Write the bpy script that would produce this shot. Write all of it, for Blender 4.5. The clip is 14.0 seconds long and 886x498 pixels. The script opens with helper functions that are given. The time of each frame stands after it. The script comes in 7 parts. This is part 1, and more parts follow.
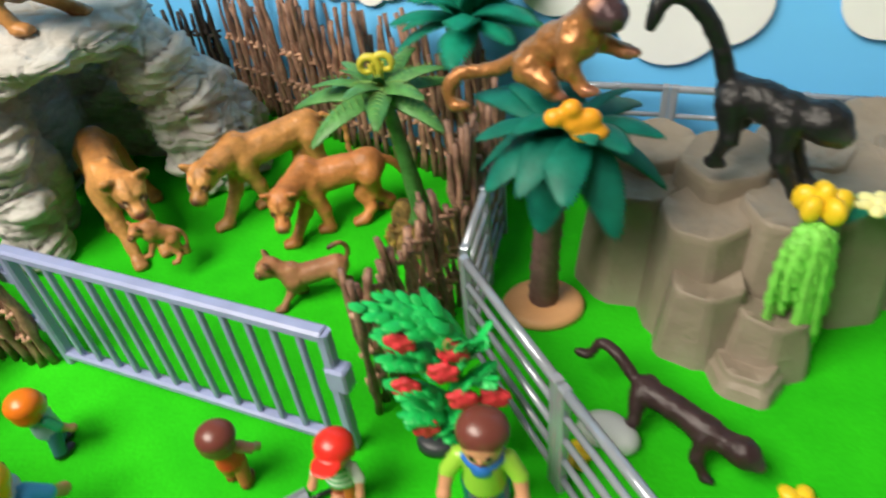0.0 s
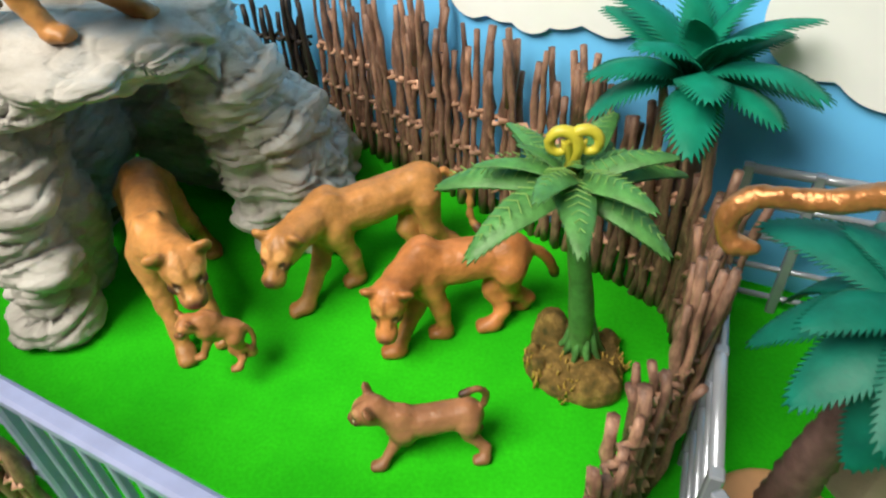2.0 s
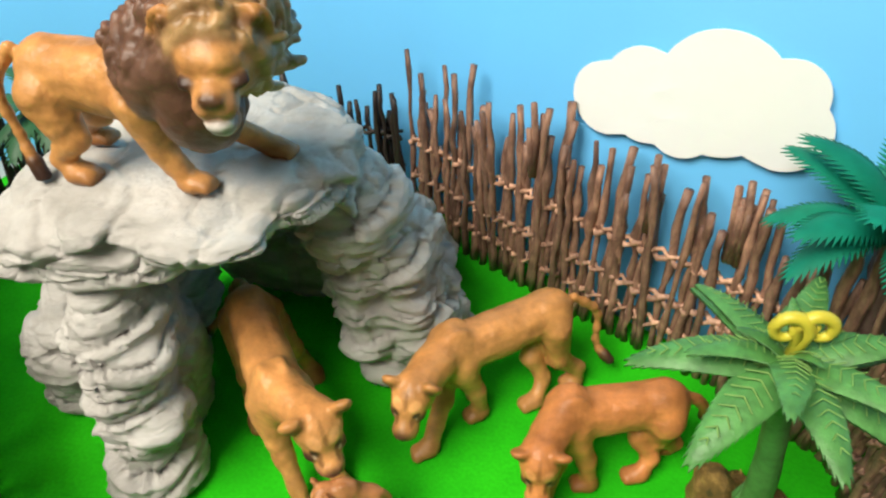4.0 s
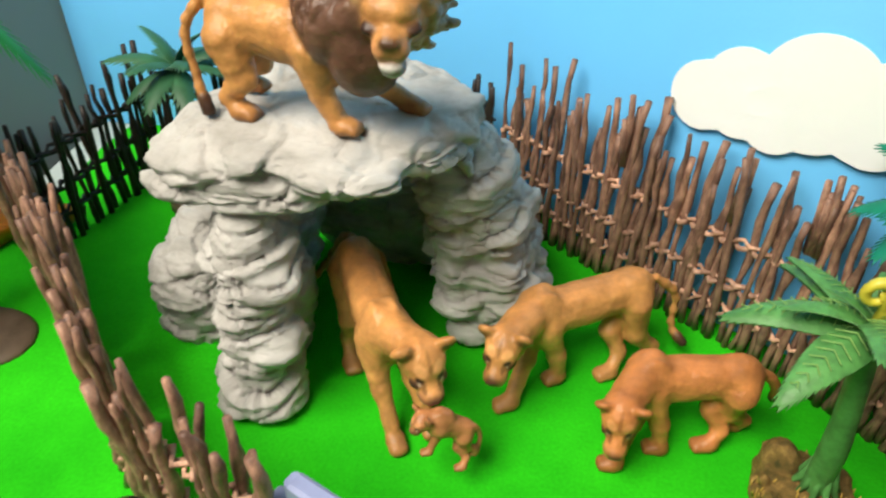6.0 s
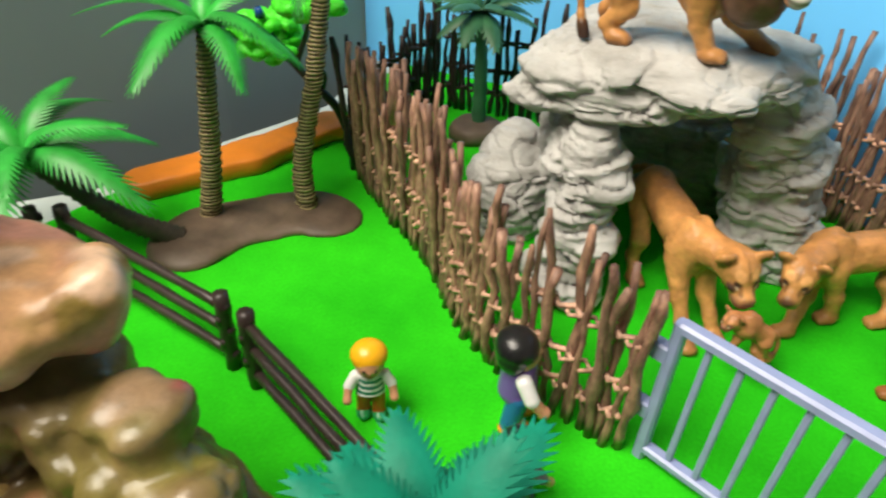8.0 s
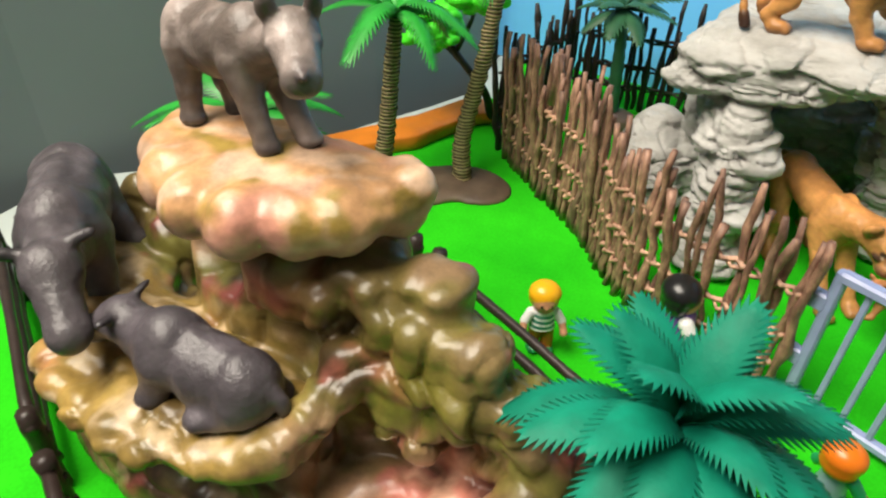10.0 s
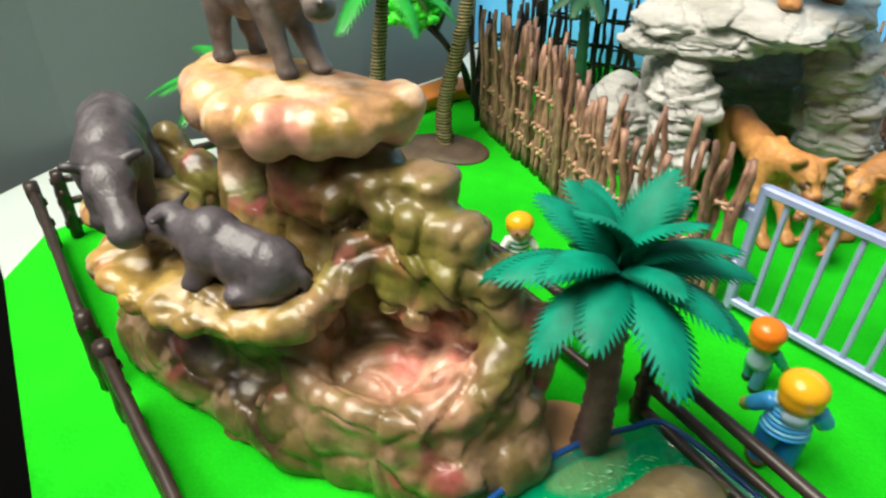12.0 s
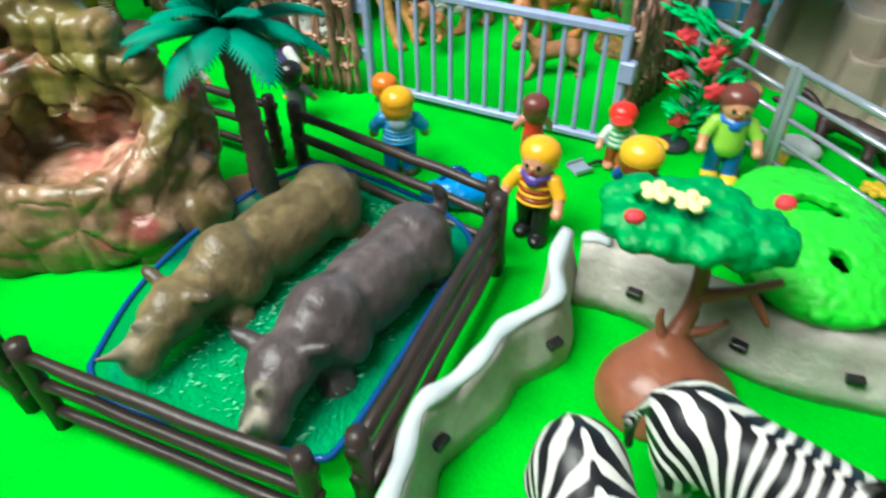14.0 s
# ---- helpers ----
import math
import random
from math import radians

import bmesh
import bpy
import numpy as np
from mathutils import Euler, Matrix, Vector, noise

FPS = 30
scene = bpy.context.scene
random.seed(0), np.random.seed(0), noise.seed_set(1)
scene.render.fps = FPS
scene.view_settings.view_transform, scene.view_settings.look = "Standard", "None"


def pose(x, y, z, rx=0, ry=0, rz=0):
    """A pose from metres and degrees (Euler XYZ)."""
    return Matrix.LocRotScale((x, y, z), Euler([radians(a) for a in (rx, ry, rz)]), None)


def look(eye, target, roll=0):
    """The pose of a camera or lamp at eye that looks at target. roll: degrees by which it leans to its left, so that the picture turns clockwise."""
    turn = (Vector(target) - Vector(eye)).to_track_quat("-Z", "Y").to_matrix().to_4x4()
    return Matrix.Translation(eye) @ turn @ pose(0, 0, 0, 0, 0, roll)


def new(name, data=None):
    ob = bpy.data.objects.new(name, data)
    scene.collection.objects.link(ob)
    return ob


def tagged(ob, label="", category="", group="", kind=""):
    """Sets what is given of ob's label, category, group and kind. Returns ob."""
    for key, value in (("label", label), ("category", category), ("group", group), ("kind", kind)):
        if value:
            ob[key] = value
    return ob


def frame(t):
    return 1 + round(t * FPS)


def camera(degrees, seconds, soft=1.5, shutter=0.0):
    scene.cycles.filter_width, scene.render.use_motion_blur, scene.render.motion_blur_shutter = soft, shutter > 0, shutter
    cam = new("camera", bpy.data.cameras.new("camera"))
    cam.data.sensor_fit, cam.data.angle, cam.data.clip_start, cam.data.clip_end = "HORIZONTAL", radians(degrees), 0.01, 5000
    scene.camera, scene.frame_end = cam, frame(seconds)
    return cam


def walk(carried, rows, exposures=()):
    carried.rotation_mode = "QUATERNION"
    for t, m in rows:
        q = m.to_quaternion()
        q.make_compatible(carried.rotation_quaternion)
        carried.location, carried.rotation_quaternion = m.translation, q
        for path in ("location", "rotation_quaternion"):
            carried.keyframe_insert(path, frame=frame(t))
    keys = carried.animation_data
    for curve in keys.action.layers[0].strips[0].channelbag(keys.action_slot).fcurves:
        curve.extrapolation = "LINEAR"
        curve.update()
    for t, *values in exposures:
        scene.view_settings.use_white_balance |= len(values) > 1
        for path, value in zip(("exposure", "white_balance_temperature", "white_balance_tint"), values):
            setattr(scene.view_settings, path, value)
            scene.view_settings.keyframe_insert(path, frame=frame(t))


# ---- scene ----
cam = camera(67.7, 14.0, soft=2.2, shutter=0.4)
PATH = [
    (0, (0.175, 0.218, 0.349), (-0.028, 1.754, -0.915), -6.5),
    (0.5, (0.125, 0.281, 0.339), (-0.149, 1.813, -0.917), -6.1),
    (1, (0.104, 0.32, 0.326), (-0.19, 1.842, -0.938), -4.0),
    (1.5, (0.088, 0.349, 0.326), (-0.201, 1.869, -0.942), -2.9),
    (2, (0.075, 0.383, 0.318), (-0.218, 1.893, -0.96), -2.6),
    (2.5, (0.057, 0.408, 0.322), (-0.22, 1.906, -0.975), -2.3),
    (3, (0.015, 0.431, 0.343), (-0.256, 1.921, -0.963), -2.1),
    (3.2, (0.006, 0.442, 0.353), (-0.264, 1.944, -0.94), -2.2),
    (5.3, (-0.047, 0.413, 0.352), (-0.391, 2.006, -0.808), -0.4),
    (5.5, (-0.048, 0.406, 0.351), (-0.399, 1.993, -0.814), 0.3),
    (6, (-0.052, 0.38, 0.345), (-0.446, 1.956, -0.822), 1.3),
    (6.5, (-0.064, 0.35, 0.342), (-0.523, 1.893, -0.844), 1.5),
    (7, (-0.092, 0.307, 0.34), (-0.608, 1.83, -0.85), 2.0),
    (7.5, (-0.125, 0.272, 0.342), (-0.727, 1.762, -0.847), 2.3),
    (8, (-0.152, 0.246, 0.334), (-0.849, 1.691, -0.86), 2.6),
    (8.5, (-0.173, 0.223, 0.337), (-0.941, 1.628, -0.861), 3.0),
    (9, (-0.182, 0.201, 0.342), (-1.019, 1.568, -0.855), 3.2),
    (9.2, (-0.186, 0.191, 0.342), (-1.043, 1.547, -0.853), 3.1),
    (11.3, (-0.152, 0.088, 0.325), (-1.029, 1.475, -0.818), 0.2),
    (11.5, (-0.149, 0.084, 0.327), (-1.018, 1.474, -0.82), 0.4),
    (12, (-0.132, 0.07, 0.33), (-0.983, 1.469, -0.818), 1.0),
    (12.5, (-0.073, 0.057, 0.324), (-0.83, 1.506, -0.829), 2.1),
    (13, (-0.032, 0.035, 0.303), (-0.565, 1.505, -0.945), 0.5),
    (13.5, (-0.015, -0.009, 0.305), (-0.387, 1.481, -0.976), 0.3),
    (14, (0.003, -0.057, 0.299), (-0.216, 1.46, -0.985), -0.6),
]
walk(cam, [(t, look(eye, target, roll)) for t, eye, target, roll in PATH], ((0, 0.0, 6500, 10), (7.5, 0.0, 6500, 10), (8.5, -0.10, 6500, 10), (9.2, -0.08, 6500, 10), (11.5, 0.10, 6300, 8), (12.5, 0.24, 6100, 5), (13, 0.22, 5900, 4), (14, 0.22, 5600, 1)))

# ---- light ----
world = bpy.data.worlds.new("room_air")
scene.world = world
world.use_nodes = True
world.node_tree.nodes["Background"].inputs[0].default_value = (1.0, 0.97, 0.93, 1)
world.node_tree.nodes["Background"].inputs[1].default_value = 0.25


def area_lamp(name, eye, target, sx, sy, watts, color):
    data = bpy.data.lights.new(name, "AREA")
    data.shape, data.size, data.size_y, data.energy, data.color = "RECTANGLE", sx, sy, watts, color
    ob = new(name, data)
    ob.matrix_world = look(eye, target)
    return ob


area_lamp("ceiling_lamp", (-0.60, -0.04, 1.54), (-0.02, 0.47, 0.0), 1.1, 1.1, 73, (1.0, 0.91, 0.775))


# ---- materials ----
def node_mat(name, rough=0.45, metal=0.0, spec=0.5):
    m = bpy.data.materials.new(name)
    m.use_nodes = True
    nt = m.node_tree
    b = nt.nodes["Principled BSDF"]
    b.inputs["Roughness"].default_value = rough
    b.inputs["Metallic"].default_value = metal
    b.inputs["Specular IOR Level"].default_value = spec
    return m, nt, b


def coords(nt, scale=(1, 1, 1), rot=(0, 0, 0)):
    tc = nt.nodes.new("ShaderNodeTexCoord")
    mp = nt.nodes.new("ShaderNodeMapping")
    mp.inputs["Scale"].default_value = scale
    mp.inputs["Rotation"].default_value = rot
    nt.links.new(tc.outputs["Object"], mp.inputs["Vector"])
    return mp.outputs["Vector"]


def noise_node(nt, vec, scale, detail=4.0, rough=0.55):
    n = nt.nodes.new("ShaderNodeTexNoise")
    n.inputs["Scale"].default_value = scale
    n.inputs["Detail"].default_value = detail
    n.inputs["Roughness"].default_value = rough
    nt.links.new(vec, n.inputs["Vector"])
    return n.outputs["Fac"]


def ramp(nt, fac, stops):
    r = nt.nodes.new("ShaderNodeValToRGB")
    e = r.color_ramp.elements
    while len(e) < len(stops):
        e.new(0.5)
    for el, (p, c) in zip(e, stops):
        el.position, el.color = p, (*c, 1)
    nt.links.new(fac, r.inputs["Fac"])
    return r.outputs["Color"]


def mix(nt, fac, a, b, kind="MIX"):
    n = nt.nodes.new("ShaderNodeMix")
    n.data_type, n.blend_type = "RGBA", kind
    for sock, v in ((n.inputs["Factor"], fac), (n.inputs[6], a), (n.inputs[7], b)):
        if isinstance(v, (int, float)):
            sock.default_value = v
        elif isinstance(v, tuple):
            sock.default_value = (*v, 1)
        else:
            nt.links.new(v, sock)
    return n.outputs[2]


def bump(nt, b, height, strength, dist):
    n = nt.nodes.new("ShaderNodeBump")
    n.inputs["Strength"].default_value = strength
    n.inputs["Distance"].default_value = dist
    nt.links.new(height, n.inputs["Height"])
    nt.links.new(n.outputs["Normal"], b.inputs["Normal"])


def plastic(name, color, rough=0.4, vary=0.12, scale=60.0, relief=0.15, spec=0.5, metal=0.0, each=0.0):
    """Moulded toy plastic: faint mottling, slight relief, uneven gloss; each: how much single pieces differ."""
    m, nt, b = node_mat(name, rough, metal, spec)
    v = coords(nt)
    n = noise_node(nt, v, scale, 5)
    lo = tuple(c * (1 - vary) for c in color)
    hi = tuple(min(1, c * (1 + vary)) for c in color)
    col = ramp(nt, n, [(0.3, lo), (0.7, hi)])
    if each:
        oi = nt.nodes.new("ShaderNodeObjectInfo")
        r = ramp(nt, oi.outputs["Random"], [(0, (1 - each,) * 3), (1, (1 + each,) * 3)])
        col = mix(nt, 1.0, col, r, "MULTIPLY")
    nt.links.new(col, b.inputs["Base Color"])
    g = nt.nodes.new("ShaderNodeMapRange")
    g.inputs["To Min"].default_value, g.inputs["To Max"].default_value = rough * 0.8, min(1, rough * 1.25)
    nt.links.new(noise_node(nt, v, scale * 0.4, 3), g.inputs["Value"])
    nt.links.new(g.outputs["Result"], b.inputs["Roughness"])
    bump(nt, b, noise_node(nt, v, scale * 6, 3), relief, 0.0006)
    return m


def painted(name, rough=0.42, vary=0.18, scale=90.0, relief=0.3, fine=500.0, spec=0.4, metal=0.0):
    """Painted figurine: the paint's colours lie in the mesh's colour attribute 'paint'."""
    m, nt, b = node_mat(name, rough, metal, spec)
    a = nt.nodes.new("ShaderNodeAttribute")
    a.attribute_name = "paint"
    v = coords(nt)
    n = noise_node(nt, v, scale, 6, 0.6)
    k = ramp(nt, n, [(0.28, (1 - vary,) * 3), (0.72, (1 + vary,) * 3)])
    nt.links.new(mix(nt, 1.0, a.outputs["Color"], k, "MULTIPLY"), b.inputs["Base Color"])
    bump(nt, b, noise_node(nt, v, fine, 4), relief, 0.0008)
    return m


def felt_mat():
    m, nt, b = node_mat("green_felt", 0.92, 0, 0.15)
    v = coords(nt)
    big = ramp(nt, noise_node(nt, v, 7, 4, 0.6), [(0.3, (0.014, 0.43, 0.005)), (0.7, (0.030, 0.64, 0.008))])
    mid = ramp(nt, noise_node(nt, v, 38, 3), [(0.3, (0.90, 0.92, 0.9)), (0.7, (1.08, 1.05, 1.06))])
    big = mix(nt, 1.0, big, mid, "MULTIPLY")
    fine = ramp(nt, noise_node(nt, v, 420, 4), [(0.3, (0.82, 0.86, 0.8)), (0.7, (1.08, 1.06, 1.05))])
    nt.links.new(mix(nt, 1.0, big, fine, "MULTIPLY"), b.inputs["Base Color"])
    bump(nt, b, noise_node(nt, v, 900, 3), 0.5, 0.0006)
    return m


def rock_mat(name, lo, mid, hi, scale=26.0, rough=0.75, strata=True):
    m, nt, b = node_mat(name, rough, 0, 0.3)
    v = coords(nt, (1, 1, 2.6) if strata else (1, 1, 1))
    n = noise_node(nt, v, scale, 8, 0.62)
    col = ramp(nt, n, [(0.28, lo), (0.5, mid), (0.72, hi)])
    nt.links.new(col, b.inputs["Base Color"])
    fine = noise_node(nt, coords(nt, (1, 1, 5.0) if strata else (1, 1, 1)), scale * 3.2, 7, 0.7)
    bump(nt, b, fine, 0.75, 0.0035)
    return m


def wicker_mat(name, dark, light, cut):
    m, nt, b = node_mat(name, 0.5, 0, 0.4)
    v = coords(nt, (1, 1, 0.35))
    n = noise_node(nt, v, 160, 6, 0.65)
    col = ramp(nt, n, [(cut - 0.12, dark), (cut + 0.06, tuple(0.55 * a + 0.45 * c for a, c in zip(dark, light))), (cut + 0.2, light)])
    oi = nt.nodes.new("ShaderNodeObjectInfo")
    k = ramp(nt, oi.outputs["Random"], [(0, (0.72, 0.72, 0.74)), (1, (1.3, 1.25, 1.2))])
    nt.links.new(mix(nt, 1.0, col, k, "MULTIPLY"), b.inputs["Base Color"])
    bump(nt, b, noise_node(nt, v, 380, 4), 0.6, 0.001)
    return m


def varnish_rock_mat():
    """Hand-painted resin rock under a varnish; its colours lie in the mesh's colour attribute 'paint'."""
    m, nt, b = node_mat("varnished_rock", 0.40, 0, 0.45)
    a = nt.nodes.new("ShaderNodeAttribute")
    a.attribute_name = "paint"
    v = coords(nt)
    streak = ramp(nt, noise_node(nt, v, 75, 5, 0.62), [(0.30, (0.64, 0.58, 0.55)), (0.70, (1.22, 1.13, 1.08))])
    nt.links.new(mix(nt, 1.0, a.outputs["Color"], streak, "MULTIPLY"), b.inputs["Base Color"])
    b.inputs["Coat Weight"].default_value = 0.26
    b.inputs["Coat Roughness"].default_value = 0.19
    bump(nt, b, noise_node(nt, v, 60, 5, 0.6), 0.28, 0.004)
    return m


def zebra_mat():
    """White coat with dark stripes, which follow the mesh's attribute 'stripe'; its colours lie in 'paint'."""
    m, nt, b = node_mat("zebra_paint", 0.36, 0, 0.4)
    a = nt.nodes.new("ShaderNodeAttribute")
    a.attribute_name = "paint"
    p = nt.nodes.new("ShaderNodeAttribute")
    p.attribute_name = "stripe"
    w = nt.nodes.new("ShaderNodeMath")
    w.operation = "SINE"
    nt.links.new(p.outputs["Fac"], w.inputs[0])
    k = nt.nodes.new("ShaderNodeMath")
    k.operation = "ADD"
    k.inputs[1].default_value = 0.25
    nt.links.new(w.outputs["Value"], k.inputs[0])
    s = ramp(nt, k.outputs["Value"], [(0.02, (0.72, 0.71, 0.69)), (0.14, (0.010, 0.010, 0.014))])
    v = coords(nt)
    wear = ramp(nt, noise_node(nt, v, 90, 4), [(0.3, (0.85, 0.84, 0.82)), (0.7, (1.05, 1.05, 1.05))])
    col = mix(nt, 1.0, mix(nt, 1.0, s, a.outputs["Color"], "MULTIPLY"), wear, "MULTIPLY")
    nt.links.new(col, b.inputs["Base Color"])
    bump(nt, b, noise_node(nt, v, 300, 3), 0.2, 0.0008)
    return m


def clear_mat(name, color, rough, alpha):
    m, nt, b = node_mat(name, rough, 0, 0.5)
    b.inputs["Base Color"].default_value = (*color, 1)
    b.inputs["Alpha"].default_value = alpha
    return m


def plaster(name, color, rough=0.9, scale=5.0):
    m, nt, b = node_mat(name, rough, 0, 0.2)
    v = coords(nt)
    col = ramp(nt, noise_node(nt, v, scale, 5), [(0.3, tuple(c * 0.93 for c in color)), (0.7, tuple(min(1, c * 1.05) for c in color))])
    nt.links.new(col, b.inputs["Base Color"])
    bump(nt, b, noise_node(nt, v, 220, 3), 0.15, 0.0008)
    return m


FELT = felt_mat()
BLUE_CARD = plaster("sky_blue_card", (0.14, 0.51, 0.92), 0.6, 3)
WHITE_CARD = plaster("white_card", (0.90, 0.95, 1.0), 0.7, 8)
BOARD = plaster("white_board", (0.46, 0.52, 0.50), 0.6, 6)
GREY_CLOTH = plaster("grey_screen", (0.21, 0.25, 0.258), 0.85, 2)
ROOM_WALL = plaster("off_white_wall", (0.70, 0.68, 0.65), 0.9, 2)
ROOM_FLOOR = plaster("dark_floor", (0.012, 0.012, 0.013), 0.6, 4)
CAVE = rock_mat("pale_grey_rock", (0.36, 0.35, 0.325), (0.53, 0.52, 0.495), (0.66, 0.655, 0.63))
CLIFF = rock_mat("grey_brown_cliff", (0.20, 0.165, 0.125), (0.28, 0.235, 0.185), (0.37, 0.32, 0.265), 12, 0.42, False)
VARNISH = varnish_rock_mat()
STICK = wicker_mat("brown_stick", (0.150, 0.083, 0.061), (0.60, 0.36, 0.25), 0.53)
WEAVE = wicker_mat("woven_twig", (0.20, 0.105, 0.070), (0.78, 0.48, 0.33), 0.45)
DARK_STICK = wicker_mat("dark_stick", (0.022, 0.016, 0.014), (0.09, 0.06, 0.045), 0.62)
DARK_RAIL = plastic("dark_brown_plastic", (0.032, 0.021, 0.018), 0.38, 0.25, 90, 0.3)
GATE = plastic("blue_grey_plastic", (0.30, 0.35, 0.58), 0.33, 0.1, 60, 0.1)
SILVER = plastic("silver_grey_rail", (0.36, 0.40, 0.47), 0.22, 0.1, 60, 0.08, 0.6, 0.35)
FIGURE = painted("painted_figure", 0.28, 0.05, 60, 0.03, 400, 0.5)
FUR = painted("painted_animal", 0.42, 0.30, 75, 0.55, 360, 0.4)
GLOSSY_FUR = painted("glossy_painted_animal", 0.28, 0.4, 150, 0.9, 300, 0.5, 0.45)
HIDE = painted("wrinkled_hide_paint", 0.38, 0.28, 60, 0.6, 420, 0.45)
ZEBRA = zebra_mat()
TEAL_LEAF = plastic("dark_teal_leaf", (0.003, 0.205, 0.125), 0.55, 0.22, 70, 0.35, 0.25, each=0.12)
DEEP_TEAL = plastic("deep_teal_leaf", (0.003, 0.150, 0.105), 0.5, 0.25, 70, 0.35, 0.3, each=0.15)
PALM_LEAF = plastic("bright_palm_leaf", (0.022, 0.32, 0.035), 0.42, 0.25, 60, 0.3, each=0.15)
OLIVE_LEAF = plastic("dull_palm_leaf", (0.03, 0.12, 0.05), 0.5, 0.25, 60, 0.3, each=0.15)
FERN_LEAF = plastic("fern_leaf", (0.075, 0.24, 0.06), 0.45, 0.35, 120, 0.5, each=0.15)
FERN_EDGE = plastic("pale_leaf_vein", (0.20, 0.38, 0.09), 0.5, 0.2, 90, 0.2)
CURL = plastic("yellow_curl", (0.62, 0.55, 0.05), 0.4, 0.15, 80, 0.2)
TRUNK = plastic("brown_trunk", (0.125, 0.072, 0.066), 0.55, 0.35, 140, 0.8)


def ringed_mat():
    """Palm bark: pale rings on dark, uneven."""
    m, nt, b = node_mat("ringed_palm_trunk", 0.6, 0, 0.3)
    v = coords(nt)
    w = nt.nodes.new("ShaderNodeTexWave")
    w.wave_type, w.bands_direction = "BANDS", "Z"
    w.inputs["Scale"].default_value = 95
    w.inputs["Distortion"].default_value = 2.0
    w.inputs["Detail"].default_value = 3.0
    nt.links.new(v, w.inputs["Vector"])
    col = ramp(nt, w.outputs["Fac"], [(0.15, (0.055, 0.042, 0.02)), (0.5, (0.20, 0.155, 0.075)), (0.85, (0.36, 0.29, 0.15))])
    k = ramp(nt, noise_node(nt, v, 130, 5), [(0.3, (0.7, 0.7, 0.68)), (0.7, (1.2, 1.18, 1.1))])
    nt.links.new(mix(nt, 1.0, col, k, "MULTIPLY"), b.inputs["Base Color"])
    bump(nt, b, w.outputs["Fac"], 0.6, 0.0015)
    return m


RINGED = ringed_mat()
DARK_BARK = plastic("dark_palm_bark", (0.045, 0.036, 0.024), 0.6, 0.4, 120, 0.7)
TAN = plastic("tan_base", (0.62, 0.33, 0.15), 0.5, 0.1, 50, 0.25)
BROWN_BASE = plastic("brown_base", (0.115, 0.078, 0.052), 0.55, 0.35, 45, 0.5)
MOSSY = rock_mat("mossy_base", (0.05, 0.055, 0.015), (0.20, 0.125, 0.035), (0.46, 0.30, 0.09), 130, 0.55, False)
STRAW = plastic("straw_grass", (0.40, 0.27, 0.05), 0.5, 0.4, 160, 0.3)
ORANGE = plastic("orange_plastic", (0.66, 0.20, 0.015), 0.42, 0.12, 40, 0.25)
LIME = plastic("lime_leaf", (0.065, 0.72, 0.02), 0.5, 0.2, 120, 0.6, each=0.08)
PALE_LIME = plastic("pale_lime_leaf", (0.22, 0.68, 0.10), 0.5, 0.2, 150, 0.8)
ROSE_LEAF = plastic("rose_leaf", (0.010, 0.50, 0.10), 0.45, 0.2, 120, 0.4, each=0.1)
DARK_POT = plastic("dark_grey_plastic", (0.035, 0.04, 0.05), 0.4, 0.15)
GREEN_LEAF = plastic("green_leaf", (0.006, 0.29, 0.055), 0.5, 0.25, 120, 0.6, each=0.1)
BLACK_TWIG = plastic("black_twig", (0.018, 0.015, 0.014), 0.5, 0.3, 100, 0.4)
REDWOOD = plastic("red_brown_wood", (0.25, 0.085, 0.045), 0.35, 0.2, 60, 0.3)
ROSE = plastic("red_rose", (0.72, 0.04, 0.055), 0.6, 0.2, 150, 0.4)
YELLOW = plastic("yellow_flower", (0.82, 0.55, 0.02), 0.4, 0.12, 100, 0.3)
AMBER = plastic("amber_flower", (0.85, 0.36, 0.02), 0.4, 0.12, 100, 0.3)
PALE_YELLOW = plastic("pale_yellow_flower", (0.85, 0.80, 0.35), 0.45, 0.1, 100, 0.3)
STONE = rock_mat("beige_stone", (0.34, 0.31, 0.275), (0.50, 0.465, 0.42), (0.64, 0.60, 0.55), 40, 0.55, False)
COPING = plaster("white_coping", (0.56, 0.61, 0.64), 0.5, 12)
BLACK = plastic("black_plastic", (0.012, 0.012, 0.014), 0.35, 0.1)
BLUE_RIM = plastic("blue_rim", (0.012, 0.07, 0.27), 0.2, 0.1)
GREEN_CLEAR = clear_mat("clear_green_plastic", (0.005, 0.30, 0.20), 0.12, 0.6)
BLUE_BAG = clear_mat("blue_clear_bag", (0.02, 0.30, 0.85), 0.18, 0.85)


# ---- mesh tools ----
def lattice(i):
    h = np.sin(i[..., 0] * 127.1 + i[..., 1] * 311.7 + i[..., 2] * 74.7) * 43758.5453
    return h - np.floor(h)


def vnoise(p):
    """Smooth noise from 0 to 1 at an array of points."""
    i = np.floor(p)
    f = p - i
    u = f * f * (3 - 2 * f)
    out = 0
    for a in (0, 1):
        for b in (0, 1):
            for c in (0, 1):
                w = (u[..., 0] if a else 1 - u[..., 0]) * (u[..., 1] if b else 1 - u[..., 1]) * (u[..., 2] if c else 1 - u[..., 2])
                out = out + w * lattice(i + np.array((a, b, c), float))
    return out


def fbm(p, octaves=3):
    total, amp, s = 0, 0.5, 0
    for k in range(octaves):
        total = total + amp * vnoise(p * 2 ** k + 17.3 * k)
        s += amp
        amp *= 0.5
    return total / s


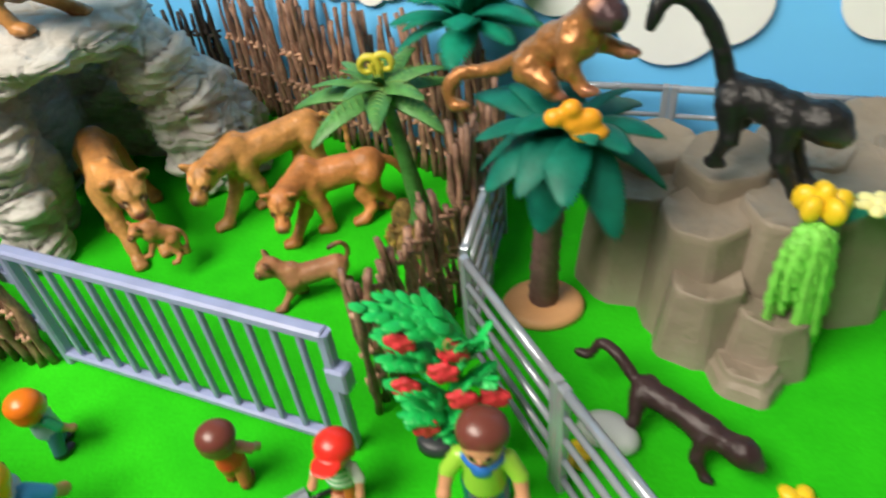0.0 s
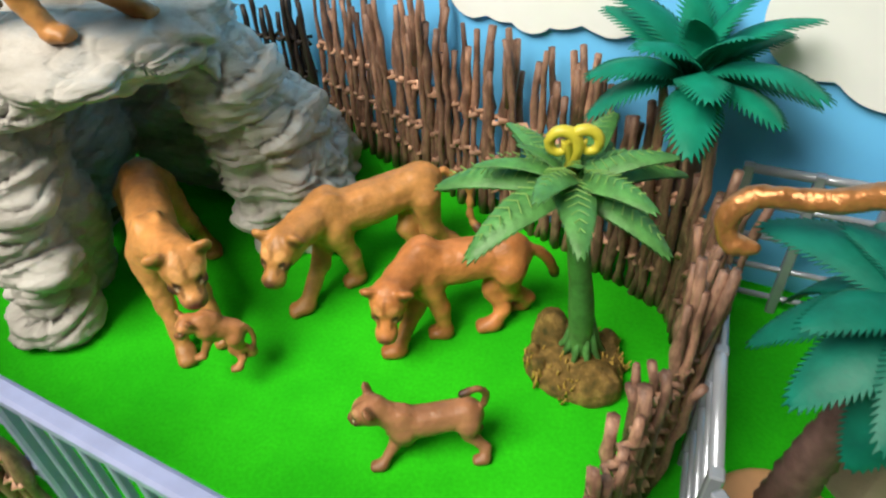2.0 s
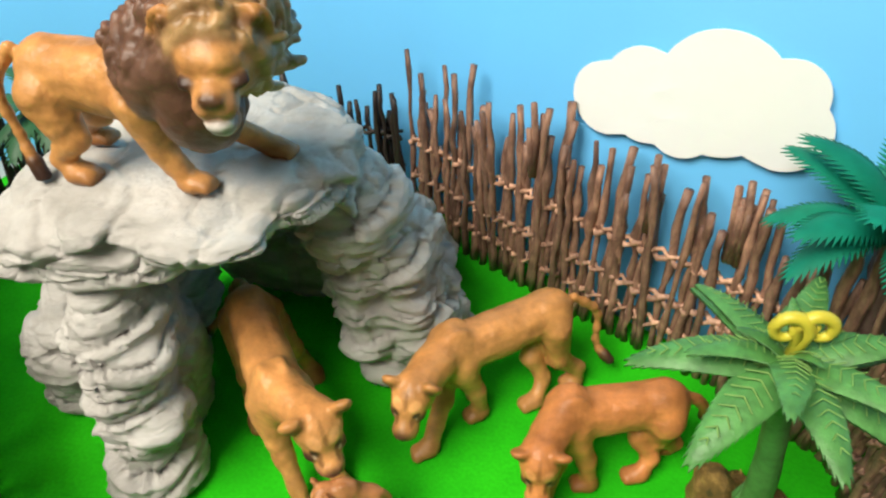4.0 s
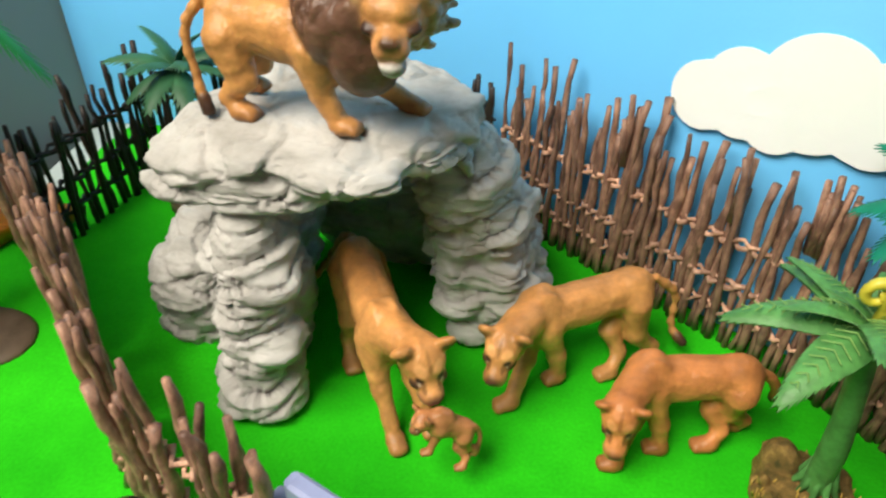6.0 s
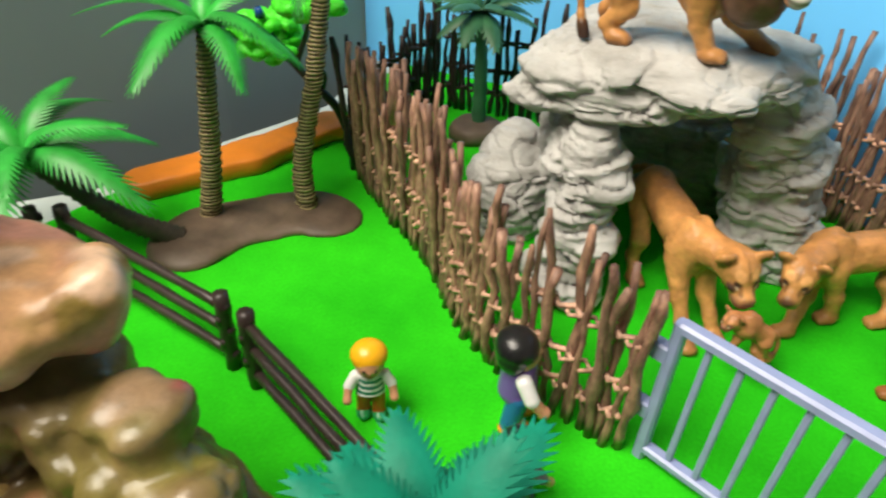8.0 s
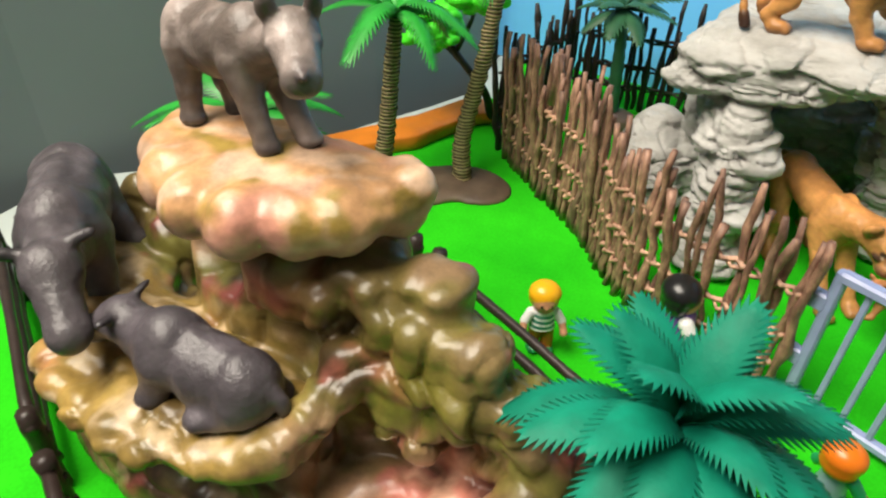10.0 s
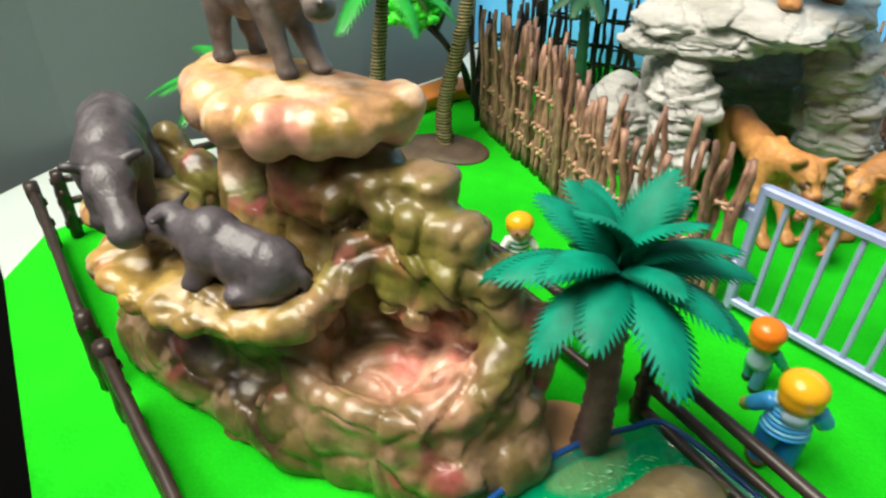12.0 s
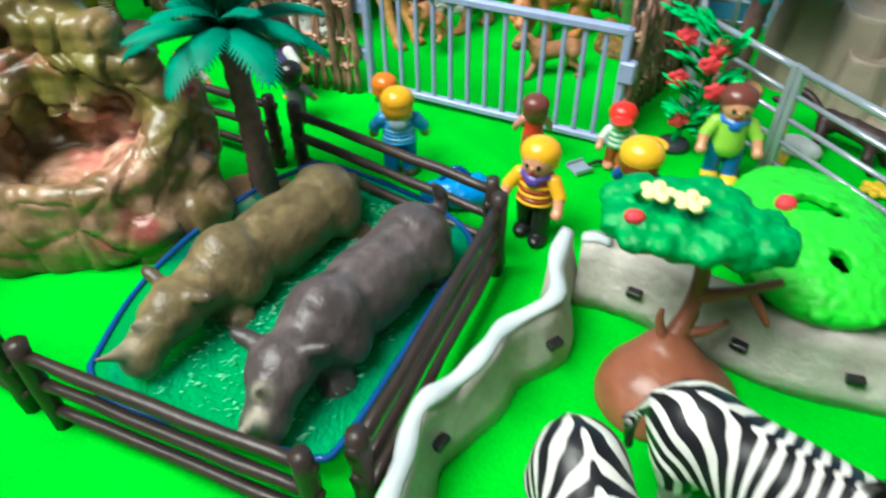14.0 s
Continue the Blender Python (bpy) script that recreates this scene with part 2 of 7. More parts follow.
def cells(p):
    """Nearest and second-nearest cell distances, and the nearest cell's own random number."""
    i0 = np.floor(p)
    best = np.full((len(p), 2), 9.0)
    own = np.zeros(len(p))
    for a in (-1, 0, 1):
        for b in (-1, 0, 1):
            for c in (-1, 0, 1):
                q = i0 + np.array((a, b, c), float)
                seed = np.stack([lattice(q), lattice(q + 31.7), lattice(q + 57.1)], -1)
                d = np.linalg.norm(q + seed - p, axis=1)
                nearer = d < best[:, 0]
                best[:, 1] = np.where(nearer, best[:, 0], np.minimum(best[:, 1], d))
                best[:, 0] = np.where(nearer, d, best[:, 0])
                own = np.where(nearer, lattice(q + 91.3), own)
    return best[:, 0], best[:, 1], own


def V(*a):
    return np.array(a if len(a) > 1 else a[0], float)


def unit(a):
    a = V(a)
    return a / max(np.linalg.norm(a), 1e-9)


def cone(a, b, r1, r2, color):
    return ("cone", V(a), V(b), r1, r2, color)


def ball(c, r, color, turn=None):
    """An ellipsoid; turn: a 3 x 3 matrix whose columns are its axes."""
    r = V((r, r, r)) if isinstance(r, (int, float)) else V(r)
    return ("ball", V(c), r, np.eye(3) if turn is None else turn, color)


def distance(pr, p):
    if pr[0] == "cone":
        _, a, b, r1, r2, _c = pr
        d = b - a
        t = np.clip((p - a) @ d / max(d @ d, 1e-12), 0, 1)
        return np.linalg.norm(p - a - t[..., None] * d, axis=-1) - (r1 + (r2 - r1) * t)
    _, c, r, turn, _c = pr
    q = (p - c) @ turn
    k0 = np.linalg.norm(q / r, axis=-1)
    k1 = np.linalg.norm(q / (r * r), axis=-1)
    return k0 * (k0 - 1) / np.maximum(k1, 1e-6)


def extent(pr):
    if pr[0] == "cone":
        _, a, b, r1, r2, _c = pr
        r = max(r1, r2)
        return np.minimum(a, b) - r, np.maximum(a, b) + r
    r = pr[2].max()
    return pr[1] - r, pr[1] + r


def melt(prims, h, k, cuts=(), floor_z=None, edge=0.002):
    """One closed skin round the solids, melted together over k metres, on a grid of h metres. Returns points, quads, colours."""
    lo = np.min([extent(p)[0] for p in prims], axis=0) - 3 * h - k
    hi = np.max([extent(p)[1] for p in prims], axis=0) + 3 * h + k
    n = np.ceil((hi - lo) / h).astype(int) + 1
    axes = [lo[i] + h * np.arange(n[i]) for i in range(3)]
    f = np.full(n, 0.05)

    def window(p, pad):
        a, b = extent(p)
        i0 = np.clip(np.floor((a - pad - lo) / h).astype(int), 0, n - 1)
        i1 = np.clip(np.ceil((b + pad - lo) / h).astype(int) + 1, 1, n)
        s = tuple(slice(x, y) for x, y in zip(i0, i1))
        g = np.stack(np.meshgrid(*[axes[i][s[i]] for i in range(3)], indexing="ij"), -1)
        return s, g

    for p in prims:
        s, g = window(p, k + 2 * h)
        d = distance(p, g)
        a = f[s]
        m = np.maximum(k - np.abs(a - d), 0) / k
        f[s] = np.minimum(a, d) - m * m * k * 0.25
    for p in cuts:
        s, g = window(p, 4 * h)
        f[s] = np.maximum(f[s], -distance(p, g))
    if floor_z is not None:
        f = np.maximum(f, floor_z - axes[2][None, None, :])
    # surface nets
    inside = f < 0
    cell = np.zeros(n - 1, int)
    for a in (0, 1):
        for b in (0, 1):
            for c in (0, 1):
                cell += inside[a:n[0] - 1 + a, b:n[1] - 1 + b, c:n[2] - 1 + c]
    live = (cell > 0) & (cell < 8)
    idx = np.full(n - 1, -1)
    cells = np.argwhere(live)
    idx[live] = np.arange(len(cells))
    acc, cnt = np.zeros((len(cells), 3)), np.zeros(len(cells))
    corners = [np.array(c) for c in ((0, 0, 0), (1, 0, 0), (0, 1, 0), (1, 1, 0), (0, 0, 1), (1, 0, 1), (0, 1, 1), (1, 1, 1))]
    vals = [f[tuple((cells + c).T)] for c in corners]
    for i in range(8):
        for j in range(i + 1, 8):
            if np.abs(corners[i] - corners[j]).sum() != 1:
                continue
            cross = (vals[i] < 0) != (vals[j] < 0)
            t = np.where(cross, vals[i] / np.where(cross, vals[i] - vals[j], 1), 0)
            pt = corners[i] + t[:, None] * (corners[j] - corners[i])
            acc[cross] += pt[cross]
            cnt[cross] += 1
    pts = lo + h * (cells + acc / np.maximum(cnt, 1)[:, None])
    quads = []
    for ax in range(3):
        u, v = (ax + 1) % 3, (ax + 2) % 3
        s0 = [slice(1, -1)] * 3
        s1 = [slice(1, -1)] * 3
        s0[ax], s1[ax] = slice(0, -1), slice(1, None)
        A, B = inside[tuple(s0)], inside[tuple(s1)]
        for flip, mask in ((False, A & ~B), (True, ~A & B)):
            e = np.argwhere(mask)
            if not len(e):
                continue
            for q in (u, v):
                e[:, q] += 1
            du, dv = np.eye(3, dtype=int)[u], np.eye(3, dtype=int)[v]
            ring = [e - du - dv, e - dv, e, e - du]
            ring = [idx[tuple(r.T)] for r in ring]
            quads.append(np.stack(ring[::-1] if flip else ring, 1))
    quads = np.concatenate(quads)
    quads = quads[(quads >= 0).all(1)]
    if edge == 0:
        near = np.argmin([distance(p, pts) for p in prims], axis=0)
        return pts, quads, np.array([p[-1] for p in prims])[near]
    cols, wsum = np.zeros((len(pts), 3)), np.zeros(len(pts))
    for p in prims:
        w = np.exp(-np.clip(distance(p, pts) + edge, -0.02, 0.1) / (edge * 0.5))
        w = np.minimum(w, 1e12)
        cols += w[:, None] * V(p[-1])
        wsum += w
    return pts, quads, cols / wsum[:, None]


def normals(pts, quads):
    a = np.cross(pts[quads[:, 2]] - pts[quads[:, 0]], pts[quads[:, 3]] - pts[quads[:, 1]])
    out = np.zeros_like(pts)
    for i in range(4):
        np.add.at(out, quads[:, i], a)
    return out / np.maximum(np.linalg.norm(out, axis=1), 1e-12)[:, None]


def put_mesh(name, pts, faces, mat, parent=None, at=(0, 0, 0), smooth=True, cols=None):
    """One mesh object from points in the world; its origin lies at 'at'."""
    me = bpy.data.meshes.new(name)
    me.from_pydata((np.asarray(pts, float) - V(at)).tolist(), [], [list(map(int, f)) for f in faces])
    if cols is not None:
        att = me.color_attributes.new("paint", "FLOAT_COLOR", "POINT")
        att.data.foreach_set("color", np.c_[cols, np.ones(len(cols))].ravel())
    if smooth:
        me.polygons.foreach_set("use_smooth", [True] * len(me.polygons))
    me.materials.append(mat)
    me.update()
    ob = new(name, me)
    if parent is None:
        ob.location = at
    else:
        ob.parent = parent
        ob.location = V(at) - V(parent.matrix_basis.translation) if parent.parent is None else V(at) - V(parent.parent.matrix_basis.translation) - V(parent.matrix_basis.translation)
    return ob


def thing(name, at, label, category, group="", kind=""):
    ob = new(name)
    ob.location = at
    ob.matrix_basis = Matrix.Translation(Vector(at))
    ob.empty_display_size = 0.01
    return tagged(ob, label, category, group, kind)


def tube(points, radii, n=7, caps=True, squash=1.0):
    """A swept round bar along points with a radius at each."""
    P = [V(p) for p in points]
    radii = [radii] * len(P) if isinstance(radii, (int, float)) else radii
    pts, faces = [], []
    up = V(0.31, 0.17, 0.93)
    for i, p in enumerate(P):
        d = unit(P[min(i + 1, len(P) - 1)] - P[max(i - 1, 0)])
        x = np.cross(up, d)
        if np.linalg.norm(x) < 0.15:
            x = np.cross(V(1, 0.2, 0), d)
        x = unit(x)
        y = np.cross(d, x)
        for j in range(n):
            a = 2 * math.pi * j / n
            pts.append(p + radii[i] * (math.cos(a) * x + squash * math.sin(a) * y))
    for i in range(len(P) - 1):
        for j in range(n):
            faces.append((i * n + j, i * n + (j + 1) % n, (i + 1) * n + (j + 1) % n, (i + 1) * n + j))
    if caps:
        faces.append(tuple(range(n))[::-1])
        faces.append(tuple((len(P) - 1) * n + j for j in range(n)))
    return np.array(pts), faces


def thicken(pts, faces, t):
    """Gives a sheet of faces a thickness t downwards, with its rim closed."""
    pts = np.asarray(pts, float)
    n = len(pts)
    edges = {}
    for f in faces:
        for a, b in zip(f, f[1:] + f[:1]):
            edges[(a, b)] = edges.get((a, b), 0) + 1
    rim = [(a, b) for a, b in edges if (b, a) not in edges]
    out = [tuple(f) for f in faces] + [tuple(i + n for i in f[::-1]) for f in faces] + [(b, a, a + n, b + n) for a, b in rim]
    return np.r_[pts, pts - V(0, 0, t)], out


def slab(outline, z0, z1, mat, name, parent=None, bevel=0.0, smooth=False):
    """A plate with the given outline (counter-clockwise), from z0 to z1, with an eased upper edge."""
    o = np.array(outline, float)
    n = len(o)
    mid = o.mean(0)
    rings = [(o, z0), (o, z1 - bevel)]
    if bevel:
        d = mid - o
        rings.append((o + d / np.maximum(np.linalg.norm(d, axis=1), 1e-9)[:, None] * bevel, z1))
    pts = np.concatenate([np.c_[r, np.full(n, z)] for r, z in rings])
    faces = [tuple(range(n))[::-1]]
    for k in range(len(rings) - 1):
        faces += [(k * n + i, k * n + (i + 1) % n, (k + 1) * n + (i + 1) % n, (k + 1) * n + i) for i in range(n)]
    faces.append(tuple((len(rings) - 1) * n + i for i in range(n)))
    return put_mesh(name, pts, faces, mat, parent, (mid[0], mid[1], z0), smooth)


def joined(pieces):
    pts, faces, k = [], [], 0
    for p, f in pieces:
        pts.append(np.asarray(p, float))
        faces += [tuple(i + k for i in q) for q in f]
        k += len(p)
    return np.concatenate(pts), faces


def box_mesh(lo, hi, bevel=0.0):
    """A box with chamfered edges."""
    bm = bmesh.new()
    bmesh.ops.create_cube(bm, size=1)
    lo, hi = V(lo), V(hi)
    for v in bm.verts:
        v.co = Vector((lo + hi) / 2 + V(v.co) * (hi - lo))
    if bevel:
        bmesh.ops.bevel(bm, geom=bm.edges[:], offset=bevel, segments=1, affect="EDGES")
    bm.verts.ensure_lookup_table()
    pts = np.array([v.co[:] for v in bm.verts])
    faces = [tuple(v.index for v in f.verts) for f in bm.faces]
    bm.free()
    return pts, faces


def bent(points, n):
    """n points along a smooth curve through the points."""
    P = np.array([V(p) for p in points])
    P = np.r_[[2 * P[0] - P[1]], P, [2 * P[-1] - P[-2]]]
    out = []
    for t in np.linspace(0, len(P) - 3, n):
        i = min(int(t), len(P) - 4)
        u = t - i
        a, b, c, d = P[i:i + 4]
        out.append(0.5 * (2 * b + (c - a) * u + (2 * a - 5 * b + 4 * c - d) * u * u + (3 * b - a - 3 * c + d) * u ** 3))
    return out


# ---- the room and the table ----
TABLE_TOP = [(-0.615, 0.228), (-0.45, 0.147), (-0.2, 0.020), (0.15, -0.16), (0.62, -0.16), (0.75, 0.5), (0.62, 0.75), (0.24, 0.81), (0.09, 0.90), (-0.1, 1.06), (-0.655, 1.06), (-0.62, 0.93), (-0.600, 0.84), (-0.617, 0.776), (-0.646, 0.69), (-0.676, 0.573), (-0.805, 0.42), (-0.79, 0.30)]
FELT_TOP = [(-0.65, 0.243), (-0.445, 0.142), (-0.19, 0.012), (0.15, -0.15), (0.61, -0.15), (0.74, 0.5), (0.61, 0.74), (0.24, 0.80), (0.09, 0.89), (-0.1, 1.04), (-0.59, 1.04), (-0.585, 0.93), (-0.562, 0.842), (-0.655, 0.56), (-0.684, 0.30)]


def room():
    def wall(name, lo, hi, mat):
        p, f = box_mesh(lo, hi)
        tagged(put_mesh(name, p, f, mat, None, ((lo[0] + hi[0]) / 2, (lo[1] + hi[1]) / 2, lo[2]), False), "plain wall of the room around the table", "wall", "", "structure")
    wall("wall_north", (-2.2, 2.2, -0.75), (2.2, 2.3, 1.65), ROOM_WALL)
    wall("wall_south", (-2.2, -2.3, -0.75), (2.2, -2.2, 1.65), ROOM_WALL)
    wall("wall_west", (-2.3, -2.3, -0.75), (-2.2, 2.3, 1.65), ROOM_WALL)
    wall("wall_east", (2.2, -2.3, -0.75), (2.3, 2.3, 1.65), ROOM_WALL)
    p, f = box_mesh((-2.3, -2.3, -0.85), (2.3, 2.3, -0.75))
    tagged(put_mesh("floor", p, f, ROOM_FLOOR, None, (0, 0, -0.85), False), "dark floor under the table", "floor", "", "structure")
    p, f = box_mesh((-2.3, -2.3, 1.65), (2.3, 2.3, 1.75))
    tagged(put_mesh("ceiling", p, f, ROOM_WALL, None, (0, 0, 1.65), False), "plain off-white ceiling", "ceiling", "", "structure")


def table():
    t = thing("table", (0, 0.4, -0.75), "white display table that carries the toy zoo", "table")
    slab(TABLE_TOP, -0.03, -0.003, BOARD, "tabletop", t, 0.002)
    for x, y in ((-0.5, 0.3), (0.5, 0.0), (0.5, 0.6), (-0.45, 0.9)):
        p, f = box_mesh((x - 0.025, y - 0.025, -0.75), (x + 0.025, y + 0.025, -0.03), 0.003)
        put_mesh("leg", p, f, DARK_RAIL, t, (x, y, -0.75), False)


def inside(poly, x, y):
    hit = False
    for (ax, ay), (bx, by) in zip(poly, poly[1:] + poly[:1]):
        if (ay > y) != (by > y) and x < (bx - ax) * (y - ay) / (by - ay) + ax:
            hit = not hit
    return hit


def felt():
    """The green felt: a cloth with faint waves."""
    bm = bmesh.new()
    ring = [bm.verts.new((x, y, 0)) for x, y in FELT_TOP]
    face = bm.faces.new(ring)
    bmesh.ops.triangulate(bm, faces=[face])
    for _ in range(5):
        bmesh.ops.subdivide_edges(bm, edges=[e for e in bm.edges if e.calc_length() > 0.03], cuts=1, use_grid_fill=False)
        bmesh.ops.triangulate(bm, faces=bm.faces[:])
    bm.verts.ensure_lookup_table()
    bm.verts.index_update()
    pts = np.array([v.co[:] for v in bm.verts])
    faces = [tuple(v.index for v in f.verts) for f in bm.faces]
    bm.free()
    pts[:, 2] = 0.0005 * (fbm(pts * 14) - 0.5)
    p, f = thicken(pts, faces, 0.0025)
    tagged(put_mesh("ground", p, f, FELT, None, (0, 0.4, 0)), "bright green felt laid over the table as grass", "grass cloth", "", "structure")


SKY = [(-0.64, 0.99), (-0.45, 1.0), (-0.28, 0.995), (-0.13, 0.955), (0.0, 0.855), (0.082, 0.800), (0.224, 0.748), (0.40, 0.705), (0.56, 0.665), (0.76, 0.62)]


def sky_point(s):
    """The place on the bent sky card at s metres from its left end, and the way along it."""
    P = bent([(x, y, 0) for x, y in SKY], 120)
    run = 0
    for a, b in zip(P, P[1:]):
        step = np.linalg.norm(b - a)
        if run + step >= s:
            return a + (b - a) * ((s - run) / step), unit(b - a)
        run += step
    return P[-1], unit(P[-1] - P[-2])


def backdrop():
    P = bent([(x, y, 0) for x, y in SKY], 60)
    pts, faces = [], []
    n = len(P)
    for side in (0, 1):
        for z in (-0.002, 0.46):
            for i, p in enumerate(P):
                d = unit(P[min(i + 1, n - 1)] - P[max(i - 1, 0)])
                nrm = V(-d[1], d[0], 0)
                pts.append(p + nrm * 0.004 * side + V(0, 0, z))
    for i in range(n - 1):
        faces.append((i, i + 1, n + i + 1, n + i))
        faces.append((2 * n + i + 1, 2 * n + i, 3 * n + i, 3 * n + i + 1))
        faces.append((n + i, n + i + 1, 3 * n + i + 1, 3 * n + i))
    for i in (0, n - 1):
        faces.append((i, n + i, 3 * n + i, 2 * n + i))
    tagged(put_mesh("backdrop", pts, faces, BLUE_CARD, None, (0, 0.9, 0)), "bent sky-blue card standing behind the fences", "backdrop", "", "structure")


def cloud(s, z, lobes, label):
    """A white paper cloud, cut with round lobes, glued to the sky card. lobes: offsets along and up, and radii."""
    m = 110
    edge = []
    cx = sum(a for a, b, r in lobes) / len(lobes)
    cz = sum(b for a, b, r in lobes) / len(lobes)
    for i in range(m):
        t = 2 * math.pi * i / m
        d = V(math.cos(t), math.sin(t))
        far = 0.0
        for a, b, r in lobes:
            q = V(a - cx, b - cz)
            k = q @ d
            c = k * k - q @ q + r * r
            if c > 0:
                far = max(far, k + math.sqrt(c))
        edge.append((cx + far * d[0], cz + far * d[1]))
    pts, faces = [], []
    steps = (0.06, 0.35, 0.7, 1.0)
    k = len(steps)
    for off in (0.0045, 0.0035):
        for r in steps:
            for a, b in edge:
                x, y = cx + (a - cx) * r, cz + (b - cz) * r
                p, d = sky_point(s + x)
                nrm = V(d[1], -d[0], 0)
                pts.append(p + nrm * off + V(0, 0, z + y))
    for r in range(k - 1):
        for i in range(m):
            j = (i + 1) % m
            a, b, c = r * m, (r + 1) * m, k * m
            faces.append((a + i, b + i, b + j, a + j))
            faces.append((c + a + i, c + a + j, c + b + j, c + b + i))
    faces.append(tuple(range(m)))
    faces.append(tuple(k * m + i for i in range(m))[::-1])
    for i in range(m):
        j = (i + 1) % m
        faces.append(((k - 1) * m + i, (2 * k - 1) * m + i, (2 * k - 1) * m + j, (k - 1) * m + j))
    p, d = sky_point(s)
    tagged(put_mesh("paper_cloud", pts, faces, WHITE_CARD, None, tuple(p + V(0, 0, z)), False), label, "cloud", "clouds on the backdrop")


def grey_screen(name, z0, z1, mat, label):
    P = [(-0.64, 1.0), (-0.70, 0.78), (-0.825, 0.42), (-0.90, 0.1), (-0.98, -0.4)]
    pts = [V(x, y, z) + V(-o, 0, 0) for o in (0, 0.006) for z in (z0, z1) for x, y in P]
    n = len(P)
    faces = []
    for i in range(n - 1):
        faces += [(i, n + i, n + i + 1, i + 1), (2 * n + i, 2 * n + i + 1, 3 * n + i + 1, 3 * n + i), (n + i, 3 * n + i, 3 * n + i + 1, n + i + 1)]
    for i in (0, n - 1):
        faces.append((i, n + i, 3 * n + i, 2 * n + i))
    tagged(put_mesh(name, pts, faces, mat, None, (-0.75, 0.4, z0), False), label, "screen", "", "structure")


room()
table()
felt()
backdrop()
grey_screen("wall_side", -0.098, 0.38, GREY_CLOTH, "plain dark grey screen behind the table")
# black sheet added below the screen to keep the corner under the table dark
grey_screen("wall_skirt", -0.75, -0.10, ROOM_FLOOR, "black sheet added below the grey screen for the dark there")
cloud(0.682, 0.180, [(0.018, -0.010, 0.024), (0.045, 0.0, 0.030), (0.088, 0.012, 0.037), (0.070, -0.010, 0.022), (0.125, 0.0, 0.024), (0.122, 0.020, 0.020)], "white paper cloud with round lobes glued to blue card")
cloud(0.888, 0.195, [(0.036, -0.010, 0.034), (0.075, -0.018, 0.038), (0.078, 0.025, 0.036), (0.124, -0.038, 0.042), (0.125, 0.000, 0.040), (0.160, -0.030, 0.034)], "white paper cloud glued to the blue card")
cloud(1.125, 0.168, [(0.03, 0.004, 0.032), (0.065, -0.004, 0.034), (0.10, 0.012, 0.034)], "white paper cloud at the far end of the card")


# ---- fences ----
random.seed(11)


def stick_variants(count):
    out = []
    for k in range(count):
        P, R = [], []
        wob = random.uniform(0.0006, 0.0020)
        for i in range(10):
            t = i / 9
            P.append((random.uniform(-wob, wob), random.uniform(-wob, wob), t * 0.13))
            R.append(0.0024 * random.uniform(0.72, 1.25) * (1.12 - 0.22 * t))
        R[random.choice((2, 3, 4, 5))] *= 1.35
        R[random.choice((6, 7, 8))] *= 1.4
        p, f = tube(P, R, 6)
        me = bpy.data.meshes.new("stick")
        me.from_pydata(p.tolist(), [], f)
        me.polygons.foreach_set("use_smooth", [True] * len(me.polygons))
        out.append(me)
    return out


STICKS = stick_variants(14)
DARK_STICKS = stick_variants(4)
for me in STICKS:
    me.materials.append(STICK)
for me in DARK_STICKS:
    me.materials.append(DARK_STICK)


def stick_fence(line, height, step, label, variants=STICKS, rail=WEAVE, rails=(0.026, 0.05, 0.084), seed=1, knots=0):
    """Upright sticks with three woven rails along a bent line on the ground."""
    rnd = random.Random(seed)
    ctrl = [(x, y, 0) for x, y in line]
    L = sum(math.dist(a, b) for a, b in zip(ctrl, ctrl[1:]))
    n = max(4, int(L / step))
    P = bent(ctrl, n)
    mid = P[n // 2]
    t = thing("stick_fence", (mid[0], mid[1], 0), label, "fence", "woven stick fences")
    for i, p in enumerate(P):
        d = unit(P[min(i + 1, n - 1)] - P[max(i - 1, 0)])
        nrm = V(-d[1], d[0], 0)
        ob = new("stick", rnd.choice(variants))
        ob.parent = t
        h = height * rnd.uniform(0.80, 1.10)
        q = p + nrm * (0.0016 if i % 2 else -0.0016) + d * rnd.uniform(-0.0015, 0.0015)
        s = rnd.uniform(0.90, 1.3)
        ob.matrix_basis = pose(q[0] - mid[0], q[1] - mid[1], 0, rnd.gauss(0, 2.0), rnd.gauss(0, 2.6), rnd.uniform(0, 360)) @ Matrix.Diagonal((s, s, h / 0.13, 1))
    for z in rails:
        for phase in (0, 1):
            W, R = [], []
            for i, p in enumerate(P):
                d = unit(P[min(i + 1, n - 1)] - P[max(i - 1, 0)])
                nrm = V(-d[1], d[0], 0)
                side = 1 if (i + phase) % 2 else -1
                W.append(p + nrm * side * 0.0032 + V(0, 0, z + 0.0035 * phase + rnd.uniform(-0.0014, 0.0014)))
                R.append(rnd.uniform(0.0014, 0.0027))
            q, f = tube(W, R, 5)
            put_mesh("woven_rail", q, f, rail, t, (mid[0], mid[1], z))
    for _ in range(knots):
        # a thick bundle of broken stick ends
        i = rnd.randrange(2, n - 2)
        for _k in range(4):
            a = P[i] + V(rnd.uniform(-0.004, 0.004), rnd.uniform(-0.004, 0.004), height * 0.70)
            b = a + V(rnd.uniform(-0.004, 0.004), rnd.uniform(-0.004, 0.004), height * rnd.uniform(0.24, 0.4))
            q, f = tube([a, (a + b) / 2 + V(0.0012, 0, 0), b], [0.002, 0.0027, 0.0022], 6)
            put_mesh("stick_stub", q, f, STICK, t, tuple(a))
    return t


